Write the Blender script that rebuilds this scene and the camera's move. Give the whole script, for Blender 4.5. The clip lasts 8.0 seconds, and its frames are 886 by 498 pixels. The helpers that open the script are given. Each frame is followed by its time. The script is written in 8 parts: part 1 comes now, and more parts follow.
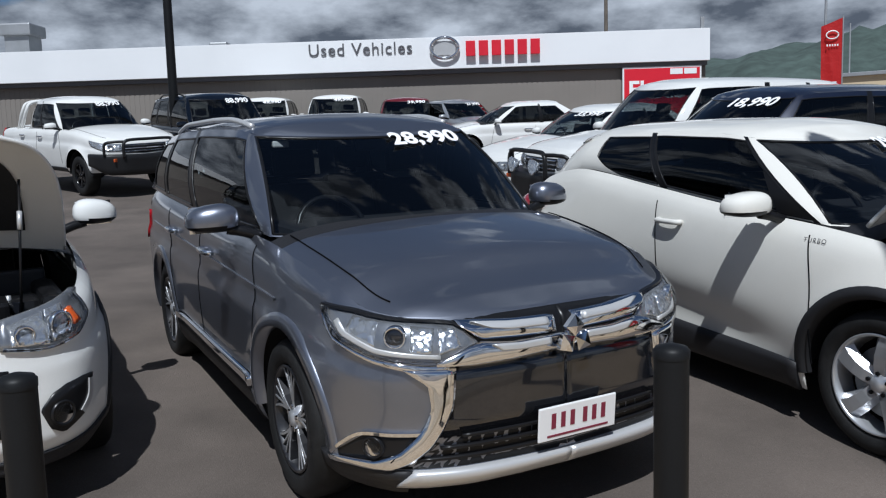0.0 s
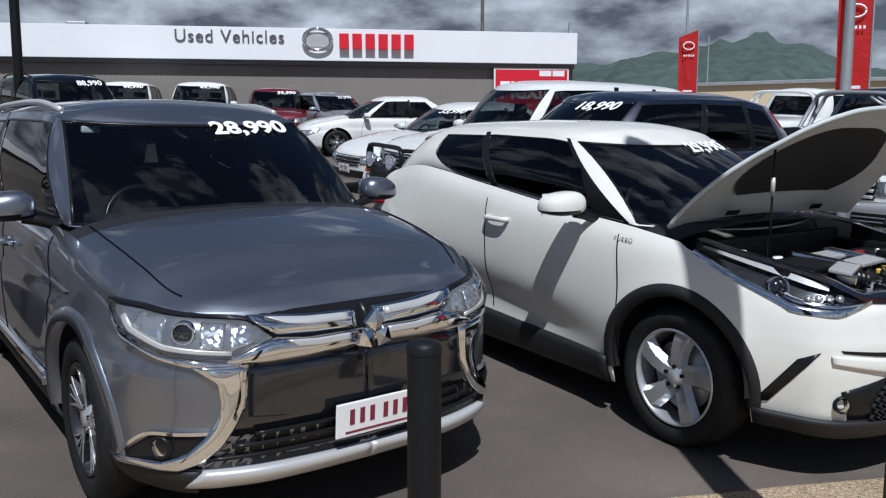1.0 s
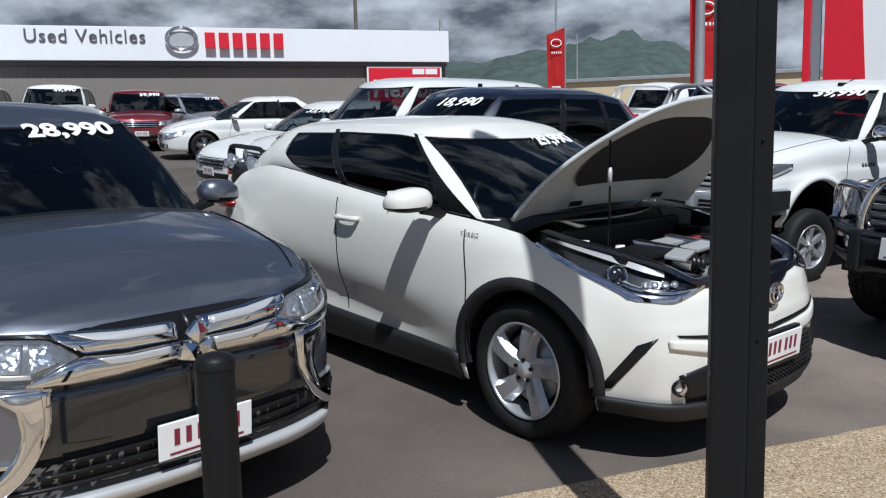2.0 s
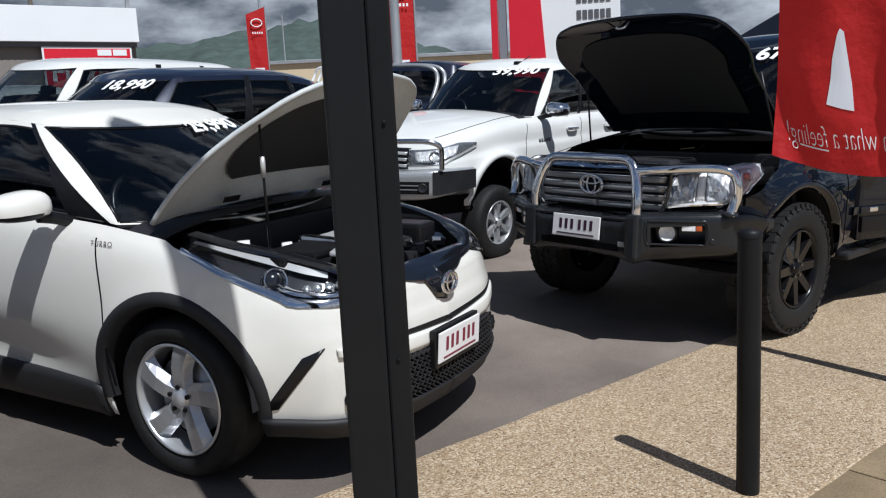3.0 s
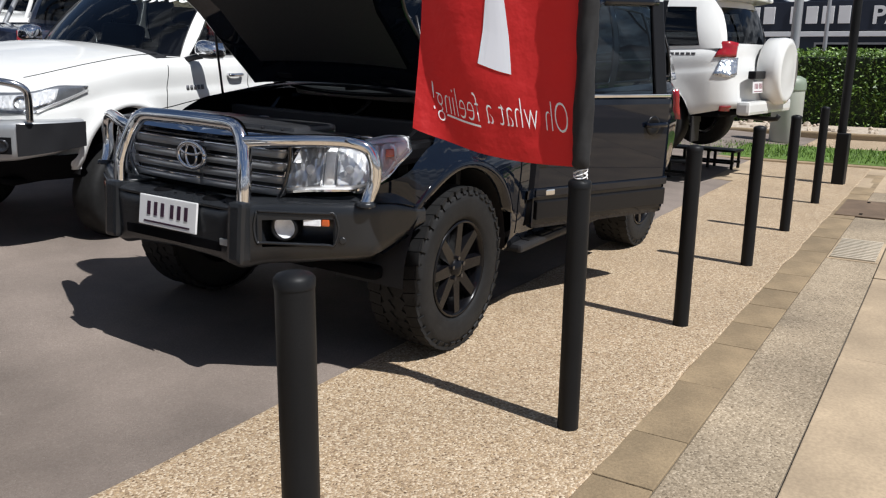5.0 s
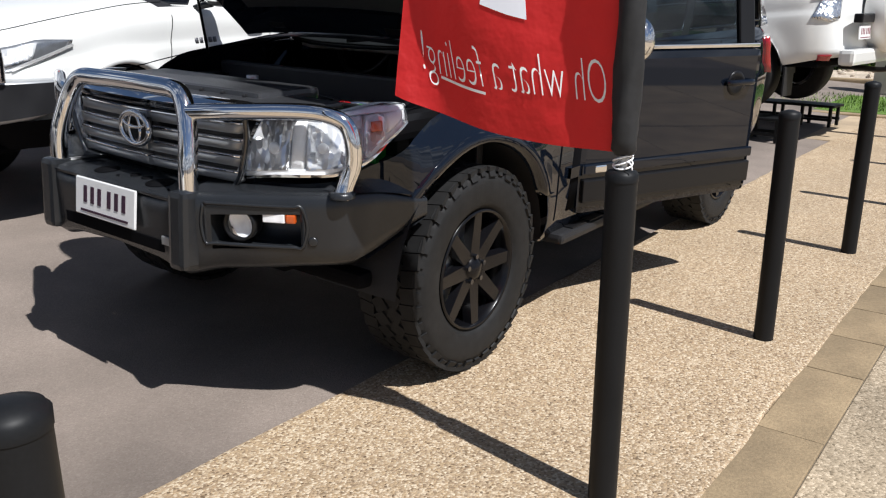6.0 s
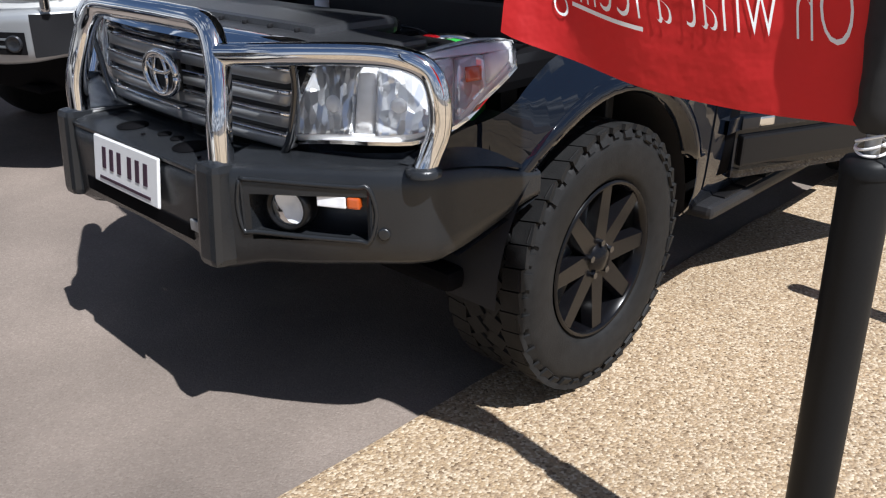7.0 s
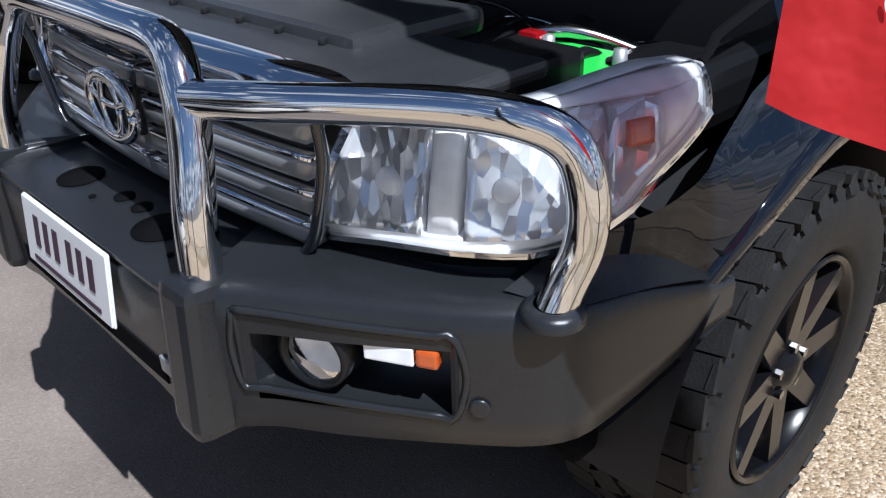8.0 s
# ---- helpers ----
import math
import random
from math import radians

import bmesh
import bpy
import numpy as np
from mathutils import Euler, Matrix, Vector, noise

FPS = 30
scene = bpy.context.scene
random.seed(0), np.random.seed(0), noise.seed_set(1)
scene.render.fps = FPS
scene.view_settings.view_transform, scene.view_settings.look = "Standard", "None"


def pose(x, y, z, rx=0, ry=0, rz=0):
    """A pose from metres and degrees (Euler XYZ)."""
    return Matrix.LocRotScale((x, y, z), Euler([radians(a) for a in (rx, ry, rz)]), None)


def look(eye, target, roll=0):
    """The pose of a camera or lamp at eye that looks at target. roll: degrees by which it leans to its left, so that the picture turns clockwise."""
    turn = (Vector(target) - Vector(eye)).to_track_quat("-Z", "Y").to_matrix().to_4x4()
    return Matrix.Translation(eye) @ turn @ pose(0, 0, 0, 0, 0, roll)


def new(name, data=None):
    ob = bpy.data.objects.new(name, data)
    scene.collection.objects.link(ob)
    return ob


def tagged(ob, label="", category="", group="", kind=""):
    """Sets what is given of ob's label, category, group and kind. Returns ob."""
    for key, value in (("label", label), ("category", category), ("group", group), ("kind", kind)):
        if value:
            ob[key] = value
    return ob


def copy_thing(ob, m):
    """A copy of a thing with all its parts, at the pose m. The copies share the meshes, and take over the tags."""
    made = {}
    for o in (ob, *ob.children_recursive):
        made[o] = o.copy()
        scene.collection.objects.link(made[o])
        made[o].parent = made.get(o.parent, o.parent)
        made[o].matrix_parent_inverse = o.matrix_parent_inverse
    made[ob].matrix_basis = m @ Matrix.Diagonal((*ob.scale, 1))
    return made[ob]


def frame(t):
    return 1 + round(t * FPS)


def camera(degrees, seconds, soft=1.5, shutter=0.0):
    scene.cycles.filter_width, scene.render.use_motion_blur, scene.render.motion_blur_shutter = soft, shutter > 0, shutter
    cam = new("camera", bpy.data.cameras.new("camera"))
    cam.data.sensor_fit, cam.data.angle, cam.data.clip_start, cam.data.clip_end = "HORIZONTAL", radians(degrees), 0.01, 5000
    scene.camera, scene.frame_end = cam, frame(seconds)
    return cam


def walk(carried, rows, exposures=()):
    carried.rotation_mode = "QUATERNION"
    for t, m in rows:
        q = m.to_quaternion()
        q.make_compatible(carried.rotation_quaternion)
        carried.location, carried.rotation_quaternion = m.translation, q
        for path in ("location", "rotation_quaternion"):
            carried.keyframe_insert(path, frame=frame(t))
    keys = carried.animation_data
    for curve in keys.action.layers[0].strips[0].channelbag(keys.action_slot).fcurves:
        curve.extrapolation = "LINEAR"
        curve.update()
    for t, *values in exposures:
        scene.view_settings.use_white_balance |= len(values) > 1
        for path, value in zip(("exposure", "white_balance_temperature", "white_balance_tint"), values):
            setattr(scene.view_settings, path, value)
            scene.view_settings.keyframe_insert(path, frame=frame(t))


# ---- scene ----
cam = camera(57.3, 8.0, soft=1.2)
PATH = [
    (0, (0.688, 0.128, 1.475), (0.616, 2.113, 1.246), -1.7),
    (0.5, (0.848, 0.137, 1.469), (0.985, 2.119, 1.233), -0.6),
    (1, (0.989, 0.143, 1.466), (1.213, 2.115, 1.221), 0.1),
    (1.2, (1.036, 0.139, 1.466), (1.281, 2.109, 1.221), -0.3),
    (2.3, (1.33, 0.323, 1.447), (2.016, 2.184, 1.187), -1.6),
    (2.5, (1.432, 0.407, 1.452), (2.263, 2.206, 1.18), -1.9),
    (3, (1.682, 0.544, 1.451), (2.783, 2.184, 1.134), -3.0),
    (3.5, (1.977, 0.662, 1.448), (3.246, 2.168, 1.1), -2.7),
    (4, (2.325, 0.827, 1.452), (3.751, 2.178, 1.076), -1.8),
    (4.5, (2.702, 0.993, 1.467), (4.247, 2.198, 1.069), -0.3),
    (5, (3.104, 1.081, 1.437), (4.644, 2.273, 0.98), 0.7),
    (5.2, (3.269, 1.133, 1.426), (4.788, 2.338, 0.935), 0.8),
    (6.5, (4.245, 1.64, 1.417), (5.54, 3.024, 0.777), -0.75),
    (6.7, (4.325, 1.743, 1.412), (5.573, 3.148, 0.725), -0.9),
    (7, (4.455, 1.984, 1.37), (5.634, 3.417, 0.622), -1.43),
    (7.5, (4.7, 2.368, 1.407), (5.786, 3.812, 0.546), -3.45),
    (8, (4.929, 2.772, 1.394), (5.993, 4.203, 0.486), -3.15),
]
walk(cam, [(t, look(eye, target, roll)) for t, eye, target, roll in PATH],
     [(0.0, -0.17, 5700, 8), (1.0, -0.13, 5700, 8), (2.5, -0.03, 5800, 8), (4.0, 0.05, 6000, 10), (5.0, 0.20, 6150, 10), (6.5, 0.47, 6100, 10), (7.0, 0.50, 5950, 10), (8.0, 0.47, 5550, 10)])

# ---- light ----
SHADOW = Vector((0.03, 0.66, -1.0)).normalized()      # the way the sunlight travels
world = bpy.data.worlds.new("sky")
scene.world = world
world.use_nodes = True
wn, wl = world.node_tree.nodes, world.node_tree.links
wn.clear()
w_out, w_bg, w_sky = wn.new("ShaderNodeOutputWorld"), wn.new("ShaderNodeBackground"), wn.new("ShaderNodeTexSky")
w_sky.sky_type, w_sky.sun_disc = "NISHITA", False
w_sky.sun_elevation, w_sky.sun_rotation = radians(56.5), radians(182.6)
w_sky.air_density, w_sky.dust_density = 0.8, 0.4
w_co, w_map = wn.new("ShaderNodeTexCoord"), wn.new("ShaderNodeMapping")
w_map.inputs["Scale"].default_value = (2.2, 2.2, 5.0)
w_n1, w_n2 = wn.new("ShaderNodeTexNoise"), wn.new("ShaderNodeTexNoise")
for nd, sc, de in ((w_n1, 1.6, 9), (w_n2, 3.4, 7)):
    nd.inputs["Scale"].default_value, nd.inputs["Detail"].default_value, nd.inputs["Roughness"].default_value = sc, de, 0.56
    wl.new(w_co.outputs["Generated"], w_map.inputs["Vector"])
    wl.new(w_map.outputs["Vector"], nd.inputs["Vector"])
w_cover, w_tone = wn.new("ShaderNodeValToRGB"), wn.new("ShaderNodeValToRGB")
w_cover.color_ramp.elements[0].position, w_cover.color_ramp.elements[1].position = 0.42, 0.47
w_tone.color_ramp.elements[0].position, w_tone.color_ramp.elements[1].position = 0.40, 0.66
w_tone.color_ramp.elements[0].color, w_tone.color_ramp.elements[1].color = (2.1, 2.35, 2.8, 1), (11.6, 11.9, 12.4, 1)
w_mix = wn.new("ShaderNodeMix")
w_mix.data_type = "RGBA"
# cloud banks along the horizon, thinning to open blue overhead
w_sep, w_thin, w_sum = wn.new("ShaderNodeSeparateXYZ"), wn.new("ShaderNodeMapRange"), wn.new("ShaderNodeMath")
wl.new(w_co.outputs["Generated"], w_sep.inputs["Vector"])
wl.new(w_sep.outputs["Z"], w_thin.inputs["Value"])
w_thin.inputs["From Min"].default_value, w_thin.inputs["From Max"].default_value = 0.16, 0.38
w_thin.inputs["To Min"].default_value, w_thin.inputs["To Max"].default_value = 0.13, -0.125
w_sum.operation = "ADD"
wl.new(w_n1.outputs["Fac"], w_sum.inputs[0]), wl.new(w_thin.outputs["Result"], w_sum.inputs[1])
wl.new(w_sum.outputs["Value"], w_cover.inputs["Fac"])
wl.new(w_n2.outputs["Fac"], w_tone.inputs["Fac"])
wl.new(w_cover.outputs["Color"], w_mix.inputs["Factor"])
wl.new(w_sky.outputs["Color"], w_mix.inputs["A"])
wl.new(w_tone.outputs["Color"], w_mix.inputs["B"])
wl.new(w_mix.outputs["Result"], w_bg.inputs["Color"])
w_bg.inputs["Strength"].default_value = 0.054
wl.new(w_bg.outputs["Background"], w_out.inputs["Surface"])
sun = new("sun", bpy.data.lights.new("sun", "SUN"))
sun.data.energy, sun.data.angle, sun.data.color = 5.0, radians(0.55), (1.0, 0.965, 0.91)
sun.matrix_world = look((0, 0, 30), Vector((0, 0, 30)) + SHADOW)


# ---- materials ----
def mat(name, col, rough=0.5, metal=0.0, grain=0.0, gscale=40.0, big=0.0, bscale=2.0, bump=0.0, bumpscale=120.0, coat=0.0, spec=0.5, rand=0.0):
    """A principled surface with fine grain, broad stains and fine relief."""
    m = bpy.data.materials.new(name)
    m.use_nodes = True
    n, l = m.node_tree.nodes, m.node_tree.links
    b = n["Principled BSDF"]
    b.inputs["Roughness"].default_value, b.inputs["Metallic"].default_value = rough, metal
    b.inputs["Coat Weight"].default_value, b.inputs["Coat Roughness"].default_value = coat, 0.03
    b.inputs["Specular IOR Level"].default_value = spec
    b.inputs["Base Color"].default_value = (*col, 1)
    co = n.new("ShaderNodeTexCoord")

    def tone(amount, scale, source="Object", detail=5):
        nz, mr = n.new("ShaderNodeTexNoise"), n.new("ShaderNodeMapRange")
        nz.inputs["Scale"].default_value, nz.inputs["Detail"].default_value = scale, detail
        l.new(co.outputs[source], nz.inputs["Vector"])
        mr.inputs["From Min"].default_value, mr.inputs["From Max"].default_value = 0.3, 0.7
        mr.inputs["To Min"].default_value, mr.inputs["To Max"].default_value = 1 - amount, 1 + amount
        l.new(nz.outputs["Fac"], mr.inputs["Value"])
        return mr.outputs["Result"]
    tones = []
    if grain:
        tones.append(tone(grain, gscale))
    if big:
        tones.append(tone(big, bscale, detail=8))
    if rand:
        oi, mr = n.new("ShaderNodeObjectInfo"), n.new("ShaderNodeMapRange")
        mr.inputs["To Min"].default_value, mr.inputs["To Max"].default_value = 1 - rand, 1 + rand
        l.new(oi.outputs["Random"], mr.inputs["Value"])
        tones.append(mr.outputs["Result"])
    if tones:
        out = tones[0]
        for other in tones[1:]:
            mu = n.new("ShaderNodeMath")
            mu.operation = "MULTIPLY"
            l.new(out, mu.inputs[0]), l.new(other, mu.inputs[1])
            out = mu.outputs[0]
        vm = n.new("ShaderNodeVectorMath")
        vm.operation = "SCALE"
        vm.inputs[0].default_value = col
        l.new(out, vm.inputs["Scale"])
        l.new(vm.outputs["Vector"], b.inputs["Base Color"])
    if bump:
        nz, bp = n.new("ShaderNodeTexNoise"), n.new("ShaderNodeBump")
        nz.inputs["Scale"].default_value, nz.inputs["Detail"].default_value = bumpscale, 6
        l.new(co.outputs["Object"], nz.inputs["Vector"])
        bp.inputs["Strength"].default_value, bp.inputs["Distance"].default_value = bump, 0.01
        l.new(nz.outputs["Fac"], bp.inputs["Height"])
        l.new(bp.outputs["Normal"], b.inputs["Normal"])
    return m


def glass_mat(name, tint, gloss=1.5):
    """Clear or tinted pane: see-through tint under a Fresnel gloss."""
    m = bpy.data.materials.new(name)
    m.use_nodes = True
    n, l = m.node_tree.nodes, m.node_tree.links
    n.clear()
    out, mix, tr, gl, fr = (n.new(k) for k in ("ShaderNodeOutputMaterial", "ShaderNodeMixShader", "ShaderNodeBsdfTransparent", "ShaderNodeBsdfGlossy", "ShaderNodeFresnel"))
    tr.inputs["Color"].default_value = (*tint, 1)
    gl.inputs["Roughness"].default_value = 0.01
    fr.inputs["IOR"].default_value = gloss
    l.new(fr.outputs["Fac"], mix.inputs["Fac"])
    l.new(tr.outputs["BSDF"], mix.inputs[1]), l.new(gl.outputs["BSDF"], mix.inputs[2])
    l.new(mix.outputs["Shader"], out.inputs["Surface"])
    return m


def paint(name, col, flake=0.0, rough=0.35):
    """Car paint: pigment or metallic flake under a clear coat, with road film."""
    m = mat(name, col, rough, metal=flake, big=0.05, bscale=1.5, grain=0.03, gscale=300, coat=1.0, spec=0.5 if flake else 0.0)
    return m


def speckle_mat(name, cols, scale, rough=0.8, big=0.12, bump=0.6, rand=0.0, dusty=None):
    """Exposed aggregate or coarse stone: many small stones of several tones."""
    m = bpy.data.materials.new(name)
    m.use_nodes = True
    n, l = m.node_tree.nodes, m.node_tree.links
    b = n["Principled BSDF"]
    b.inputs["Roughness"].default_value = rough
    co, vo, ramp = n.new("ShaderNodeTexCoord"), n.new("ShaderNodeTexVoronoi"), n.new("ShaderNodeValToRGB")
    vo.inputs["Scale"].default_value = scale
    l.new(co.outputs["Object"], vo.inputs["Vector"])
    sep = n.new("ShaderNodeSeparateColor")
    l.new(vo.outputs["Color"], sep.inputs["Color"])
    l.new(sep.outputs["Red"], ramp.inputs["Fac"])
    els = ramp.color_ramp.elements
    while len(els) < len(cols):
        els.new(0.5)
    for i, (e, c) in enumerate(zip(els, cols)):
        e.position, e.color = i / (len(cols) - 1), (*c, 1)
    nz, mr, vm = n.new("ShaderNodeTexNoise"), n.new("ShaderNodeMapRange"), n.new("ShaderNodeVectorMath")
    nz.inputs["Scale"].default_value, nz.inputs["Detail"].default_value = 1.3, 8
    l.new(co.outputs["Object"], nz.inputs["Vector"])
    mr.inputs["From Min"].default_value, mr.inputs["From Max"].default_value = 0.3, 0.7
    mr.inputs["To Min"].default_value, mr.inputs["To Max"].default_value = 1 - big, 1 + big
    l.new(nz.outputs["Fac"], mr.inputs["Value"])
    vm.operation = "SCALE"
    l.new(ramp.outputs["Color"], vm.inputs[0]), l.new(mr.outputs["Result"], vm.inputs["Scale"])
    l.new(vm.outputs["Vector"], b.inputs["Base Color"])
    if dusty:
        # dusty, bleached ground over a ragged-edged stretch
        sp, d1, ad, mu = n.new("ShaderNodeSeparateXYZ"), n.new("ShaderNodeMapRange"), n.new("ShaderNodeMath"), n.new("ShaderNodeMath")
        l.new(co.outputs["Object"], sp.inputs["Vector"])
        nw = n.new("ShaderNodeTexNoise")
        nw.inputs["Scale"].default_value, nw.inputs["Detail"].default_value = 0.7, 6
        l.new(co.outputs["Object"], nw.inputs["Vector"])
        ad.operation, mu.operation = "MULTIPLY_ADD", "MULTIPLY"
        ad.inputs[1].default_value = 2.2
        l.new(nw.outputs["Fac"], ad.inputs[0]), l.new(sp.outputs["X"], ad.inputs[2])
        d1.inputs["From Min"].default_value, d1.inputs["From Max"].default_value = dusty[0], dusty[1]
        d1.inputs["To Min"].default_value, d1.inputs["To Max"].default_value = dusty[2], dusty[3]
        l.new(ad.outputs["Value"], d1.inputs["Value"])
        l.new(mr.outputs["Result"], mu.inputs[0]), l.new(d1.outputs["Result"], mu.inputs[1])
        l.new(mu.outputs["Value"], vm.inputs["Scale"])
    bp = n.new("ShaderNodeBump")
    bp.inputs["Strength"].default_value, bp.inputs["Distance"].default_value = bump, 0.004
    bp.invert = True
    l.new(vo.outputs["Distance"], bp.inputs["Height"])
    l.new(bp.outputs["Normal"], b.inputs["Normal"])
    return m


GREY_PAINT = paint("grey metallic paint", (0.215, 0.230, 0.275), 0.88, 0.34)
WHITE_PAINT = paint("white paint", (0.70, 0.70, 0.68))
# inside of the pearl bonnet, greyed so its colour holds the shade
SHADED_INNER_GREY = mat("grey white inner panel with painted shade", (0.52, 0.545, 0.55), 0.45, big=0.10, bscale=4, grain=0.05, gscale=40)
PEARL_PAINT = paint("pearl white paint", (0.69, 0.675, 0.625))
BLACK_PAINT = paint("black paint", (0.004, 0.006, 0.011))
NAVY_PAINT = paint("navy paint", (0.008, 0.012, 0.03), 0.3)
RED_PAINT = paint("red paint", (0.16, 0.010, 0.016), 0.3)
SILVER_PAINT = paint("silver paint", (0.45, 0.46, 0.48), 0.7)
CHROME = mat("chrome", (0.78, 0.78, 0.79), 0.06, 1.0, big=0.04)
ALLOY = mat("polished alloy", (0.62, 0.62, 0.63), 0.16, 1.0, grain=0.05, gscale=60)
RIM_SILVER = mat("silver wheel paint", (0.52, 0.53, 0.55), 0.30, 0.65, big=0.06, coat=0.5)
RIM_DARK = mat("dark grey wheel paint", (0.022, 0.022, 0.025), 0.32, 0.3, big=0.08, coat=0.4)
RIM_BLACK = mat("gloss black wheel", (0.004, 0.004, 0.005), 0.22, big=0.1, coat=0.0, spec=0.30)
RUBBER = mat("tyre rubber", (0.0105, 0.0105, 0.0108), 0.66, spec=0.3, grain=0.25, gscale=30, big=0.25, bscale=6, bump=0.15, bumpscale=200)
PLASTIC = mat("black textured plastic", (0.016, 0.016, 0.018), 0.55, spec=0.35, grain=0.1, gscale=150, bump=0.12, bumpscale=500)
TRIM_BLACK = mat("satin black trim", (0.008, 0.008, 0.009), 0.30, big=0.08, spec=0.3)
BAR_BLACK = mat("powder coated steel", (0.015, 0.0165, 0.019), 0.27, grain=0.08, gscale=260, big=0.10, bscale=5, bump=0.10, bumpscale=900)
# near-black colour that carries the shade of gaps, holes and undersides
DARK = mat("shade black", (0.005, 0.005, 0.006), 0.9, big=0.1, spec=0.05)
INTERIOR = mat("charcoal cabin trim", (0.012, 0.012, 0.014), 0.7, spec=0.3, grain=0.15, gscale=90)
SILVER_TRIM = mat("silver plastic", (0.55, 0.55, 0.55), 0.33, 0.4, big=0.05)
TAIL_RED = mat("red lamp lens", (0.30, 0.006, 0.010), 0.12, big=0.15, bscale=20, coat=1.0)
OIL_YELLOW = mat("yellow filler cap", (0.55, 0.36, 0.05), 0.4, big=0.1)
AMBER = mat("amber lens", (0.50, 0.085, 0.012), 0.15, big=0.1, coat=1.0)
WHITE_LETTER = mat("white painted letter", (0.85, 0.85, 0.85), 0.5, big=0.04)
MAROON_LETTER = mat("maroon letter", (0.18, 0.015, 0.04), 0.45)
PLATE_WHITE = mat("number plate white", (0.75, 0.75, 0.75), 0.35, big=0.05)


def facet_mat(name, col, scale, tilt, rough=0.08, stretch=(1, 1, 1), up=0.25, metal=0.85):
    """Silvered lamp bowl pressed into many small tilted facets."""
    m = bpy.data.materials.new(name)
    m.use_nodes = True
    n, l = m.node_tree.nodes, m.node_tree.links
    b = n["Principled BSDF"]
    b.inputs["Base Color"].default_value, b.inputs["Metallic"].default_value, b.inputs["Roughness"].default_value = (*col, 1), metal, rough
    co, mp, vo, geo = n.new("ShaderNodeTexCoord"), n.new("ShaderNodeMapping"), n.new("ShaderNodeTexVoronoi"), n.new("ShaderNodeNewGeometry")
    mp.inputs["Scale"].default_value = stretch
    vo.inputs["Scale"].default_value = scale
    l.new(co.outputs["Object"], mp.inputs["Vector"]), l.new(mp.outputs["Vector"], vo.inputs["Vector"])
    sub_, mul, add, nor = (n.new("ShaderNodeVectorMath") for _ in range(4))
    sub_.operation, mul.operation, add.operation, nor.operation = "SUBTRACT", "SCALE", "ADD", "NORMALIZE"
    sub_.inputs[1].default_value = (0.5, 0.5, -up)
    mul.inputs["Scale"].default_value = tilt
    l.new(vo.outputs["Color"], sub_.inputs[0]), l.new(sub_.outputs["Vector"], mul.inputs[0])
    l.new(geo.outputs["Normal"], add.inputs[0]), l.new(mul.outputs["Vector"], add.inputs[1])
    l.new(add.outputs["Vector"], nor.inputs[0]), l.new(nor.outputs["Vector"], b.inputs["Normal"])
    return m


REFLECTOR = facet_mat("lamp reflector", (0.66, 0.68, 0.71), 70, 0.50, 0.16)
LAMP_SPARK = facet_mat("fluted silver lamp reflector", (0.97, 0.98, 1.0), 46, 1.05, 0.14, (1, 1.7, 0.6), 0.20, 0.55)
LAMP_WHITE = mat("bright silvered lamp housing", (0.90, 0.91, 0.93), 0.28, 0.0, big=0.12, bscale=22)
LAMP_GREY = mat("grey lamp housing", (0.30, 0.31, 0.33), 0.2, 0.7, big=0.2, bscale=18)
LAMP_DARK = mat("dark lamp housing", (0.05, 0.052, 0.058), 0.22, 0.6, big=0.15, bscale=12)
GLOSS_BLACK = mat("gloss black trim", (0.008, 0.009, 0.012), 0.12, big=0.1, coat=1.0)
TINT = glass_mat("tinted glass", (0.25, 0.27, 0.275), 1.52)
SCREEN = glass_mat("windscreen glass", (0.58, 0.65, 0.67), 1.66)
LENS = glass_mat("lamp lens", (0.985, 0.99, 0.995), 1.35)
CLEAR_PANES = (SCREEN, LENS)
POST_BLACK = mat("black powder coat post", (0.009, 0.0095, 0.0105), 0.48, spec=0.18, grain=0.1, gscale=200, big=0.15, bscale=4)
SLEEVE = mat("black flag sleeve", (0.012, 0.012, 0.013), 0.75, grain=0.2, gscale=60)
ASPHALT = speckle_mat("asphalt", [(0.104, 0.084, 0.070), (0.126, 0.103, 0.087), (0.114, 0.092, 0.078), (0.142, 0.118, 0.100)], 170, 0.9, 0.30, 0.45, dusty=(-1.0, 2.2, 0.80, 1.55))
AGGREGATE = speckle_mat("exposed aggregate", [(0.13, 0.085, 0.048), (0.41, 0.295, 0.175), (0.31, 0.22, 0.135), (0.59, 0.485, 0.35), (0.40, 0.295, 0.185), (0.23, 0.16, 0.10)], 125, 0.75, 0.10, 0.8)
OLD_CONCRETE = speckle_mat("old concrete", [(0.15, 0.115, 0.073), (0.34, 0.27, 0.185), (0.25, 0.195, 0.13), (0.46, 0.375, 0.27)], 120, 0.85, 0.28, 0.5)
KERB_CONCRETE = mat("stained kerb block", (0.245, 0.180, 0.105), 0.85, grain=0.14, gscale=90, big=0.25, bscale=3.0, bump=0.3, bumpscale=120, rand=0.12)
SLAB_CONCRETE = mat("footpath slab", (0.385, 0.295, 0.195), 0.85, grain=0.12, gscale=70, big=0.24, bscale=2.0, bump=0.2, bumpscale=150, rand=0.07)
JOINT = mat("joint dirt", (0.12, 0.10, 0.075), 0.95, grain=0.2)
WALL_WHITE = mat("white fascia panel", (0.80, 0.81, 0.82), 0.45, big=0.03, bscale=0.5)
WALL_TAUPE = mat("taupe cladding", (0.205, 0.185, 0.165), 0.7, big=0.06, bscale=0.6)
SIGN_GREY = mat("grey sign letter", (0.10, 0.10, 0.11), 0.4)
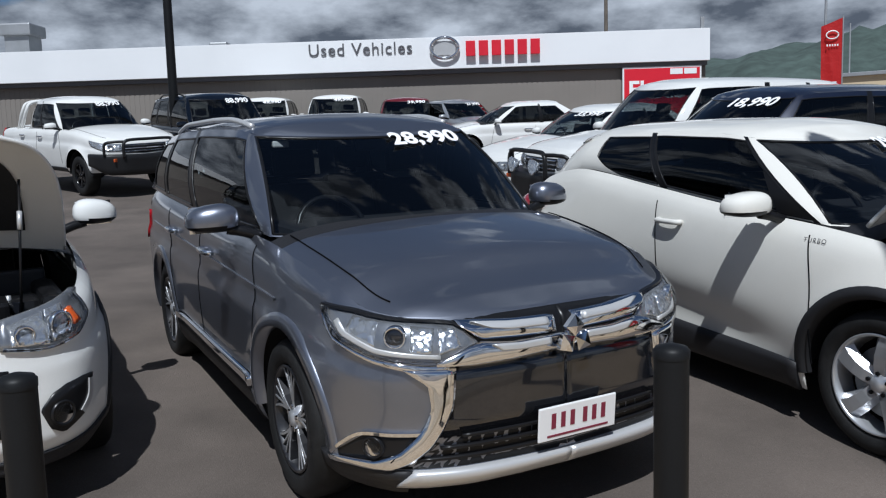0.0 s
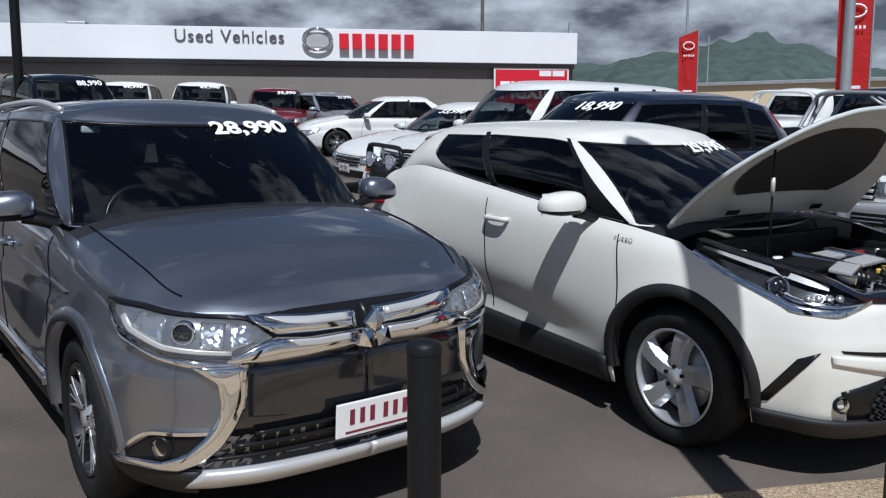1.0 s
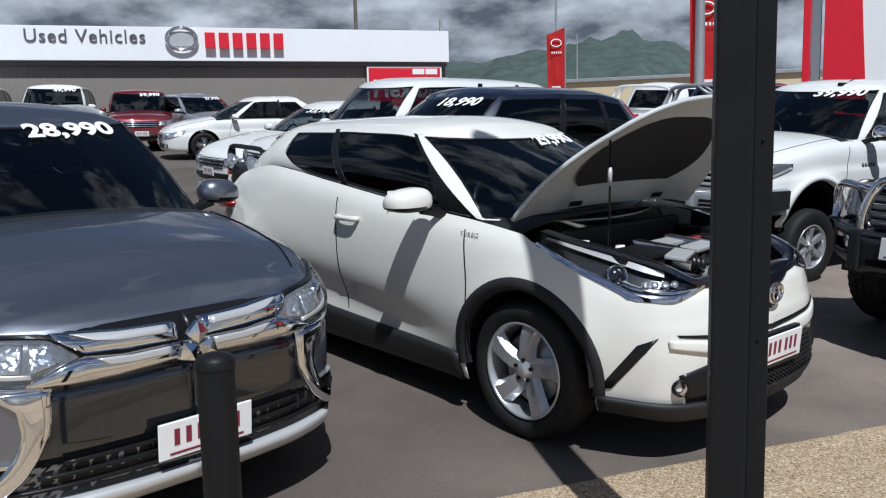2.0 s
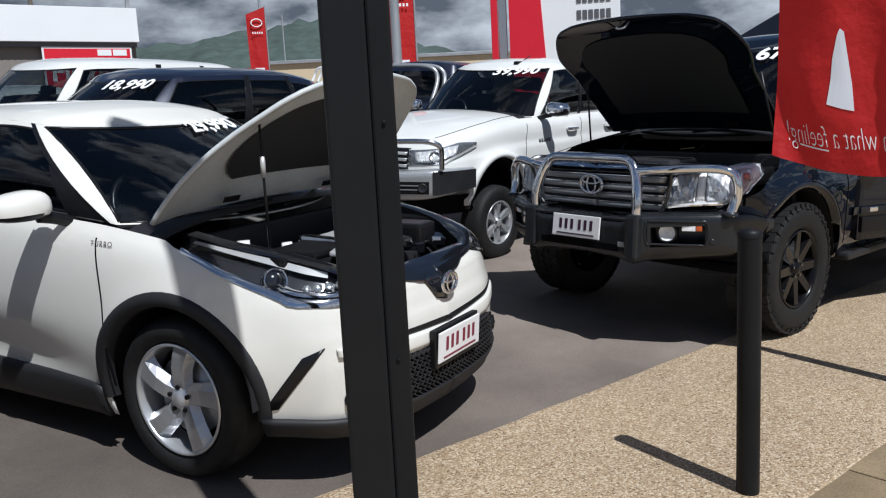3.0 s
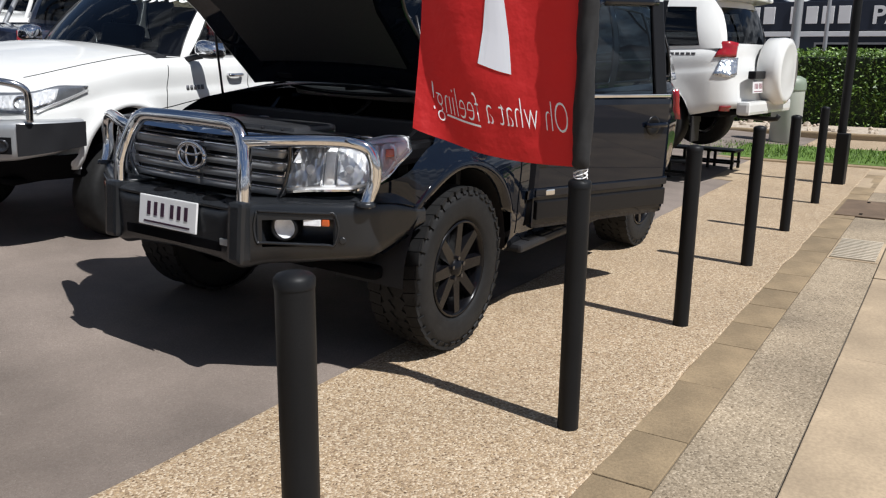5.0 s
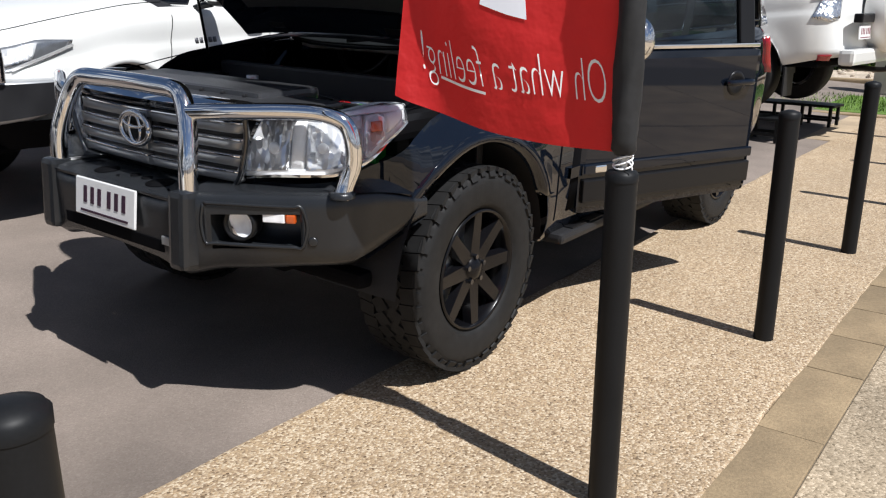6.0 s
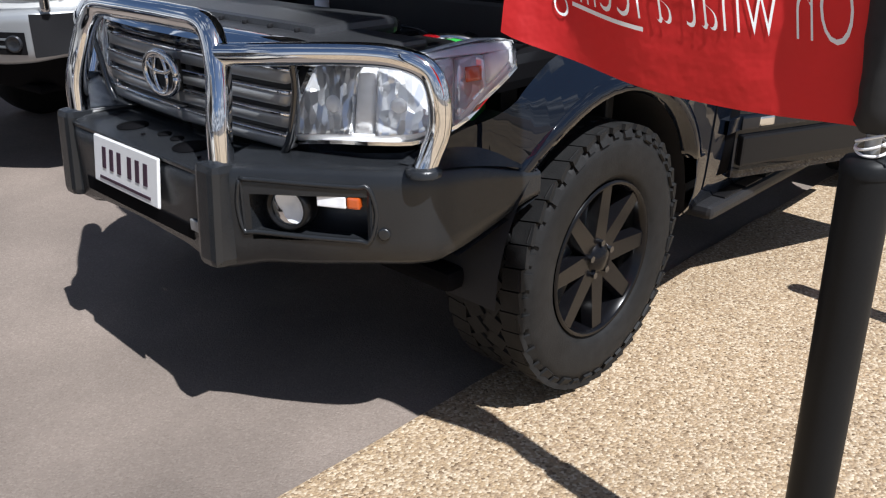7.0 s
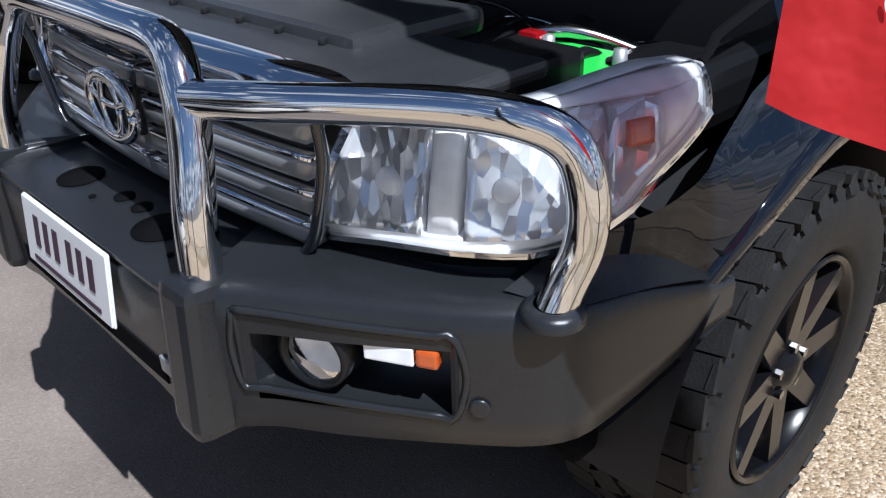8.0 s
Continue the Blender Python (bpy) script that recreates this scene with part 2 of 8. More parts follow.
SIGN_RED = mat("red sign face", (0.62, 0.012, 0.03), 0.4, big=0.03)
GRASS = mat("grass", (0.09, 0.16, 0.02), 0.8, grain=0.3, gscale=30, big=0.2)
FOREST = mat("forested hill in haze", (0.052, 0.075, 0.066), 0.95, grain=0.28, gscale=0.05, big=0.22, bscale=0.006)
ENGINE_GREY = mat("grey moulded engine cover", (0.030, 0.031, 0.034), 0.36, grain=0.12, gscale=120, big=0.15, bscale=6, bump=0.1, bumpscale=300)
STEEL = mat("galvanised steel", (0.42, 0.43, 0.44), 0.45, 0.6, big=0.1)


# ---- building blocks ----
def link(name, me, parent=None, label=""):
    ob = new(name, me)
    if parent is not None:
        ob.parent = parent
    if label:
        ob["label"] = label
    return ob


def raw(name, verts, faces, material, parent=None, label="", smooth=True):
    """One mesh object from vertices and faces."""
    me = bpy.data.meshes.new(name)
    me.from_pydata([tuple(v) for v in verts], [], faces)
    me.materials.append(material)
    me.update()
    if smooth:
        me.polygons.foreach_set("use_smooth", [True] * len(me.polygons))
    ob = link(name, me, parent, label)
    if material in CLEAR_PANES:
        ob.visible_shadow = False
    return ob


def part(name, bm, material, parent=None, label="", smooth=False):
    me = bpy.data.meshes.new(name)
    bmesh.ops.recalc_face_normals(bm, faces=bm.faces[:])
    bm.to_mesh(me)
    bm.free()
    me.materials.append(material)
    if smooth:
        me.polygons.foreach_set("use_smooth", [True] * len(me.polygons))
    return link(name, me, parent, label)


def thing(name, m, label, category, group=""):
    ob = new(name)
    ob.empty_display_size = 0.1
    ob.matrix_world = m
    return tagged(ob, label, category, group)


def box_bm(size, at=(0, 0, 0), bevel=0.0, turn=None, bm=None):
    bm = bm or bmesh.new()
    m = Matrix.LocRotScale(at, turn, size)
    got = bmesh.ops.create_cube(bm, size=1.0, matrix=m)
    if bevel:
        edges = list({e for v in got["verts"] for e in v.link_edges})
        bmesh.ops.bevel(bm, geom=edges, offset=bevel, segments=2, profile=0.6, affect="EDGES")
    return bm


def box(name, size, at, material, parent=None, bevel=0.006, label="", turn=None):
    return part(name, box_bm(size, at, bevel, turn), material, parent, label)


def smooth_line(pts, n):
    """n points along a Catmull-Rom curve through pts, even in length."""
    pts = [Vector(p) for p in pts]
    ext = [2 * pts[0] - pts[1]] + pts + [2 * pts[-1] - pts[-2]]
    dense = []
    for i in range(1, len(ext) - 2):
        a, b, c, d = ext[i - 1:i + 3]
        for k in range(16):
            t = k / 16
            dense.append(0.5 * ((2 * b) + (c - a) * t + (2 * a - 5 * b + 4 * c - d) * t * t + (3 * b - a - 3 * c + d) * t ** 3))
    dense.append(pts[-1])
    acc = [0.0]
    for p, q in zip(dense, dense[1:]):
        acc.append(acc[-1] + (q - p).length)
    out, j = [], 0
    for i in range(n):
        want = acc[-1] * i / (n - 1)
        while j < len(acc) - 2 and acc[j + 1] < want:
            j += 1
        f = (want - acc[j]) / max(1e-9, acc[j + 1] - acc[j])
        out.append(dense[j].lerp(dense[j + 1], min(1, max(0, f))))
    return out


def tube(name, pts, r, material, parent=None, n=24, sides=12, label="", curve=True, flat=1.0):
    """A round bar bent through pts."""
    line = smooth_line(pts, n) if curve else [Vector(p) for p in pts]
    verts, faces, up = [], [], Vector((0, 0, 1))
    side = None
    for i, p in enumerate(line):
        d = (line[min(i + 1, len(line) - 1)] - line[max(i - 1, 0)]).normalized()
        if side is None:
            side = d.cross(up if abs(d.z) < 0.9 else Vector((0, 1, 0))).normalized()
        side = (side - d * side.dot(d)).normalized()
        top = side.cross(d)
        for k in range(sides):
            a = math.tau * k / sides
            verts.append(p + r * (side * math.cos(a) * flat + top * math.sin(a)))
    for i in range(len(line) - 1):
        for k in range(sides):
            a, b = i * sides + k, i * sides + (k + 1) % sides
            faces.append((a, b, b + sides, a + sides))
    faces += [tuple(range(sides))[::-1], tuple(len(verts) - sides + k for k in range(sides))]
    return raw(name, verts, faces, material, parent, label)


def lathe(name, profile, material, parent=None, m=None, n=40, label="", smooth=True):
    """A turned part: profile of (radius, height) round the y axis."""
    verts, faces = [], []
    m = m or Matrix()
    for r, h in profile:
        for k in range(n):
            a = math.tau * k / n
            verts.append(m @ Vector((r * math.cos(a), h, r * math.sin(a))))
    for i in range(len(profile) - 1):
        for k in range(n):
            a, b = i * n + k, i * n + (k + 1) % n
            faces.append((a, b, b + n, a + n))
    ob = raw(name, verts, faces, material, parent, label, smooth)
    return ob


def grid_faces(nu, nv, flip=False, skip=None):
    faces = []
    for i in range(nu - 1):
        for j in range(nv - 1):
            if skip and skip(i, j):
                continue
            f = (i * nv + j, (i + 1) * nv + j, (i + 1) * nv + j + 1, i * nv + j + 1)
            faces.append(f[::-1] if flip else f)
    return faces


def text(name, words, size, m, material, parent=None, depth=0.004, shear=0.0, align="LEFT", label="", bold=0.0, spread=1.0):
    cu = bpy.data.curves.new(name, "FONT")
    cu.body, cu.size, cu.extrude, cu.shear, cu.align_x, cu.offset, cu.space_character = words, size, depth, shear, align, bold, spread
    cu.resolution_u = 4
    tmp = bpy.data.objects.new(name, cu)
    scene.collection.objects.link(tmp)
    me = bpy.data.meshes.new_from_object(tmp.evaluated_get(bpy.context.evaluated_depsgraph_get()))
    bpy.data.objects.remove(tmp)
    bpy.data.curves.remove(cu)
    me.materials.clear()
    me.materials.append(material)
    ob = link(name, me, parent, label)
    ob.matrix_local = m
    return ob


def lerp_table(table, x):
    """Smooth value from a table of (x, value), x rising."""
    if x <= table[0][0]:
        return table[0][1]
    for (a, va), (b, vb) in zip(table, table[1:]):
        if x <= b:
            t = (x - a) / (b - a)
            return va + (vb - va) * (t * t * (3 - 2 * t) * 0.5 + t * 0.5)
    return table[-1][1]


def even_table(table, n=240):
    """A rounded curve through a table, sampled at even steps."""
    line = [(v.x, v.y) for v in smooth_line([(a, b, 0) for a, b in table], n)]
    x0, x1 = table[0][0], table[-1][0]
    vals, j = [], 0
    for i in range(n):
        x = x0 + (x1 - x0) * i / (n - 1)
        while j < n - 2 and line[j + 1][0] < x:
            j += 1
        f = (x - line[j][0]) / max(1e-9, line[j + 1][0] - line[j][0])
        vals.append(line[j][1] + (line[j + 1][1] - line[j][1]) * min(1, max(0, f)))
    return x0, (n - 1) / (x1 - x0), vals


def even_at(tab, x):
    x0, k, vals = tab
    f = min(max((x - x0) * k, 0.0), len(vals) - 1.001)
    i = int(f)
    return vals[i] + (vals[i + 1] - vals[i]) * (f - i)


# ---- cars: x ahead from the nose, y to the car's left, z up ----
class Car:
    def __init__(self, name, at, heading, label, category, colour, spec, group="", lift=0.0, slope=None):
        self.root = thing(name, stand(at[0], at[1], heading, lift, slope), label, category, group)
        self.paint, self.p = colour, spec
        self.tops, self.sides = even_table(spec["top"]), even_table(spec["side"])
        p = spec
        self.L = -p["outline"][-1][0]
        self.line = smooth_line([(x, y, 0) for x, y in p["outline"]], 240)
        self.line[0].y = 0
        self.line[-1].y = 0
        self.acc = [0.0]
        for a, b in zip(self.line, self.line[1:]):
            self.acc.append(self.acc[-1] + (b - a).length)
        self.S = self.acc[-1]
        self.iw = max(range(240), key=lambda i: self.line[i].y)

    def s_of(self, a):
        """Along the outline: a > 0: y on the front; a <= 0: x along the side; ('r', y): y on the rear."""
        if isinstance(a, tuple):
            for i in range(239, 0, -1):
                if self.line[i - 1].y >= a[1]:
                    f = (a[1] - self.line[i].y) / max(1e-6, self.line[i - 1].y - self.line[i].y)
                    return self.acc[i] + (self.acc[i - 1] - self.acc[i]) * f
        key = (lambda v: v.y) if a > 0 else (lambda v: -v.x)
        want = a if a > 0 else -a
        for i in range(239):
            if key(self.line[i + 1]) >= want:
                f = (want - key(self.line[i])) / max(1e-6, key(self.line[i + 1]) - key(self.line[i]))
                return self.acc[i] + (self.acc[i + 1] - self.acc[i]) * max(0, f)
        return self.S

    def base(self, s):
        s = min(max(s, 0), self.S)
        lo, hi = 0, 239
        while hi - lo > 1:
            mid = (lo + hi) // 2
            if self.acc[mid] <= s:
                lo = mid
            else:
                hi = mid
        f = (s - self.acc[lo]) / max(1e-9, self.acc[hi] - self.acc[lo])
        p = self.line[lo].lerp(self.line[hi], f)
        d = (self.line[min(hi + 2, 239)] - self.line[max(lo - 2, 0)]).normalized()
        if s < 1e-4:
            d = Vector((0, 1, 0))
        if s > self.S - 1e-4:
            d = Vector((0, -1, 0))
        return p, Vector((d.y, -d.x, 0))

    def top(self, x):
        return even_at(self.tops, -x)

    def low(self, x, y=None):
        z = lerp_table(self.p["low"], -x)
        for xc in self.p["wheels"]:
            R, cz = self.p["arch"], self.p["wheel_r"] + self.p.get("arch_up", 0.01)
            if abs(x - xc) < R:
                z = max(z, cz + math.sqrt(max(0, R * R - (x - xc) ** 2)))
        return z

    def skin(self, s, z, off=0.0):
        p, n = self.base(s)
        zt, zl = self.top(p.x), lerp_table(self.p["low"], -p.x)
        t = (z - zl) / (zt - zl)
        wf, wr = max(0, n.x) ** 2, max(0, -n.x) ** 2
        ws = max(0.0, 1 - wf - wr)
        inset = wf * lerp_table(self.p["front"], z) + ws * even_at(self.sides, t) + wr * lerp_table(self.p["rear"], z)
        flare = 0.0
        for xc in self.p["wheels"]:
            d = math.hypot(p.x - xc, z - self.p["wheel_r"])
            flare += self.p.get("flare", 0.02) * math.exp(-((d - self.p["arch"]) / 0.10) ** 2) * ws
        if "shape" in self.p:
            flare += self.p["shape"](p.x, z) * ws
        return Vector((p.x, p.y, z)) - n * (inset - off - flare)

    def mirror(self, verts, faces):
        k = len(verts)
        vs = list(verts) + [Vector((v[0], -v[1], v[2])) for v in verts]
        return vs, faces + [tuple(i + k for i in f[::-1]) for f in faces]

    def shell(self):
        """The painted skin from sill to shoulder, all round."""
        cols = set(self.S * i / 110 for i in range(111))
        for xc in self.p["wheels"]:
            for k in range(25):
                cols.add(self.s_of(min(-0.001, xc + self.p["arch"] * 0.9999 * math.cos(math.pi * k / 24))))
            for e in (1.0001, -1.0001):
                cols.add(self.s_of(xc + self.p["arch"] * e))
        cols = sorted(cols)
        rows = 30
        verts = []
        for s in cols:
            p, _ = self.base(s)
            z0, z1 = self.low(p.x), self.top(p.x)
            if "cut" in self.p:
                z1 = min(z1, lerp_table(self.p["cut"], -p.x))
            zl = lerp_table(self.p["low"], -p.x)
            for j in range(rows):
                verts.append(self.skin(s, max(z0, zl + (z1 - zl) * j / (rows - 1))))
        vs, fs = self.mirror(verts, grid_faces(len(cols), rows))
        self.body = raw("body", vs, fs, self.paint, self.root)
        return self.body

    taper = None            # narrowing of a raised bonnet towards its nose

    def lid_point(self, s, v, c, x0, x1):
        p, _ = self.base(s)
        r = self.skin(s, self.top(p.x) - 0.0)
        if self.taper:
            r.y *= 1 - self.taper * max(0.0, 1 - p.x / x1) ** 1.6
        crown = c * min(1, max(0, -p.x / 0.45)) ** 0.7
        e = self.p.get("edge", 0.03)
        y = r.y * (1 - v)
        z = r.z + e * min(1, -p.x / 0.1) * (1 - math.exp(-v * 9)) + crown * (1 - (1 - v) ** 2)
        return Vector((r.x, y, z))

    def lid(self, name, x0, x1, crown, material, parent, drop=0.0, cols=34, rows=14, m=None, inset=0.0):
        """A bonnet, boot lid or deck between x0 and x1 (x0 ahead), over the shoulder line."""
        s0, s1 = (self.s_of(x0) if x0 < 0 else 0.0), (self.s_of(x1) if x1 > -self.L else self.S)
        verts = []
        for i in range(cols):
            s = s0 + (s1 - s0) * i / (cols - 1)
            for j in range(rows):
                q = self.lid_point(s, inset + (1 - inset) * j / (rows - 1), crown, x0, x1)
                q.z -= drop
                verts.append(m @ q if m else q)
        vs, fs = self.mirror(verts, grid_faces(cols, rows))
        if m:
            k = len(verts)
            vs = verts + [m @ Vector((q.x, -q.y, q.z)) for q in (m.inverted() @ v for v in verts)]
        return raw(name, vs, fs, material, parent)

    def patch(self, name, lo, hi, material, off=0.006, parent=None, ns=14, nt=5, sides=(1, -1), label="", back=-0.01, bulge=0.0, joined=False):
        """A plate lying on the skin between a lower and an upper line of (place, height)."""
        def line(pts, f):
            pts = [(self.s_of(a), z) for a, z in pts]
            acc = [0]
            for a, b in zip(pts, pts[1:]):
                acc.append(acc[-1] + math.hypot(b[0] - a[0], b[1] - a[1]))
            want = f * acc[-1]
            for i in range(len(pts) - 1):
                if want <= acc[i + 1] + 1e-9:
                    g = (want - acc[i]) / max(1e-9, acc[i + 1] - acc[i])
                    return pts[i][0] + (pts[i + 1][0] - pts[i][0]) * g, pts[i][1] + (pts[i + 1][1] - pts[i][1]) * g
            return pts[-1]
        made = []
        for sd in sides:
            verts = []
            for i in range(ns):
                a, b = line(lo, i / (ns - 1)), line(hi, i / (ns - 1))
                for j in range(nt):
                    f = j / (nt - 1)
                    k = bulge * 16 * f * (1 - f) * (i / (ns - 1)) * (1 - i / (ns - 1))
                    q = self.skin(a[0] + (b[0] - a[0]) * f, a[1] + (b[1] - a[1]) * f, off + k)
                    verts.append(Vector((q.x, q.y * sd, q.z)))
            faces = grid_faces(ns, nt, flip=sd < 0)
            ring = [i * nt for i in range(ns)] + [(ns - 1) * nt + j for j in range(1, nt)] + [i * nt + nt - 1 for i in range(ns - 2, -1, -1)] + [j for j in range(nt - 2, 0, -1)]
            k0 = len(verts)
            for r in ring:
                i, j = divmod(r, nt)
                a, b = line(lo, i / (ns - 1)), line(hi, i / (ns - 1))
                f = j / (nt - 1)
                q = self.skin(a[0] + (b[0] - a[0]) * f, a[1] + (b[1] - a[1]) * f, back)
                verts.append(Vector((q.x, q.y * sd, q.z)))
            n = len(ring)
            for i in range(n):
                f = (ring[i], k0 + i, k0 + (i + 1) % n, ring[(i + 1) % n])
                faces.append(f if sd > 0 else f[::-1])
            made.append((verts, faces))
        if joined:
            vs, fs = [], []
            for v, f in made:
                fs += [tuple(i + len(vs) for i in q) for q in f]
                vs += v
            made = [(vs, fs)]
        obs = []
        for v, f in made:
            ob = raw(name, v, f, material, parent or self.root, label)
            obs.append(ob)
        return obs

    def loft(self, name, lo, hi, material, parent=None, sides=(1, -1), ns=18, nt=6, bulge=0.0, label="", joined=False):
        """A sheet between two lines of places, bowed outwards, on one or both sides of the car."""
        a, b = smooth_line(lo, ns), smooth_line(hi, ns)
        sets = []
        for sd in sides:
            verts = []
            for i in range(ns):
                d = (b[i] - a[i])
                t = (a[min(i + 1, ns - 1)] - a[max(i - 1, 0)])
                nrm = t.cross(d).normalized()
                if nrm.z < 0:
                    nrm = -nrm
                e = min(1, 4 * i / (ns - 1), 4 * (1 - i / (ns - 1)))
                for j in range(nt):
                    f = j / (nt - 1)
                    q = a[i] + d * f + nrm * (bulge * 4 * f * (1 - f) * e)
                    verts.append(Vector((q.x, q.y * sd, q.z)))
            sets.append((verts, grid_faces(ns, nt, flip=sd < 0)))
        if joined:
            vs, fs = [], []
            for v, f in sets:
                fs += [tuple(i + len(vs) for i in q) for q in f]
                vs += v
            sets = [(vs, fs)]
        return [raw(name, v, f, material, parent or self.root, label) for v, f in sets]

    def cabin_patch(self, name, lo, hi, material, off=0.004, ns=14, nt=4):
        """A painted or black panel lying on the cabin between two lines of (s, t)."""
        a, b = smooth_line([(s, t, 0) for s, t in lo], ns), smooth_line([(s, t, 0) for s, t in hi], ns)
        for sd in (1, -1):
            verts = []
            for p, q in zip(a, b):
                for j in range(nt):
                    r = p.lerp(q, j / (nt - 1))
                    v = self.cabin_point(r.x, r.y, off)
                    verts.append((v.x, v.y * sd, v.z))
            raw(name, verts, grid_faces(ns, nt, flip=sd < 0), material, self.root)

    def strip(self, name, pts, width, material, off=0.004, parent=None, sides=(1, -1), label="", n=20, back=-0.004):
        """A thin band along places (place, height) of the skin: seams, mouldings."""
        pts2 = smooth_line([(self.s_of(a), z, 0) for a, z in pts], n)
        obs = []
        for sd in sides:
            verts = []
            for i, p in enumerate(pts2):
                d = (pts2[min(i + 1, n - 1)] - pts2[max(i - 1, 0)]).normalized()
                for e, o in ((-0.5, back), (-0.5, off), (0.5, off), (0.5, back)):
                    q = self.skin(p.x - d.y * width * e, p.y + d.x * width * e, o)
                    verts.append(Vector((q.x, q.y * sd, q.z)))
            obs.append(raw(name, verts, grid_faces(n, 4, flip=sd > 0), material, parent or self.root, label, smooth=False))
        return obs

    # cabin: outline s 0..1 windscreen from the middle, 1..2 side, 2..3 rear to the middle; t 0 belt, 1 roof
    def cabin_point(self, s, t, off=0.0):
        c = self.p["cabin"]
        if s <= 1:
            f = s
            b = Vector((c["cowl"] + (c["a0"][0] - c["cowl"]) * f ** 2.2, c["a0"][1] * f, 0))
            r = Vector((c["head"] + (c["a1"][0] - c["head"]) * f ** 2.2, c["a1"][1] * f, 0))
        elif s <= 2:
            f = s - 1
            bx = c["a0"][0] + (c["d0"][0] - c["a0"][0]) * f
            b = Vector((bx, c["a0"][1] + (c["d0"][1] - c["a0"][1]) * f, 0))
            rx = c["a1"][0] + (c["d1"][0] - c["a1"][0]) * f
            r = Vector((rx, c["a1"][1] + (c["d1"][1] - c["a1"][1]) * f + c.get("bow", 0.04) * 4 * f * (1 - f), 0))
            b.y += c.get("bow", 0.04) * 3 * f * (1 - f)
        else:
            f = s - 2
            b = Vector((c["d0"][0] + (c["tail0"] - c["d0"][0]) * (1 - (1 - f) ** 2.5), c["d0"][1] * (1 - f), 0))
            r = Vector((c["d1"][0] + (c["tail1"] - c["d1"][0]) * (1 - (1 - f) ** 2.5), c["d1"][1] * (1 - f), 0))
        b.z = lerp_table(c["belt"], -b.x) if "belt" in c else self.top(b.x)
        r.z = lerp_table(c["roof"], -r.x)
        q = b.lerp(r, t)
        out = Vector((0, 1, 0)) if 1 < s < 2 else (Vector((0.8, 0, 0.6)) if s <= 1 else Vector((-1, 0, 0)))
        k = 0.05 if 1 < s < 2 else 0.035
        return q + out * (k * 4 * t * (1 - t) + off)

    def cabin(self, windows, pillars=(), glass=None, screen=None):
        """The cabin's frame, panes and seals. windows: (name, s0, s1, t0, t1, mirrored)."""
        c = self.p["cabin"]
        glass, screen = glass or TINT, screen or SCREEN
        ss = {0.0, 3.0}
        ts = {0.0, 1.0}
        for _, s0, s1, t0, t1 in windows:
            ss |= {s0, s1}
            ts |= {t0, t1}
        for s0, s1, _ in pillars:
            ss |= {s0, s1}
        ss |= {i / 14 for i in range(43)}
        ss, ts = sorted(ss), sorted(ts | {i / 8 for i in range(9)})
        sets = {}
        verts = [self.cabin_point(s, t) for s in ss for t in ts]
        nt = len(ts)
        for i in range(len(ss) - 1):
            for j in range(nt - 1):
                sm, tm = (ss[i] + ss[i + 1]) / 2, (ts[j] + ts[j + 1]) / 2
                if any(s0 < sm < s1 and t0 < tm < t1 for _, s0, s1, t0, t1 in windows):
                    continue
                key = (self.paint, 0)
                for s0, s1, mm in pillars:
                    if s0 < sm < s1:
                        key = (mm, s0)
                f = (i * nt + j, (i + 1) * nt + j, (i + 1) * nt + j + 1, i * nt + j + 1)
                sets.setdefault(key, []).append(f)
        for (key, span), faces in sets.items():
            if key is not self.paint:
                for sd in (1, -1):
                    used = sorted({i for f in faces for i in f})
                    at = {k: n for n, k in enumerate(used)}
                    raw("pillar_cover", [(verts[k].x, verts[k].y * sd, verts[k].z) for k in used], [tuple(at[i] for i in (f if sd > 0 else f[::-1])) for f in faces], key, self.root)
                continue
            vs, fs = self.mirror(verts, faces)
            used = sorted({i for f in fs for i in f})
            at = {k: n for n, k in enumerate(used)}
            raw("cabin_frame", [vs[k] for k in used], [tuple(at[i] for i in f) for f in fs], key, self.root)
        for name, s0, s1, t0, t1 in windows:
            for sd in ((1, -1) if s0 >= 1 and s1 <= 2 else (0,)):
                lo = -s1 if (sd == 0 and s0 == 0) else s0
                cols = 12
                if sd == 0 and s0 == 0:
                    sv = [(-s1 + 2 * s1 * i / 20) for i in range(21)]
                elif sd == 0:
                    sv = [s0 + (3 - s0) * i / 10 for i in range(11)] + [-(3 - (3 - s0) * i / 10) - 10 for i in range(1, 11)]
                else:
                    sv = [s0 + (s1 - s0) * i / 11 for i in range(12)]
                verts = []
                for s in sv:
                    for j in range(7):
                        t = t0 + (t1 - t0) * j / 6
                        if s < -9:
                            q = self.cabin_point(-(s + 10), t, -0.004)
                            q.y = -q.y
                        elif s < 0:
                            q = self.cabin_point(-s, t, -0.004)
                            q.y = -q.y
                        else:
                            q = self.cabin_point(s, t, -0.004)
                            if sd < 0:
                                q.y = -q.y
                        verts.append(q)
                raw(name, verts, grid_faces(len(sv), 7, flip=sd < 0), screen if name == "windscreen" else glass, self.root)
                # seal round the pane
                if sd != 0 or name == "windscreen":
                    n = len(sv)
                    ring = [verts[i * 7] for i in range(n)] + [verts[(n - 1) * 7 + j] for j in range(1, 7)] + [verts[i * 7 + 6] for i in range(n - 2, -1, -1)] + [verts[j] for j in range(5, 0, -1)]
                    ring.append(ring[0])
                    tube("window_seal", ring, 0.009 if name == "windscreen" else 0.008, TRIM_BLACK, self.root, sides=5, curve=False)

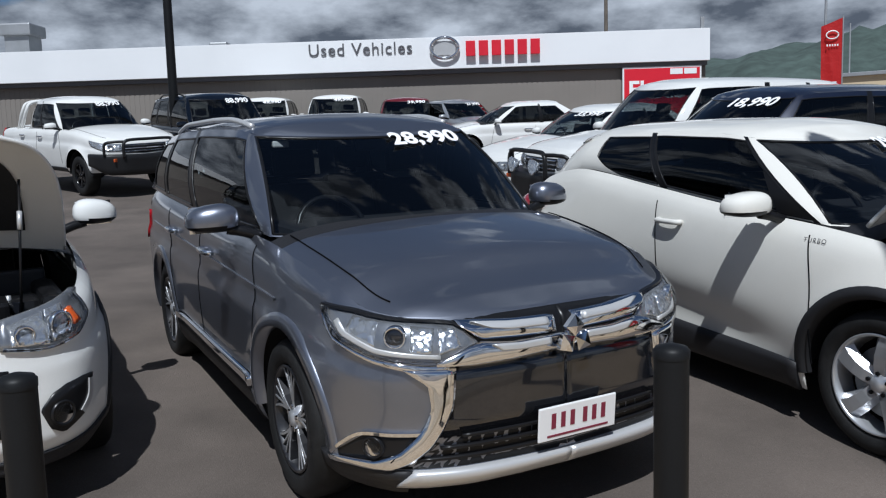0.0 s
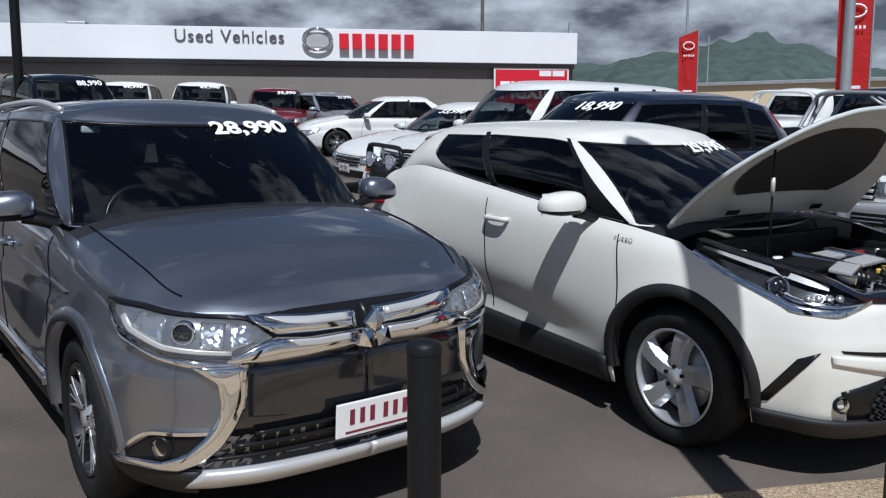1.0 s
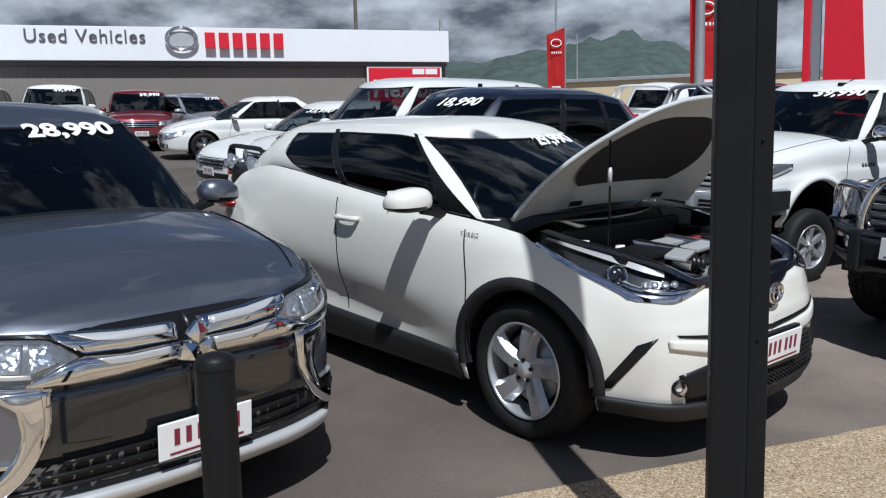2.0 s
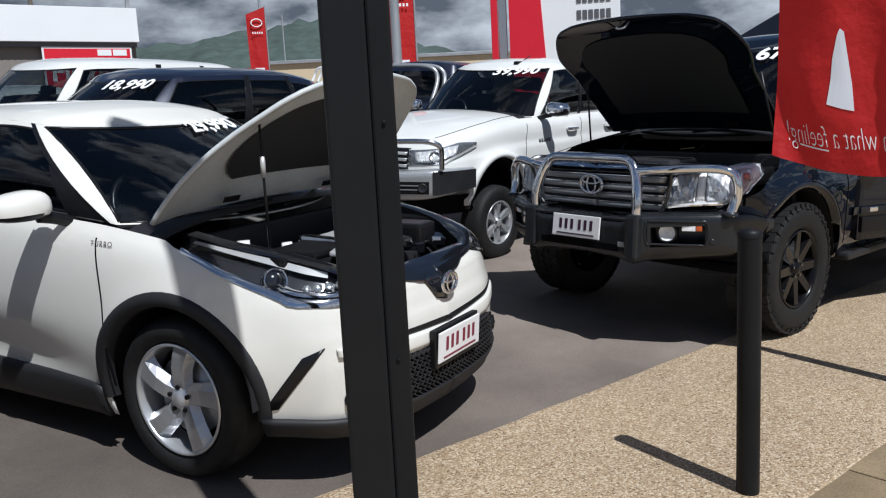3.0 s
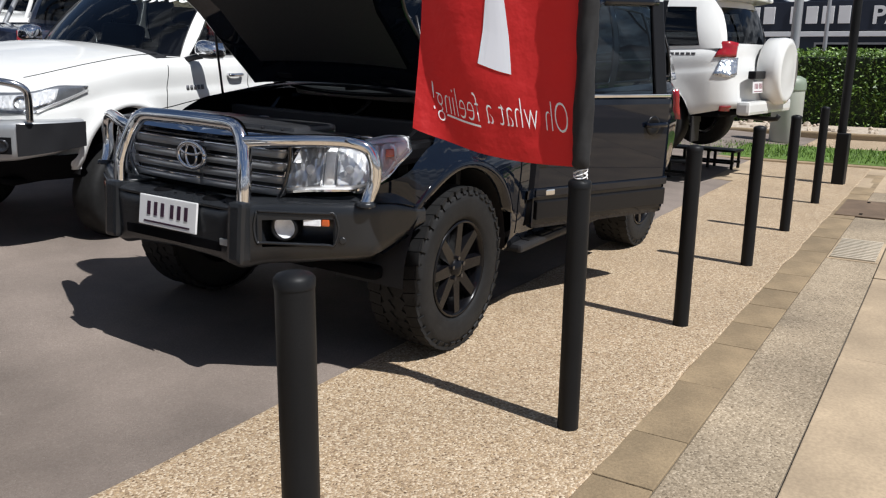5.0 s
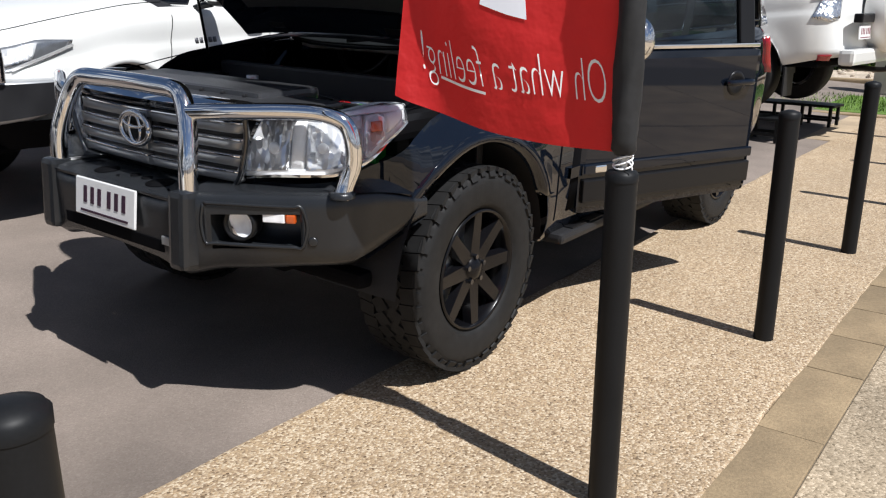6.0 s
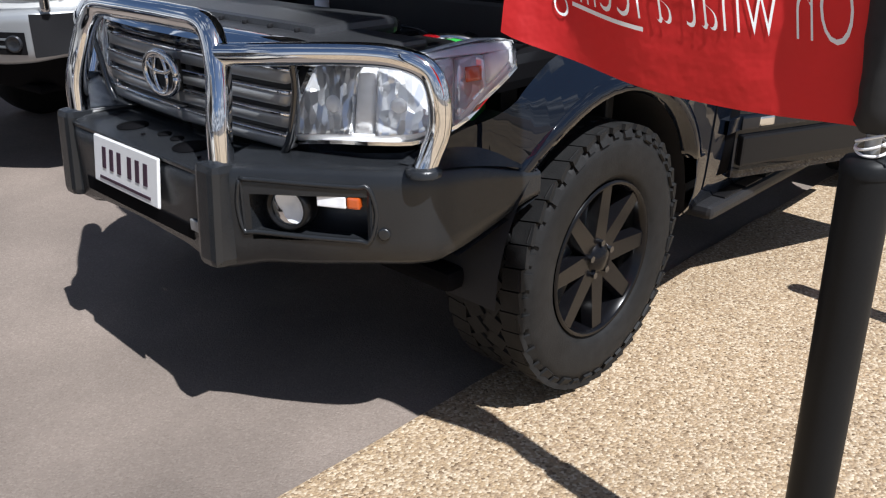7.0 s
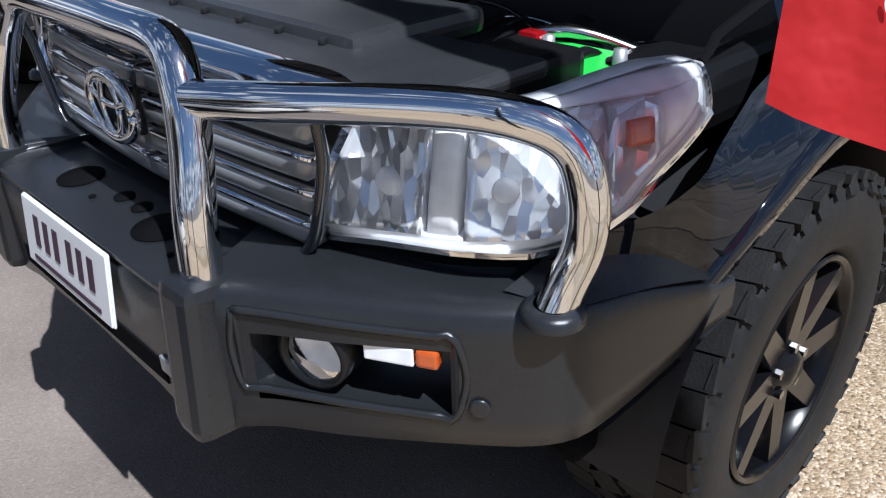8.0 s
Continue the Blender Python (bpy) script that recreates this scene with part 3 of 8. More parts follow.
    def roof(self, crown=0.05, edge=0.035, material=None):
        n, rows = 60, 12
        verts = []
        for i in range(n):
            s = 3.0 * i / (n - 1)
            q = self.cabin_point(s, 1.0)
            mid = Vector((max(self.p["cabin"]["tail1"] + 0.0, min(self.p["cabin"]["head"], q.x)), 0, q.z))
            for j in range(rows):
                v = j / (rows - 1)
                r = q.lerp(mid, v)
                fx = min(1, max(0, (self.p["cabin"]["head"] - q.x) / 0.35)) * min(1, max(0, (q.x - self.p["cabin"]["tail1"]) / 0.25))
                r.z = q.z + edge * (1 - math.exp(-v * 8)) * min(1, fx * 2) + crown * fx ** 0.6 * (1 - (1 - v) ** 2)
                verts.append(r)
        vs, fs = self.mirror(verts, grid_faces(n, rows))
        return raw("roof", vs, fs, material or self.paint, self.root)

    def liners(self):
        """Dark wheel wells and the floor pan."""
        R, r = self.p["arch"], self.p["wheel_r"]
        w = self.line[self.iw].y
        for xc in self.p["wheels"]:
            for sd in (1, -1):
                verts = []
                for k in range(17):
                    a = math.pi * k / 16
                    for y in (w - 0.035, w - 0.42):
                        verts.append((xc + (R + 0.005) * math.cos(a), sd * y, r + 0.01 + (R + 0.005) * math.sin(a)))
                raw("wheel_well", verts, grid_faces(17, 2), PLASTIC, self.root)
        zl = min(z for _, z in self.p["low"])
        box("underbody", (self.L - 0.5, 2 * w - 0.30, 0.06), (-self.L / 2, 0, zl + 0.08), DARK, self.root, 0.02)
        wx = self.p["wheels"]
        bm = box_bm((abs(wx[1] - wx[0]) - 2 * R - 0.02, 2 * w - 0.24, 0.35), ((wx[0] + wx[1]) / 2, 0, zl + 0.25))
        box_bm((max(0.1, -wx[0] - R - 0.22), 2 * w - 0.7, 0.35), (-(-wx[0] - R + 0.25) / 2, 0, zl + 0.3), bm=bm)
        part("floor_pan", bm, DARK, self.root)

    def wheels(self, make, y=None):
        w = self.line[self.iw].y
        y = y or w - 0.02
        first = None
        for xc in self.p["wheels"]:
            for sd in (1, -1):
                m = pose(xc, sd * y, self.p["wheel_r"] - self.p.get("raised", 0.0), 0, 0, 0 if sd > 0 else 180)
                if first is None:
                    first = make(self.root, self.p["wheel_r"])
                    first.matrix_local = m
                else:
                    copy_thing(first, m)

    def price(self, words, size, s, t, shear=0.25):
        """The price painted across the top of the windscreen (s across, t up)."""
        p = self.place_on_screen(s, t)
        return text("price_mark", words, size, p, WHITE_LETTER, self.root, 0.001, shear, "CENTER", bold=0.006)

    def place_on_screen(self, s, t):
        def at(a, b, o=0.006):
            q = self.cabin_point(abs(a), b, o)
            return Vector((q.x, q.y if a >= 0 else -q.y, q.z))
        o = at(s, t)
        across, up = (at(s + 0.05, t) - at(s - 0.05, t)).normalized(), (at(s, t + 0.05) - at(s, t - 0.05)).normalized()
        n = across.cross(up).normalized()
        up = n.cross(across)
        m = Matrix((across, up, n)).transposed().to_4x4()
        m.translation = o
        return m

    def plate(self, at, tilt=8, turn=0, letters=MAROON_LETTER, size=(0.372, 0.134)):
        """A number plate with plain bars for its characters."""
        pl = new("number_plate")
        pl.parent = self.root
        pl.matrix_local = pose(*at, 0, tilt, turn)
        w, h = size
        bm = box_bm((0.006, w + 0.005, h + 0.005), (0, 0, 0), 0.004)
        part("rim", bm, PLATE_WHITE, pl)
        part("face", box_bm((0.004, w, h), (0.004, 0, 0), 0.002), PLATE_WHITE, pl)
        cw = w / 8.2
        for i, k in enumerate((0, 1, 2, 3.35, 4.35, 5.35)):
            part("character_bar", box_bm((0.003, cw * 0.46, h * 0.46), (0.0065, -w / 2 + cw * (1.45 + k), h * 0.08)), letters, pl)
        part("motto_bar", box_bm((0.003, w * 0.8, h * 0.06), (0.0065, 0, -h * 0.37)), letters, pl)
        return pl

    def mirror_pod(self, x, y, z, material, size=(0.13, 0.24, 0.16), cap=None, base=None):
        for sd in (1, -1):
            pod = new("door_mirror")
            pod.parent = self.root
            pod.matrix_local = pose(x, sd * y, z)
            bm = bmesh.new()
            bmesh.ops.create_uvsphere(bm, u_segments=20, v_segments=14, radius=0.5)
            for v in bm.verts:
                q = v.co
                for k in range(3):
                    q[k] = math.copysign(abs(2 * q[k]) ** 0.74 / 2, q[k])
                q.x = max(q.x, -0.28)
                out = 0.5 + q.y * sd
                h = q.z * (0.62 if q.z < 0 else 1.0) * (1.04 - 0.20 * out ** 2)
                v.co = Vector((q.x * size[0] * 1.3 - 0.03 * out ** 2, q.y * size[1], h * size[2] - 0.012 * out))
            low = [f for f in bm.faces if f.calc_center_median().z < -0.16 * size[2]]
            got = bmesh.ops.split(bm, geom=low)
            under = bmesh.new()
            keep = {}
            for f in [g for g in got["geom"] if isinstance(g, bmesh.types.BMFace)]:
                vs = []
                for v in f.verts:
                    if v not in keep:
                        keep[v] = under.verts.new(v.co)
                    vs.append(keep[v])
                under.faces.new(vs)
            bmesh.ops.delete(bm, geom=[g for g in got["geom"] if isinstance(g, bmesh.types.BMFace)], context="FACES")
            part("mirror_cap", bm, material, pod, smooth=True)
            part("mirror_underside", under, TRIM_BLACK, pod, smooth=True)
            q0 = Vector((0.02, -sd * size[1] * 0.25, -size[2] * 0.26))
            tube("mirror_arm", [q0, q0 + Vector((0.015, -sd * size[1] * 0.28, -0.015)), q0 + Vector((0.03, -sd * size[1] * 0.62, -0.045))], 0.026, base or TRIM_BLACK, pod, 12, 8)
            part("mirror_glass", box_bm((0.004, size[1] * 0.8, size[2] * 0.76), (-size[0] * 0.375, 0, 0), 0.0), CHROME, pod)

    def arch_ring(self, r0, r1, material, off=0.012, a0=-8, a1=188, low=None):
        """Plastic or painted flare round each wheel opening."""
        for xc in self.p["wheels"]:
            for sd in (1, -1):
                verts, n = [], 33
                cz = self.p["wheel_r"] + self.p.get("arch_up", 0.01)
                for k in range(n):
                    a = radians(a0 + (a1 - a0) * k / (n - 1))
                    for r, o in ((r0 - 0.012, -0.04), (r0, off * 0.7), ((r0 + r1) / 2, off), (r1, off * 0.8), (r1 + 0.004, -0.008)):
                        x, z = xc + r * math.cos(a), max(cz + r * math.sin(a), low or self.p["low"][1][1] - 0.02)
                        q = self.skin(self.s_of(min(-0.01, x)), z, o)
                        verts.append((q.x, q.y * sd, q.z))
                raw("wheel_arch_trim", verts, grid_faces(n, 5, flip=sd > 0), material, self.root)

    def lid_seam(self, x0, x1, v=0.10, crown=0.05, r=0.0032, n=40):
        """The dark gap beside a closed bonnet."""
        s0, s1 = self.s_of(x0) if x0 < 0 else 0.0, self.s_of(x1)
        for sd in (1, -1):
            pts = []
            for i in range(n):
                q = self.lid_point(s0 + (s1 - s0) * i / (n - 1), v, crown, 0, x1)
                pts.append((q.x, q.y * sd, q.z + 0.002))
            tube("bonnet_gap", pts, r, DARK, self.root, sides=5, curve=False)

    def open_bonnet(self, hx, hz, angle, crown=0.05, inner=None, mat_dark=None, prop=None, x_front=0.0, short=1.0, edge=0.0, taper=0.0, pad=(0.68, 0.74), rounded=0.0):
        """The bonnet swung up about its hinge, with its inner panel and sound mat."""
        m = Matrix.Translation((hx, 0, hz)) @ Matrix.Rotation(radians(-angle), 4, "Y") @ Matrix.Diagonal((short, 1, 1, 1)) @ Matrix.Translation((-hx, 0, -hz))
        hood = new("bonnet")
        hood.parent = self.root
        self.taper = taper
        self.lid("outer_skin", x_front, hx, crown, self.paint, hood, m=m, inset=0.04 + edge)
        self.lid("inner_panel", x_front - 0.02, hx, crown, inner or self.paint, hood, drop=0.028, m=m, inset=0.05 + edge)
        c = Vector((hx * 0.5 - 0.01, 0, hz - 0.10))
        for k, (fx, fy, dz, mt) in enumerate(((*pad, 0.044, mat_dark or SLEEVE),)):
            s0, s1, verts, n1, n2 = self.s_of(-0.004), self.s_of(hx), [], 34, 12
            for i in range(n1):
                for j in range(n2):
                    q = self.lid_point(s0 + (s1 - s0) * i / (n1 - 1), j / (n2 - 1), crown, 0, hx)
                    x, y = c.x + (q.x - c.x) * fx, q.y * (fy - edge) * (1 - rounded * abs(2 * i / (n1 - 1) - 1) ** 4)
                    s = self.s_of(x)
                    rim = self.lid_point(s, 0.0, crown, 0, hx)
                    r = self.lid_point(s, 1 - min(1.0, y / max(0.01, rim.y)), crown, 0, hx)
                    verts.append(m @ Vector((x, y, r.z - dz)))
            vs = verts + [m @ Vector((q.x, -q.y, q.z)) for q in (m.inverted() @ v for v in verts)]
            _, fs = self.mirror(verts, grid_faces(n1, n2))
            raw("sound_mat", vs, fs, mt, hood)
        for y in (0.36, -0.36):
            part("hinge_slot", box_bm((0.03, 0.10, 0.004), m @ Vector((hx + 0.09, y, self.top(hx) - 0.02)), 0, m.to_euler()), TRIM_BLACK, hood)
        s1 = self.s_of(hx)
        ring = []
        for i in range(41):
            s = s1 * (1 - i / 40)
            q = self.lid_point(s, 0.045 + edge, crown, 0, hx)
            ring.append(m @ Vector((q.x, q.y, q.z - 0.014)))
        ring += [m @ Vector((q.x, -q.y, q.z)) for q in (m.inverted() @ Vector(v) for v in ring[::-1])]
        tube("folded_edge", ring, 0.012, inner or self.paint, hood, sides=6, curve=False)
        a = m @ Vector((-0.12, 0.0, hz - 0.18))
        tube("latch_loop", [m @ Vector((-0.10, -0.03, hz - 0.20)), m @ Vector((-0.10, -0.03, hz - 0.26)), m @ Vector((-0.10, 0.03, hz - 0.26)), m @ Vector((-0.10, 0.03, hz - 0.20))], 0.006, STEEL, hood, 10, 6)
        if prop:
            (x, y, z), (px, py, pz) = prop
            tube("prop_rod", [(x, y, z), m @ Vector((px, py, pz))], 0.006, TRIM_BLACK, hood, 2, 8, curve=False)
            b = m @ Vector((px, py, pz))
            a = Vector((x, y, z))
            tube("rod_grip", [a.lerp(b, 0.62), a.lerp(b, 0.76)], 0.011, SILVER_TRIM, hood, 2, 8, curve=False)
        self.taper = None
        return hood

    def engine_bay(self, x0, x1, w, z, seed, cover=None, battery=None, metal=STEEL):
        """Tub, engine, hoses, tanks and battery under an open bonnet; x0 ahead of x1."""
        rnd = random.Random(seed)
        bay = new("engine_bay")
        bay.parent = self.root
        L, mid = x0 - x1, (x0 + x1) / 2
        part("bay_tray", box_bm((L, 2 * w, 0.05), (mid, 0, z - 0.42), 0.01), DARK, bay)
        part("firewall", box_bm((0.05, 2 * w, 0.42), (x1, 0, z - 0.20), 0.015), PLASTIC, bay)
        for sd in (1, -1):
            part("inner_wing", box_bm((L * 0.7, 0.10, 0.10), (mid - L * 0.13, sd * (w - 0.02), z - 0.09), 0.03), TRIM_BLACK, bay)
            part("strut_tower", box_bm((0.24, 0.22, 0.26), (x1 + 0.30, sd * (w - 0.14), z - 0.20), 0.06), TRIM_BLACK, bay)
        part("engine_block", box_bm((L * 0.55, 0.62, 0.24), (mid, 0.02, z - 0.30), 0.03), metal, bay)
        part("engine_cover", box_bm((L * 0.34, 0.50, 0.08), (mid - 0.03, 0.02, z - 0.135), 0.03, Euler((0, radians(4), 0))), cover or PLASTIC, bay)
        for i in range(5):
            part("cover_rib", box_bm((L * 0.30, 0.022, 0.016), (mid - 0.03, -0.18 + 0.1 * i, z - 0.085), 0.005, Euler((0, radians(4), 0))), TRIM_BLACK, bay)
        part("air_box", box_bm((0.26, 0.28, 0.20), (mid + 0.04, -w + 0.30, z - 0.16), 0.03), PLASTIC, bay)
        part("air_box_lid", box_bm((0.27, 0.29, 0.03), (mid + 0.04, -w + 0.30, z - 0.07), 0.012), TRIM_BLACK, bay)
        part("fuse_box", box_bm((0.20, 0.16, 0.13), (mid + 0.15, w - 0.28, z - 0.10), 0.02), TRIM_BLACK, bay)
        bt = part("battery", box_bm((0.17, 0.25, 0.17), (mid - 0.03, w - 0.27, z - 0.17), 0.01), battery or TRIM_BLACK, bay)
        for y in (-0.08, 0.08):
            lathe("terminal", [(0.014, 0), (0.012, 0.03), (0.0001, 0.032)], STEEL, bt, Matrix.Translation((mid - 0.03, w - 0.27 + y, z - 0.085)) @ Matrix.Rotation(math.pi / 2, 4, "X"), 12)
        tube("battery_strap", [(mid + 0.06, w - 0.27, z - 0.12), (mid - 0.03, w - 0.27, z - 0.075), (mid - 0.12, w - 0.27, z - 0.12)], 0.012, TRIM_BLACK, bay, 10, 6)
        part("red_terminal_cover", box_bm((0.04, 0.05, 0.025), (mid - 0.02, w - 0.38, z - 0.06), 0.012), TAIL_RED, bay)
        lathe("oil_cap", [(0.026, 0), (0.028, 0.015), (0.022, 0.024), (0.0001, 0.024)], OIL_YELLOW if seed == 3 else TRIM_BLACK, bay, Matrix.Translation((mid + 0.16, 0.12, z - 0.13)) @ Matrix.Rotation(math.pi / 2, 4, "X"), 20)
        lathe("coolant_tank", [(0.001, 0), (0.07, 0.005), (0.075, 0.09), (0.05, 0.12), (0.025, 0.125), (0.025, 0.15), (0.0001, 0.15)], PLATE_WHITE, bay, Matrix.Translation((x1 + 0.2, -w + 0.42, z - 0.22)) @ Matrix.Rotation(math.pi / 2, 4, "X"), 24)
        lathe("brake_reservoir", [(0.001, 0), (0.05, 0.0), (0.05, 0.08), (0.028, 0.1), (0.028, 0.13), (0.0001, 0.13)], PLATE_WHITE, bay, Matrix.Translation((x1 + 0.14, -0.42, z - 0.16)) @ Matrix.Rotation(math.pi / 2, 4, "X"), 20)
        # ribbed intake hose
        path = smooth_line([(mid + 0.02, -w + 0.42, z - 0.12), (mid + 0.16, -0.28, z - 0.10), (mid + 0.20, -0.10, z - 0.14)], 22)
        for i, q in enumerate(path):
            d = (path[min(i + 1, 21)] - path[max(i - 1, 0)]).normalized()
            tube("hose_rib", [q - d * 0.004, q + d * 0.004], 0.045 if i % 2 else 0.038, TRIM_BLACK, bay, 2, 14, curve=False)
        for i in range(30):
            a = Vector((rnd.uniform(x1 + 0.1, x0 - 0.1), rnd.uniform(-w + 0.2, w - 0.2), z - rnd.uniform(0.10, 0.2)))
            b = Vector((rnd.uniform(x1 + 0.1, x0 - 0.1), rnd.uniform(-w + 0.2, w - 0.2), z - rnd.uniform(0.12, 0.24)))
            c = (a + b) / 2 + Vector((rnd.uniform(-0.1, 0.1), rnd.uniform(-0.1, 0.1), rnd.uniform(0.02, 0.07)))
            tube("hose", [a, c, b], rnd.choice((0.006, 0.009, 0.014)), rnd.choice((TRIM_BLACK, GLOSS_BLACK, PLASTIC, ALLOY)), bay, 16, 7)
        for i in range(38):
            q = (rnd.uniform(x1 + 0.12, x0 - 0.08), rnd.uniform(-w + 0.15, w - 0.15), z - rnd.uniform(0.09, 0.20))
            part("bracket", box_bm((rnd.uniform(0.03, 0.11), rnd.uniform(0.03, 0.11), rnd.uniform(0.02, 0.06)), q, 0.006, Euler((rnd.uniform(-.3, .3), rnd.uniform(-.3, .3), rnd.uniform(0, 3)))), rnd.choice((GLOSS_BLACK, PLASTIC, ALLOY, GLOSS_BLACK, BAR_BLACK)), bay)
        for y in (-0.12, 0.16):
            part("intake_runner", box_bm((0.34, 0.07, 0.05), (mid + 0.02, y, z - 0.075), 0.018, Euler((0, radians(5), 0.2))), ALLOY, bay)
        return bay

    def wipers(self):
        for s0, s1 in ((-0.75, -0.02), (0.02, 0.62)):
            pts = []
            for i in range(8):
                s = s0 + (s1 - s0) * i / 7
                q = self.cabin_point(abs(s), 0.03 + 0.07 * i / 7, 0.02)
                pts.append((q.x, q.y if s >= 0 else -q.y, q.z))
            tube("wiper_blade", pts, 0.009, TRIM_BLACK, self.root, 16, 6)

    def rails(self, s0=1.12, s1=1.85, material=None, lift=0.045):
        for sd in (1, -1):
            pts = []
            for i in range(12):
                f = i / 11
                q = self.cabin_point(s0 + (s1 - s0) * f, 1.0)
                up = lift * min(1, 6 * min(f, 1 - f))
                pts.append((q.x, sd * (q.y - 0.05), q.z + 0.025 + up))
            tube("roof_rail", pts, 0.017, material or TRIM_BLACK, self.root, 30, 8)

    def oval_badge(self, at, size, material=None, turn=0):
        for k, (rx, rz, dz) in enumerate(((0.40, 0.60, 0.0), (0.80, 0.26, 0.30))):
            pts = [(at[0] + 0.001, at[1] + size * rx * math.cos(a), at[2] + size * (dz + rz * math.sin(a))) for a in (math.tau * i / 28 for i in range(29))]
            tube("badge_ring", pts, size * 0.085, material or CHROME, self.root, sides=6, curve=False)
        pts = [(at[0], at[1] + size * math.cos(a), at[2] + size * 0.68 * math.sin(a)) for a in (math.tau * i / 32 for i in range(33))]
        ring = tube("oval_badge", pts, size * 0.13, material or CHROME, self.root, sides=8, curve=False)
        return ring

    def handles(self, places, material, size=0.2):
        for a, z in places:
            for sd in (1, -1):
                q = self.skin(self.s_of(a), z, 0.0)
                h = tube("door_handle", [(q.x + size / 2, q.y * sd + 0.0, q.z), (q.x + size * 0.4, sd * (q.y + 0.034), q.z), (q.x - size * 0.4, sd * (q.y + 0.034), q.z), (q.x - size / 2, sd * q.y, q.z)], 0.017, material, self.root, 14, 8)

    def seats(self, x0=-2.0, z=0.95, rows=(0, 1), w=0.36, wheel_side=-1):
        for k in rows:
            for sd in (1, -1):
                x = x0 - 0.85 * k
                bm = box_bm((0.14, 0.46, 0.62), (x, sd * w, z), 0.05, Euler((0, radians(-14), 0)))
                part("seat_back", bm, INTERIOR, self.root)
                bm = box_bm((0.09, 0.25, 0.16), (x - 0.09, sd * w, z + 0.42), 0.035, Euler((0, radians(-10), 0)))
                part("headrest", bm, INTERIOR, self.root)
        if wheel_side:
            pts = [(0, 0.185 * math.cos(a), 0.185 * math.sin(a)) for a in (math.tau * i / 24 for i in range(25))]
            m = pose(x0 + 0.50, wheel_side * w, z + 0.08, 0, -24, 0)
            tube("steering_wheel", [m @ Vector(q) for q in pts], 0.016, TRIM_BLACK, self.root, sides=8, curve=False)
            box("steering_hub", (0.05, 0.30, 0.07), m @ Vector((0, 0, 0)), TRIM_BLACK, self.root, 0.015, turn=Euler((0, radians(-24), 0)))


SPOKES = dict(split=((-0.13, 0.026), (0.13, 0.026)), star=((0.20, 0.050),), fork=((-0.34, 0.017), (-0.11, 0.013), (0.11, 0.013), (0.34, 0.017)), blade=((0.0, 0.055),), plain=((0.0, 0.042),))


def spoke_shape(rr, style, slim=1.0, lift=0.0):
    """One spoke or fork of spokes pointing up, with bevelled flanks."""
    bm = bmesh.new()
    r0, r1, steps = rr * 0.14, rr * 0.965, 5
    for da, hw in SPOKES[style]:
        rows = []
        for k in range(steps):
            f = k / (steps - 1)
            q = r0 + (r1 - r0) * f
            wide = slim * hw * (1.0 + dict(blade=0.15, star=0.42 * f).get(style, -0.25) * f)
            a = math.pi / 2 + da * f + (0.10 * f * f if style == "blade" else 0)
            y = -0.030 + 0.014 * f + lift + (0.012 * math.sin(math.pi * f) if style == "star" else 0)
            d, e = Vector((math.cos(a), 0, math.sin(a))), Vector((-math.sin(a), 0, math.cos(a)))
            top = 0.8 if style == "blade" else 0.55 if style == "star" else 0.72
            rows.append([bm.verts.new(d * q + e * wide * ew + Vector((0, y + ey, 0))) for ew, ey in ((-1, -0.035), (-top, 0.0), (top, 0.0), (1, -0.035))])
        for p, q in zip(rows, rows[1:]):
            for i in range(3):
                bm.faces.new((p[i], p[i + 1], q[i + 1], q[i]))
    return bm


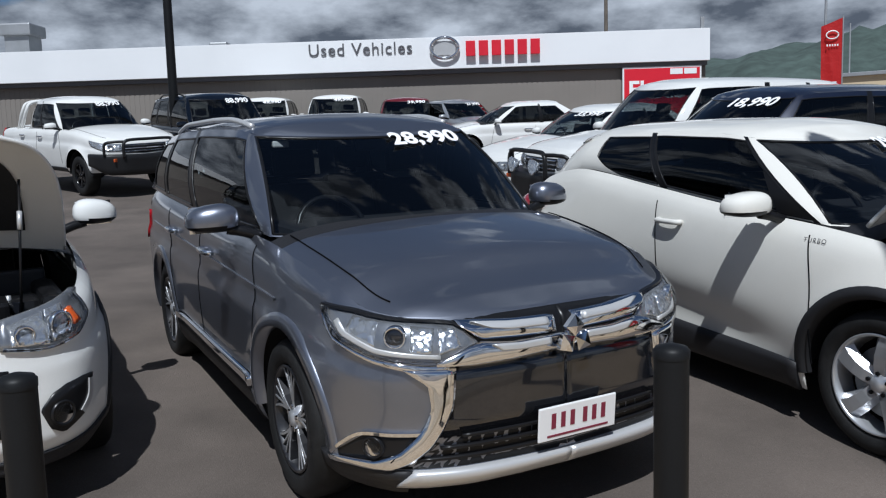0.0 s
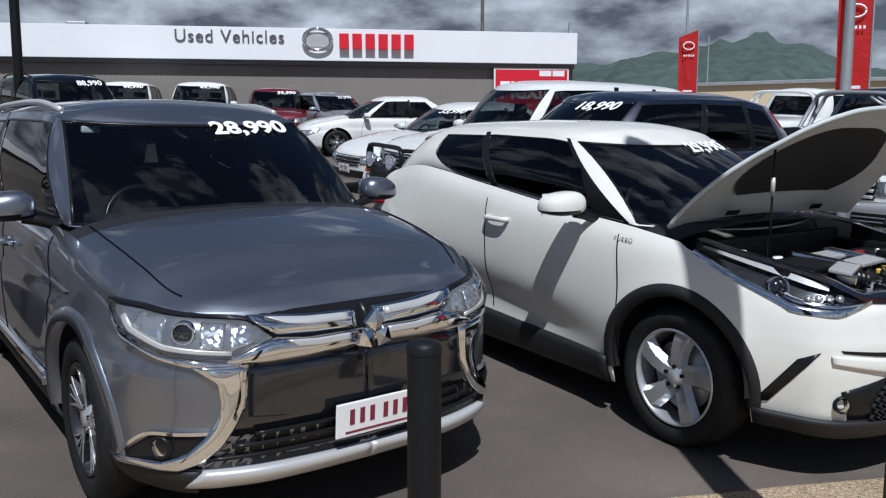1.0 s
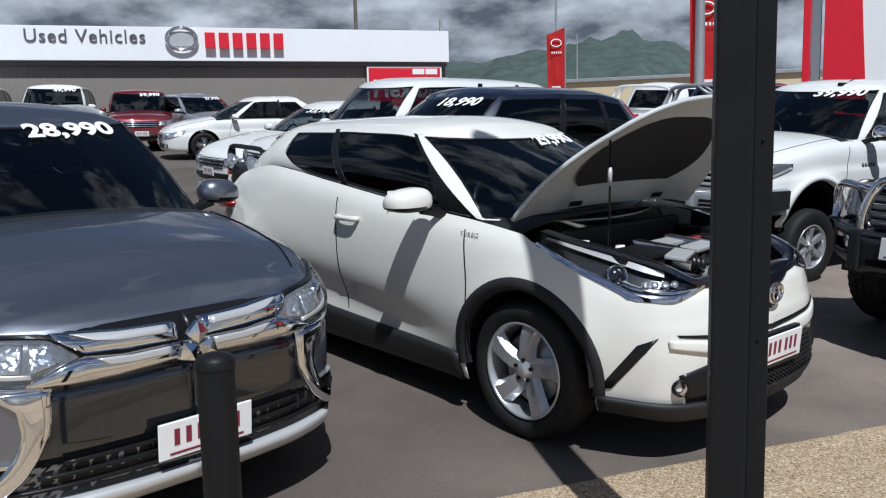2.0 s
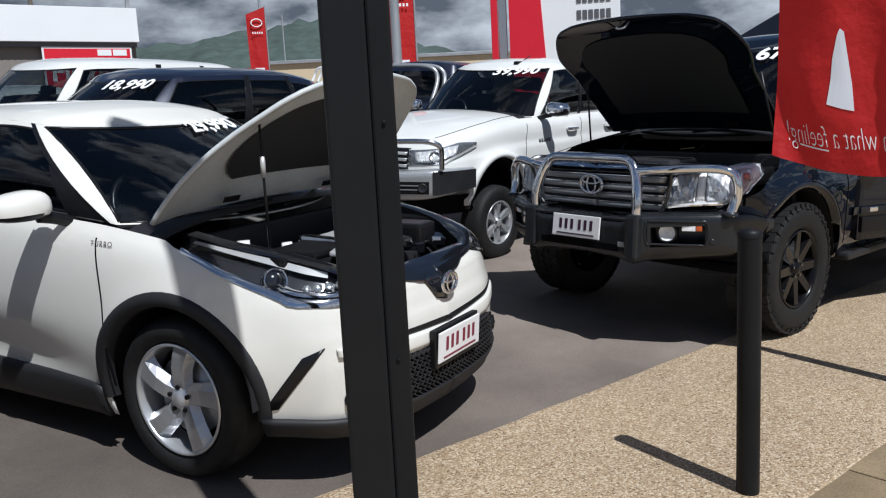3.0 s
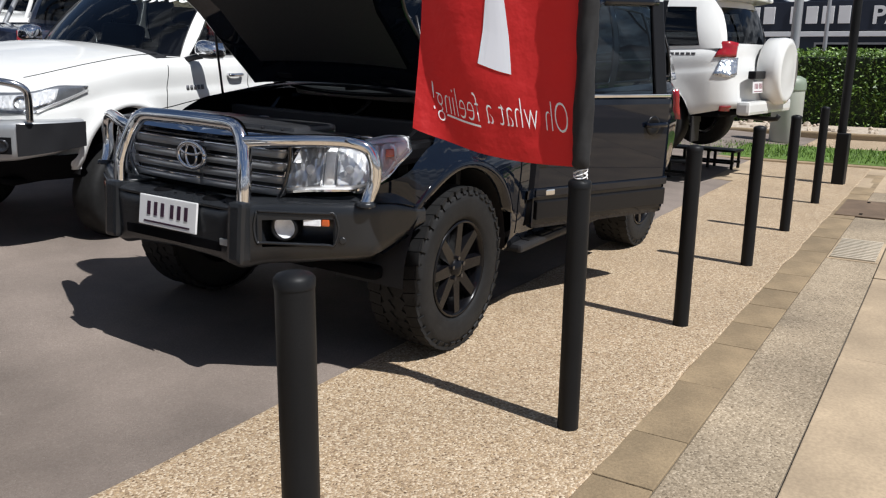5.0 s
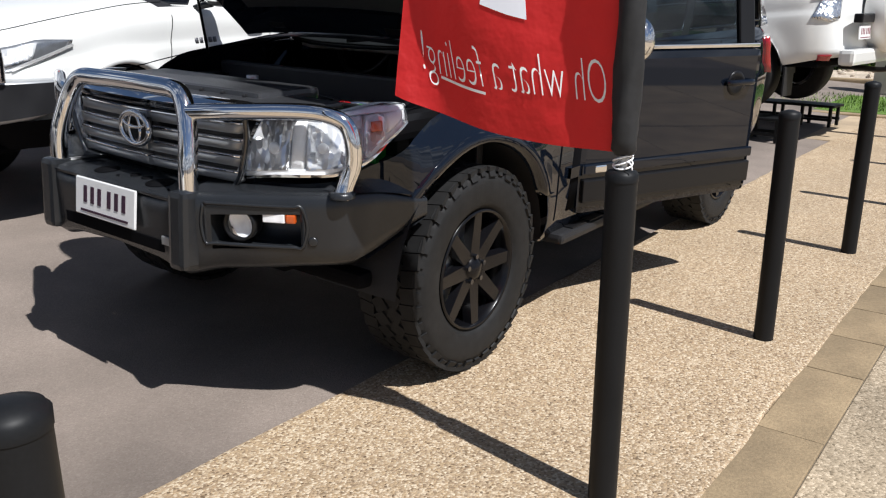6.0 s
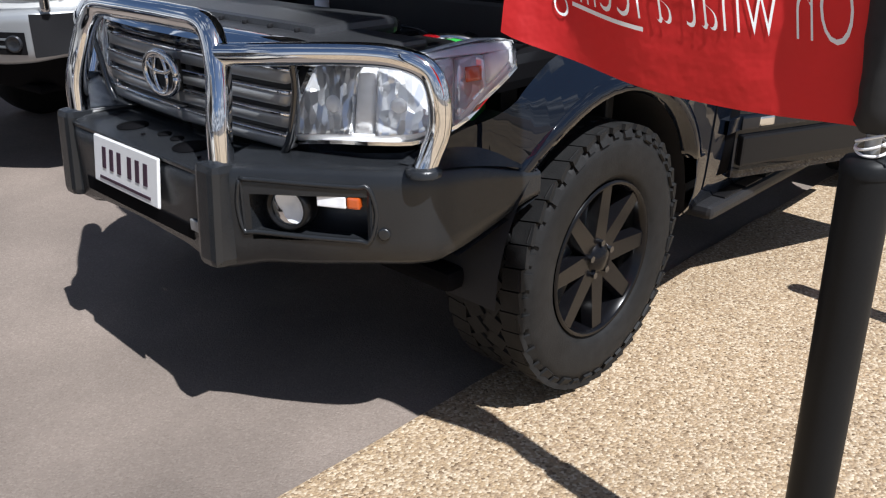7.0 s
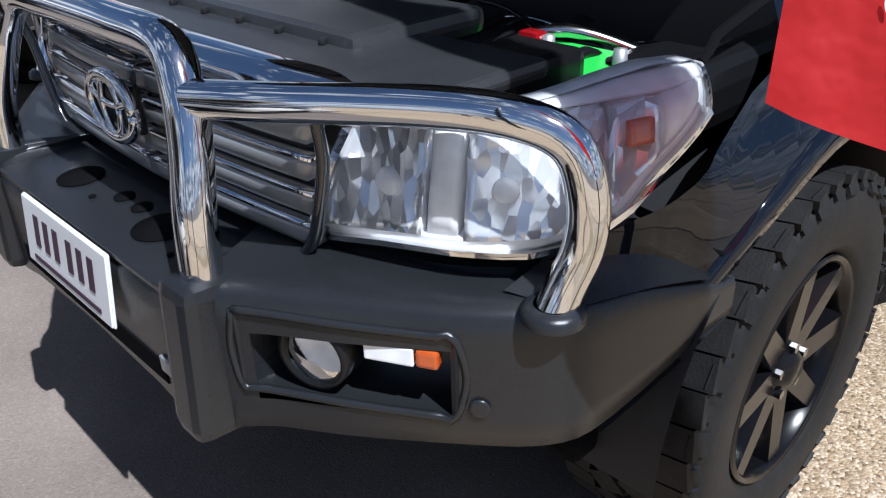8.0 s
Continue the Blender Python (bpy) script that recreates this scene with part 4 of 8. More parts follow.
def wheel_maker(rim_mat, spokes=5, style="split", tyre_mat=None, rim_r=0.62, width=0.225, lugs=0, hub=None, barrel=None, nuts=None, face=None):
    """Makes a wheel whose outer face looks to +y."""
    def make(parent, r):
        w = new("wheel")
        w.parent = parent
        rr = r * rim_r
        tw = width
        prof = [(rr * 0.985, -tw + 0.02), (r * 0.90, -tw + 0.005), (r * 0.975, -tw + 0.03), (r, -tw * 0.72), (r, -tw * 0.28), (r * 0.978, -0.028), (r * 0.93, -0.006), (r * 0.85, 0.004), (rr * 1.09, 0.0), (rr * 1.04, -0.008), (rr * 0.985, -0.02)]
        if lugs:
            prof = [(a if a < r * 0.95 else a - 0.010, h) for a, h in prof]
        lathe("tyre", prof, tyre_mat or RUBBER, w, n=56)
        if lugs:
            bm = bmesh.new()
            for k in range(lugs):
                for row, (h, wd, ln, ph) in enumerate(((-0.037, 0.066, 0.88, 0), (-0.103, 0.058, 0.84, 0.5), (-tw + 0.103, 0.058, 0.84, 0.0), (-tw + 0.037, 0.066, 0.88, 0.5))):
                    a = math.tau * (k + ph) / lugs
                    arc = math.tau * r / lugs
                    m = Matrix.Rotation(-a, 4, "Y") @ Matrix.Translation((r - 0.010, h, 0)) @ Matrix.Rotation(radians((9, -32, 32, -9)[row]), 4, "X") @ Matrix.Diagonal((0.017, wd, arc * (ln + 0.04), 1))
                    bmesh.ops.create_cube(bm, size=1.0, matrix=m)
                    if row == 0:
                        m = Matrix.Rotation(-a, 4, "Y") @ Matrix.Translation((r * 0.950, -0.007, 0)) @ Matrix.Rotation(radians(-28), 4, "Z") @ Matrix.Diagonal((0.044 if k % 2 else 0.030, 0.008, arc * (0.66 if k % 2 else 0.46), 1))
                        bmesh.ops.create_cube(bm, size=1.0, matrix=m)
            ob = part("tread", bm, tyre_mat or RUBBER, w)
            ob["kind"] = "stuff"
        # rim barrel and lip
        lathe("rim", [(rr * 0.99, -0.012), (rr * 0.965, -0.004), (rr * 0.93, -0.012), (rr * 0.90, -0.05), (rr * 0.86, -tw * 0.6), (rr * 0.84, -tw + 0.03)], barrel or rim_mat, w, n=48)
        lathe("brake_disc", [(0.02, -0.085), (rr * 0.70, -0.085), (rr * 0.70, -0.10)], STEEL, w, n=32)
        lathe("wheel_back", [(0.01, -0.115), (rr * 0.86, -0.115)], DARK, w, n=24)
        first_spoke = None
        for k in range(spokes):
            turn = Matrix.Rotation(-math.tau * k / spokes, 4, "Y")
            if first_spoke is not None:
                link("spoke", first_spoke.data, w).matrix_local = turn
                if face:
                    link("spoke_face", first_face.data, w).matrix_local = turn
                continue
            first_spoke = part("spoke", spoke_shape(rr, style), rim_mat, w)
            if face:
                first_face = part("spoke_face", spoke_shape(rr, style, 0.5, 0.003), face, w)
        lathe("hub_cap", [(0.001, -0.006), (rr * 0.12, -0.008), (rr * 0.17, -0.022), (rr * 0.25, -0.035), (rr * 0.27, -0.07)], hub or rim_mat, w, n=24)
        first_nut = None
        for k in range(5):
            a = math.tau * k / 5 + 0.3
            if first_nut is None:
                bm = bmesh.new()
                bmesh.ops.create_cone(bm, cap_ends=True, segments=6, radius1=0.011, radius2=0.009, depth=0.03, matrix=Matrix.Rotation(math.pi / 2, 4, "X"))
                nut = first_nut = part("wheel_nut", bm, nuts or CHROME, w)
            else:
                nut = link("wheel_nut", first_nut.data, w)
            nut.location = (rr * 0.215 * math.cos(a), -0.03, rr * 0.215 * math.sin(a))
        return w
    return make


# ---- the setting: paving follows the row of bollards ----
ROW = pose(4.168, 2.335, 0, 0, 0, 5.68)


def row_box(name, u0, u1, n0, n1, z0, z1, material, parent=None, bevel=0.0, label=""):
    bm = box_bm((u1 - u0, n1 - n0, z1 - z0), ((u0 + u1) / 2, (n0 + n1) / 2, (z0 + z1) / 2), bevel)
    ob = part(name, bm, material, parent, label)
    if parent is None:
        ob.matrix_world = ROW
    return ob


RISE = [(0, 0), (3, 0.15), (8, 0.50), (11, 0.72), (13.6, 0.93), (20.5, 1.45), (25, 1.68), (27, 1.72)]


def rise(m):
    """Height of the yard m metres behind the pebbled strip: it climbs away from the street."""
    m = min(max(m, 0.0), 27.0)
    for (a, za), (b, zb) in zip(RISE, RISE[1:]):
        if m <= b:
            return za + (zb - za) * (m - a) / (b - a)
    return RISE[-1][1]


def yard(x, y):
    """Ground height and slope at a place."""
    m = -0.099 * (x - 4.168) + 0.995 * (y - 2.335) - 1.14
    return rise(m), ((rise(m + 0.5) - rise(m - 0.5)) if 0 < m < 27 else 0.0)


def stand(x, y, heading, lift=0.0, slope=None):
    """A pose on the yard, tilted with it."""
    z, g = yard(x, y)
    g = g if slope is None else slope
    lean = Matrix.Rotation(math.atan(g), 4, Vector((0.995, 0.099, 0)))
    return Matrix.Translation((x, y, z + lift)) @ lean @ pose(0, 0, 0, 0, 0, heading)


def ground_sheet():
    ns = [-2500, -60, 1.0, 1.14] + [1.14 + 0.75 * i for i in range(1, 37)] + [60, 2500]
    us = [-2500, -60, -30, 0, 30, 60, 2500]
    verts = [(u, n, rise(n - 1.14) - 0.012) for u in us for n in ns]
    ob = raw("ground", verts, grid_faces(len(us), len(ns)), ASPHALT)
    ob.matrix_world = ROW
    tagged(ob, "dark grey asphalt of the car yard", "ground", kind="structure")


def paving():
    """Asphalt yard edge, exposed aggregate strip, kerb blocks, gutter strip and footpath slabs."""
    verts, faces = [], []
    us = [-40 + 0.12 * i for i in range(470)]
    for u in us:
        n1 = 1.14 + 0.012 * noise.noise(Vector((u * 3, 0, 0))) + 0.010 * noise.noise(Vector((u * 11, 5, 0)))
        n0 = -0.206 + 0.016 * noise.noise(Vector((u * 2.1, 9, 0))) + 0.007 * noise.noise(Vector((u * 9, 2, 0)))
        for n, z in ((n1, -0.02), (n1, 0.0), (n1 - 0.02, 0.003), (n0 + 0.01, 0.008), (n0, 0.004), (n0, -0.01)):
            verts.append((u, n, z))
    ob = raw("pavement_aggregate", verts, grid_faces(len(us), 6, flip=True), AGGREGATE, smooth=False)
    ob.matrix_world = ROW
    tagged(ob, "pebbled exposed aggregate strip in sandy tones", "pavement", kind="structure")
    bed = row_box("pavement_bed", -40, 16, -9, -0.2, -0.05, -0.006, JOINT)
    tagged(bed, "dirty joint bed under the paving", "pavement", kind="structure")
    rnd = random.Random(4)
    kerb = thing("kerb", ROW, "stained brown concrete kerb blocks edging the strip", "kerb")
    tagged(kerb, kind="structure")
    u, k = -14.0, 0
    shared = {}
    while u < 16:
        ln = rnd.choice((0.42, 0.46, 0.62))
        if ln not in shared:
            shared[ln] = part("kerb_block", box_bm((ln - 0.006, 0.222, 0.05), (0, 0, -0.021), 0.004), KERB_CONCRETE, kerb)
            ob = shared[ln]
        else:
            ob = link("kerb_block", shared[ln].data, kerb)
        ob.matrix_local = pose(u + ln / 2, -0.3125, rnd.uniform(-0.002, 0.002), rnd.uniform(-0.3, 0.3), 0, 0)
        u += ln
    g = row_box("pavement_gutter", -40, 16, -0.783, -0.427, -0.05, -0.002, OLD_CONCRETE, bevel=0.003)
    tagged(g, "worn grey pebbled gutter strip", "pavement", kind="structure")
    path = thing("footpath", ROW, "weathered tan concrete footpath slabs", "footpath")
    tagged(path, kind="structure")
    slab = None
    for i in range(-8, 9):
        for j in range(4):
            if slab is None:
                slab = part("slab", box_bm((1.79, 1.49, 0.06), (0, 0, -0.026), 0.005), SLAB_CONCRETE, path)
                ob = slab
            else:
                ob = link("slab", slab.data, path)
            ob.matrix_local = pose(1.8 * i + 0.45, -0.788 - 0.748 - 1.5 * j, rnd.uniform(-0.002, 0.003), rnd.uniform(-0.1, 0.1), rnd.uniform(-0.1, 0.1), 0)


def drain_grate():
    g = thing("drain_grate", ROW @ pose(5.84, -0.605, 0), "pale ribbed concrete drain grate set in the gutter strip", "drain grate")
    part("frame", box_bm((0.80, 0.35, 0.03), (0, 0, -0.011), 0.004), SLAB_CONCRETE, g)
    bar = None
    for i in range(13):
        if bar is None:
            bar = part("bar", box_bm((0.030, 0.31, 0.016), (0, 0, 0.010), 0.004), WALL_WHITE_DUSTY, g)
            ob = bar
        else:
            ob = link("bar", bar.data, g)
        ob.location = (-0.36 + 0.06 * i, 0, 0)
    c = thing("service_cover", ROW @ pose(7.95, -0.46, 0), "rusty brown steel service cover in the paving", "cover")
    part("plate", box_bm((1.05, 0.44, 0.012), (0, 0, 0.008), 0.003), RUSTY, c)
    for x in (-0.40, 0.40):
        part("lifting_slot", box_bm((0.08, 0.03, 0.003), (x, 0, 0.015), 0), DARK, c)


WALL_WHITE_DUSTY = mat("dusty pale grate bar", (0.46, 0.40, 0.31), 0.8, grain=0.15, big=0.15)
RUSTY = mat("rusty steel plate", (0.14, 0.095, 0.060), 0.7, grain=0.2, gscale=60, big=0.25, bscale=4)


def bollard(u, n=0.0, h=1.01, label="black round steel bollard standing in the pebbled strip"):
    q = ROW @ Vector((u, n, 0))
    b = thing("bollard", pose(*q), label, "bollard", "bollards along the strip")
    r = 0.042
    lathe("tube", [(r, -0.03), (r, h - 0.03)], POST_BLACK, b, Matrix.Rotation(math.pi / 2, 4, "X"), 28)
    lathe("cap", [(r + 0.0015, h - 0.035), (r + 0.002, h - 0.016), (r - 0.002, h - 0.012), (r - 0.004, h - 0.008), (0.012, h), (0.0001, h)], POST_BLACK, b, Matrix.Rotation(math.pi / 2, 4, "X"), 28)
    return b


ground_sheet()
paving()
drain_grate()
FIRST = bollard(0.021, -0.028)
for u in (1.63, 3.18, 4.82, 6.30, 8.02, -3.02, -4.55):
    copy_thing(FIRST, pose(*(ROW @ Vector((u, 0.02, 0)))))


def tall_post(at, h, size, label, second=False):
    p = thing("sign_post", pose(at[0], at[1], 0, 0, 0, -28), label, "post")
    part("square_tube", box_bm((size, size, h), (0, 0, h / 2), 0.008), POST_BLACK, p)
    if second:
        part("channel", box_bm((0.054, 0.06, h), (0.0785, 0.012, h / 2), 0.006), POST_BLACK, p)
        for z in (0.35, 0.9, 1.45, 2.0):
            part("bolt", box_bm((0.009, 0.006, 0.009), (0.078, -0.022, z), 0.003), POST_BLACK, p)
    return p


tall_post((2.55, 2.19), 5.6, 0.10, "tall black square steel post with a narrow channel bolted to it", True)


def showroom():
    """The long low building behind the yard with its white fascia."""
    b = thing("used_car_building", pose(0, 30.4, 0), "long low building with white fascia and taupe ribbed wall", "building")
    x0, x1, d = -34.0, 9.4, 14.0
    part("wall", box_bm((x1 - x0 - 0.1, d, 3.2), ((x0 + x1) / 2, d / 2 + 0.15, 2.95)), WALL_TAUPE, b)
    bm = bmesh.new()
    n = int((x1 - x0) / 0.19)
    for i in range(n):
        box_bm((0.13, 0.012, 3.2), (x0 + 0.19 * (i + 0.5), 0.146, 2.95), bm=bm)
    ob = part("cladding_ribs", bm, WALL_TAUPE, b)
    ob["kind"] = "stuff"
    part("fascia", box_bm((x1 - x0, 0.5, 1.13), ((x0 + x1) / 2, 0.02, 5.17), 0.01), WALL_WHITE, b)
    part("fascia_return", box_bm((0.3, d - 0.4, 1.13), (x1 - 0.15, d / 2 + 0.27, 5.17), 0.01), WALL_WHITE, b)
    # dark strip below the fascia, the shadow band put in as colour
    part("shadow_gap", box_bm((x1 - x0 - 0.1, 0.25, 0.16), ((x0 + x1) / 2, 0.05, 4.53)), SIGN_GREY, b)
    part("roof", box_bm((x1 - x0 - 0.6, d - 0.6, 0.1), ((x0 + x1) / 2, d / 2 + 0.3, 5.3)), STEEL, b)
    for x, w, h in ((-9.3, 0.55, 0.75), (-7.5, 0.5, 0.6), (-14.2, 0.7, 0.5), (-17.4, 1.0, 1.6)):
        v = new("roof_vent")
        v.parent = b
        v.location = (x, 3.0, 5.3)
        part("vent_body", box_bm((w, w, h), (0, 0, h / 2), 0.02), STEEL, v)
        part("cowl", box_bm((w * 1.3, w * 1.3, h * 0.3), (0, 0, h + 0.1), 0.06), STEEL, v)
    part("corner_post", box_bm((0.12, 0.12, 0.5), (x1 - 0.15, 0.25, 5.95)), STEEL, b)
    # lettering and the plain red bars of the brand
    text("word", "Used", 0.62, pose(-5.12, -0.25, 5.20, 90), SIGN_GREY, b, 0.02, spread=1.08)
    text("word", "Vehicles", 0.62, pose(-3.52, -0.25, 5.20, 90), SIGN_GREY, b, 0.02, spread=1.08)
    for i in range(6):
        part("brand_bar", box_bm((0.34, 0.06, 0.54), (0.62 + 0.465 * i + 0.19, -0.40, 5.28), 0.015), SIGN_RED, b)
    ring = [(0.50 * math.cos(a) - 0.13, -0.36, 5.33 + 0.37 * math.sin(a)) for a in (math.tau * i / 40 for i in range(41))]
    tube("emblem_ring", ring, 0.055, CHROME, b, sides=10, curve=False, label="chrome oval badge ring")
    part("emblem_plate", box_bm((0.8, 0.03, 0.5), (-0.13, -0.30, 5.33), 0.01), SILVER_TRIM, b)
    s = thing("promotion_sign", pose(7.72, 30.33, 3.2), "red promotion sign with white border on the wall", "sign")
    part("border", box_bm((2.84, 0.05, 2.5), (0, 0, 0), 0.01), WALL_WHITE, s)
    part("panel", box_bm((2.72, 0.05, 2.38), (0, -0.006, 0)), SIGN_RED, s)
    text("sign_lettering", "Flexible", 0.88, pose(-1.22, -0.035, 0.14, 90), WHITE_LETTER, s, 0.002, bold=0.02)
    for x in (0.52, 1.02):
        part("small_label", box_bm((0.45, 0.01, 0.2), (x, -0.036, 1.06)), WALL_WHITE, s)


showroom()


def ridge(name, dist, az0, az1, heights, label):
    """A wooded range: azimuth in degrees from north towards east."""
    verts, n, rows = [], 160, 26
    for i in range(n):
        a = az0 + (az1 - az0) * i / (n - 1)
        h = lerp_table(heights, a)
        for j in range(rows):
            f = j / (rows - 1)
            d = dist + 900 * (f - 0.45)
            z = h * max(0.0, math.sin(min(1, f / 0.62) * math.pi / 2)) if f < 0.62 else h * (1 - 0.6 * (f - 0.62))
            z += (0.055 * h + 4) * noise.fractal(Vector((a * 0.55, f * 5, dist * 0.01)), 0.8, 2.0, 6) * min(1, f * 3)
            verts.append((d * math.sin(radians(a)), d * math.cos(radians(a)), max(-2, z)))
    ob = raw(name, verts, grid_faces(n, rows), FOREST)
    tagged(ob, label, "hills", kind="structure")


ridge("backdrop_hills", 1600, -30, 82, [(-30, 60), (0, 90), (12, 150), (16, 172), (20, 186), (23.5, 200), (27.3, 222), (30, 192), (33, 155), (37, 122), (44, 95), (55, 90), (66, 120), (73, 160), (80, 120)], "forested green hills beyond the yard")


# ---- cars ----
def spec(L, W, top, belt, roof, wheels, r, cowl, head, tail0, tail1, tumble=0.2, zl=0.26, arch=None, nose=1.0, d0=None, d1=None, inset=0.09, roof_drop=0.05, front=None, side=None, a0=None, a1=None, **more):
    """Sizes of a car: length, width, shoulder line, roof height, wheel places."""
    w = W / 2
    zh = top[0][1]
    p = dict(
        outline=[(0, 0), (-0.012 * nose, 0.30 * w), (-0.045 * nose, 0.56 * w), (-0.14 * nose, 0.79 * w), (-0.36 * nose, 0.93 * w), (-0.75, 0.985 * w), (-1.2, w), (-L * 0.5, w), (-L + 0.75, 0.985 * w), (-L + 0.26, 0.90 * w), (-L + 0.07, 0.66 * w), (-L + 0.01, 0.33 * w), (-L, 0)],
        top=top + [(L, belt + 0.02)],
        low=[(0, zl + 0.02), (0.5, zl), (1.4, zl - 0.02), (L - 0.9, zl), (L, zl + 0.14)],
        front=front or [(zl, 0.05), (zl + 0.10, 0.0), (0.50, 0.0), (0.62, 0.012), (zh - 0.12, 0.03), (zh - 0.04, 0.05), (zh, 0.09)],
        side=side or [(0, 0.070), (0.08, 0.030), (0.26, 0.010), (0.50, 0.0), (0.64, 0.004), (0.70, 0.020), (0.84, 0.026), (0.93, 0.045), (1, inset)],
        rear=[(zl, 0.10), (zl + 0.2, 0.0), (0.7, 0.01), (1.0, 0.05), (1.2, 0.09)],
        wheels=wheels, wheel_r=r, arch=arch or r + 0.06,
        cabin=dict(cowl=cowl, head=head, a0=a0 or (cowl - 0.38, w - inset - 0.02), a1=a1 or (head - 0.22, w - inset - tumble), d0=d0 or (tail0 + 0.14, w - inset - 0.03), d1=d1 or (tail1 + 0.12, w - inset - tumble - 0.02), tail0=tail0, tail1=tail1,
                   roof=[(-head, roof - 0.06), (-head + 0.45, roof - 0.01), (-head + 1.0, roof), (-head + 1.7, roof - 0.01), (-tail1, roof - roof_drop)]))
    p.update(more)
    return p


WIN = [("windscreen", 0.0, 0.98, 0.02, 0.97), ("front_window", 1.035, 1.44, 0.05, 0.91), ("rear_window", 1.475, 1.74, 0.05, 0.90), ("quarter_window", 1.77, 1.92, 0.08, 0.86), ("tailgate_window", 2.12, 3.0, 0.1, 0.88)]
PIL = [(1.44, 1.475, TRIM_BLACK), (1.74, 1.77, TRIM_BLACK)]
WHEEL_SILVER = wheel_maker(RIM_SILVER, 5, "blade")
WHEEL_TWIST = wheel_maker(RIM_SILVER, 5, "star", rim_r=0.71, hub=RIM_SILVER, nuts=TRIM_BLACK)
WHEEL_MULTI = wheel_maker(RIM_DARK, 5, "fork", rim_r=0.68, barrel=RIM_DARK, hub=RIM_SILVER, face=RIM_SILVER)
WHEEL_SIX = wheel_maker(RIM_SILVER, 6, "split", rim_r=0.60, width=0.26)
WHEEL_BLACK = wheel_maker(RIM_BLACK, 6, "plain", rim_r=0.60, width=0.26)


def common(car, windows=WIN, pillars=PIL, wheel=WHEEL_SILVER, bonnet=True, crown=0.05, glass=None, screen=None, wheel_y=None, hinge=None, roof_paint=None):
    p = car.p
    car.shell()
    c = p["cabin"]
    back = c["cowl"] - 0.20
    if bonnet:
        car.lid("bonnet", 0, c["cowl"] - 0.03, crown, car.paint, car.root)
        car.lid("cowl_panel", c["cowl"] - 0.03, back, crown, PLASTIC, car.root, drop=0.004)
        car.lid_seam(-0.21, c["cowl"] - 0.14, 0.10, crown)
    elif hinge:
        car.lid("cowl_panel", hinge, back, crown, PLASTIC, car.root, drop=0.03)
    car.lid("cabin_deck", back, max(-car.L + 0.02, c["tail0"] + 0.01), 0.0, INTERIOR, car.root, drop=0.04)
    if c["tail0"] > -car.L + 0.3:
        car.lid("boot_lid", c["tail0"] + 0.1, -car.L, 0.03, car.paint, car.root)
    car.cabin(windows, pillars, glass, screen)
    car.roof(material=roof_paint)
    car.liners()
    car.wheels(wheel, wheel_y)
    car.wipers()
    return car


def lamps(car, lo, hi, name="headlamp", bulbs=(), off=0.014, backing=None):
    """Lamp units each side: reflector bowl, bulbs and clear lens."""
    for sd in (1, -1):
        unit = new(name)
        unit.parent = car.root
        car.patch("reflector", lo, hi, backing or REFLECTOR, 0.009, unit, sides=(sd,), back=-0.012)
        car.patch("lens", lo, hi, LENS, max(off, 0.020), unit, sides=(sd,), bulge=0.012, back=-0.006)
        for a, z, r, mt in bulbs:
            q, (_, n) = car.skin(car.s_of(a), z, 0.011), car.base(car.s_of(a))
            m = Matrix.Translation((q.x, q.y * sd, q.z)) @ Vector((n.x, n.y * sd, 0)).to_track_quat("Y", "Z").to_matrix().to_4x4()
            lathe("projector", [(r * 1.25, -0.02), (r * 1.25, 0.006), (r * 1.02, 0.010), (r, 0.002)], CHROME, unit, m, 24)
            lathe("projector_glass", [(r, 0.002), (r * 0.8, 0.007), (r * 0.4, 0.010), (0.0001, 0.011)], mt, unit, m, 24)


def seams(car, lines, w=0.006):
    for pts in lines:
        car.strip("door_seam", pts, w, DARK, 0.003)


def fog(car, a, z, r=0.045, off=0.01, name="fog_lamp"):
    for sd in (1, -1):
        q, (_, n) = car.skin(car.s_of(a), z, off), car.base(car.s_of(a))
        m = Matrix.Translation((q.x, q.y * sd, q.z)) @ Vector((n.x, n.y * sd, 0)).to_track_quat("Y", "Z").to_matrix().to_4x4()
        f = new(name)
        f.parent = car.root
        lathe("bezel", [(r * 1.2, -0.02), (r * 1.18, 0.006), (r, 0.008), (r * 0.95, -0.01)], TRIM_BLACK, f, m, 28)
        lathe("reflector", [(r, -0.002), (r * 0.6, -0.014), (0.0001, -0.02)], LAMP_DARK, f, m, 28)
        lathe("lens", [(r, 0.002), (r * 0.7, 0.010), (0.0001, 0.014)], LENS, f, m, 28)


# grey SUV beside the post
OUT_TOP = [(0, 0.872), (0.10, 0.885), (0.27, 0.915), (0.46, 0.975), (0.85, 1.045), (1.3, 1.085), (2.4, 1.10), (3.6, 1.14), (4.4, 1.17)]
OUT = spec(4.66, 1.80, OUT_TOP, 1.15, 1.61, (-0.80, -3.47), 0.350, -0.96, -1.70, -4.58, -4.30, zl=0.23, tumble=0.13, a0=(-1.29, 0.768), a1=(-1.90, 0.650),
           front=[(0.23, 0.03), (0.30, -0.01), (0.36, 0.0), (0.50, 0.0), (0.66, 0.0), (0.76, 0.012), (0.83, 0.03), (0.872, 0.07)])


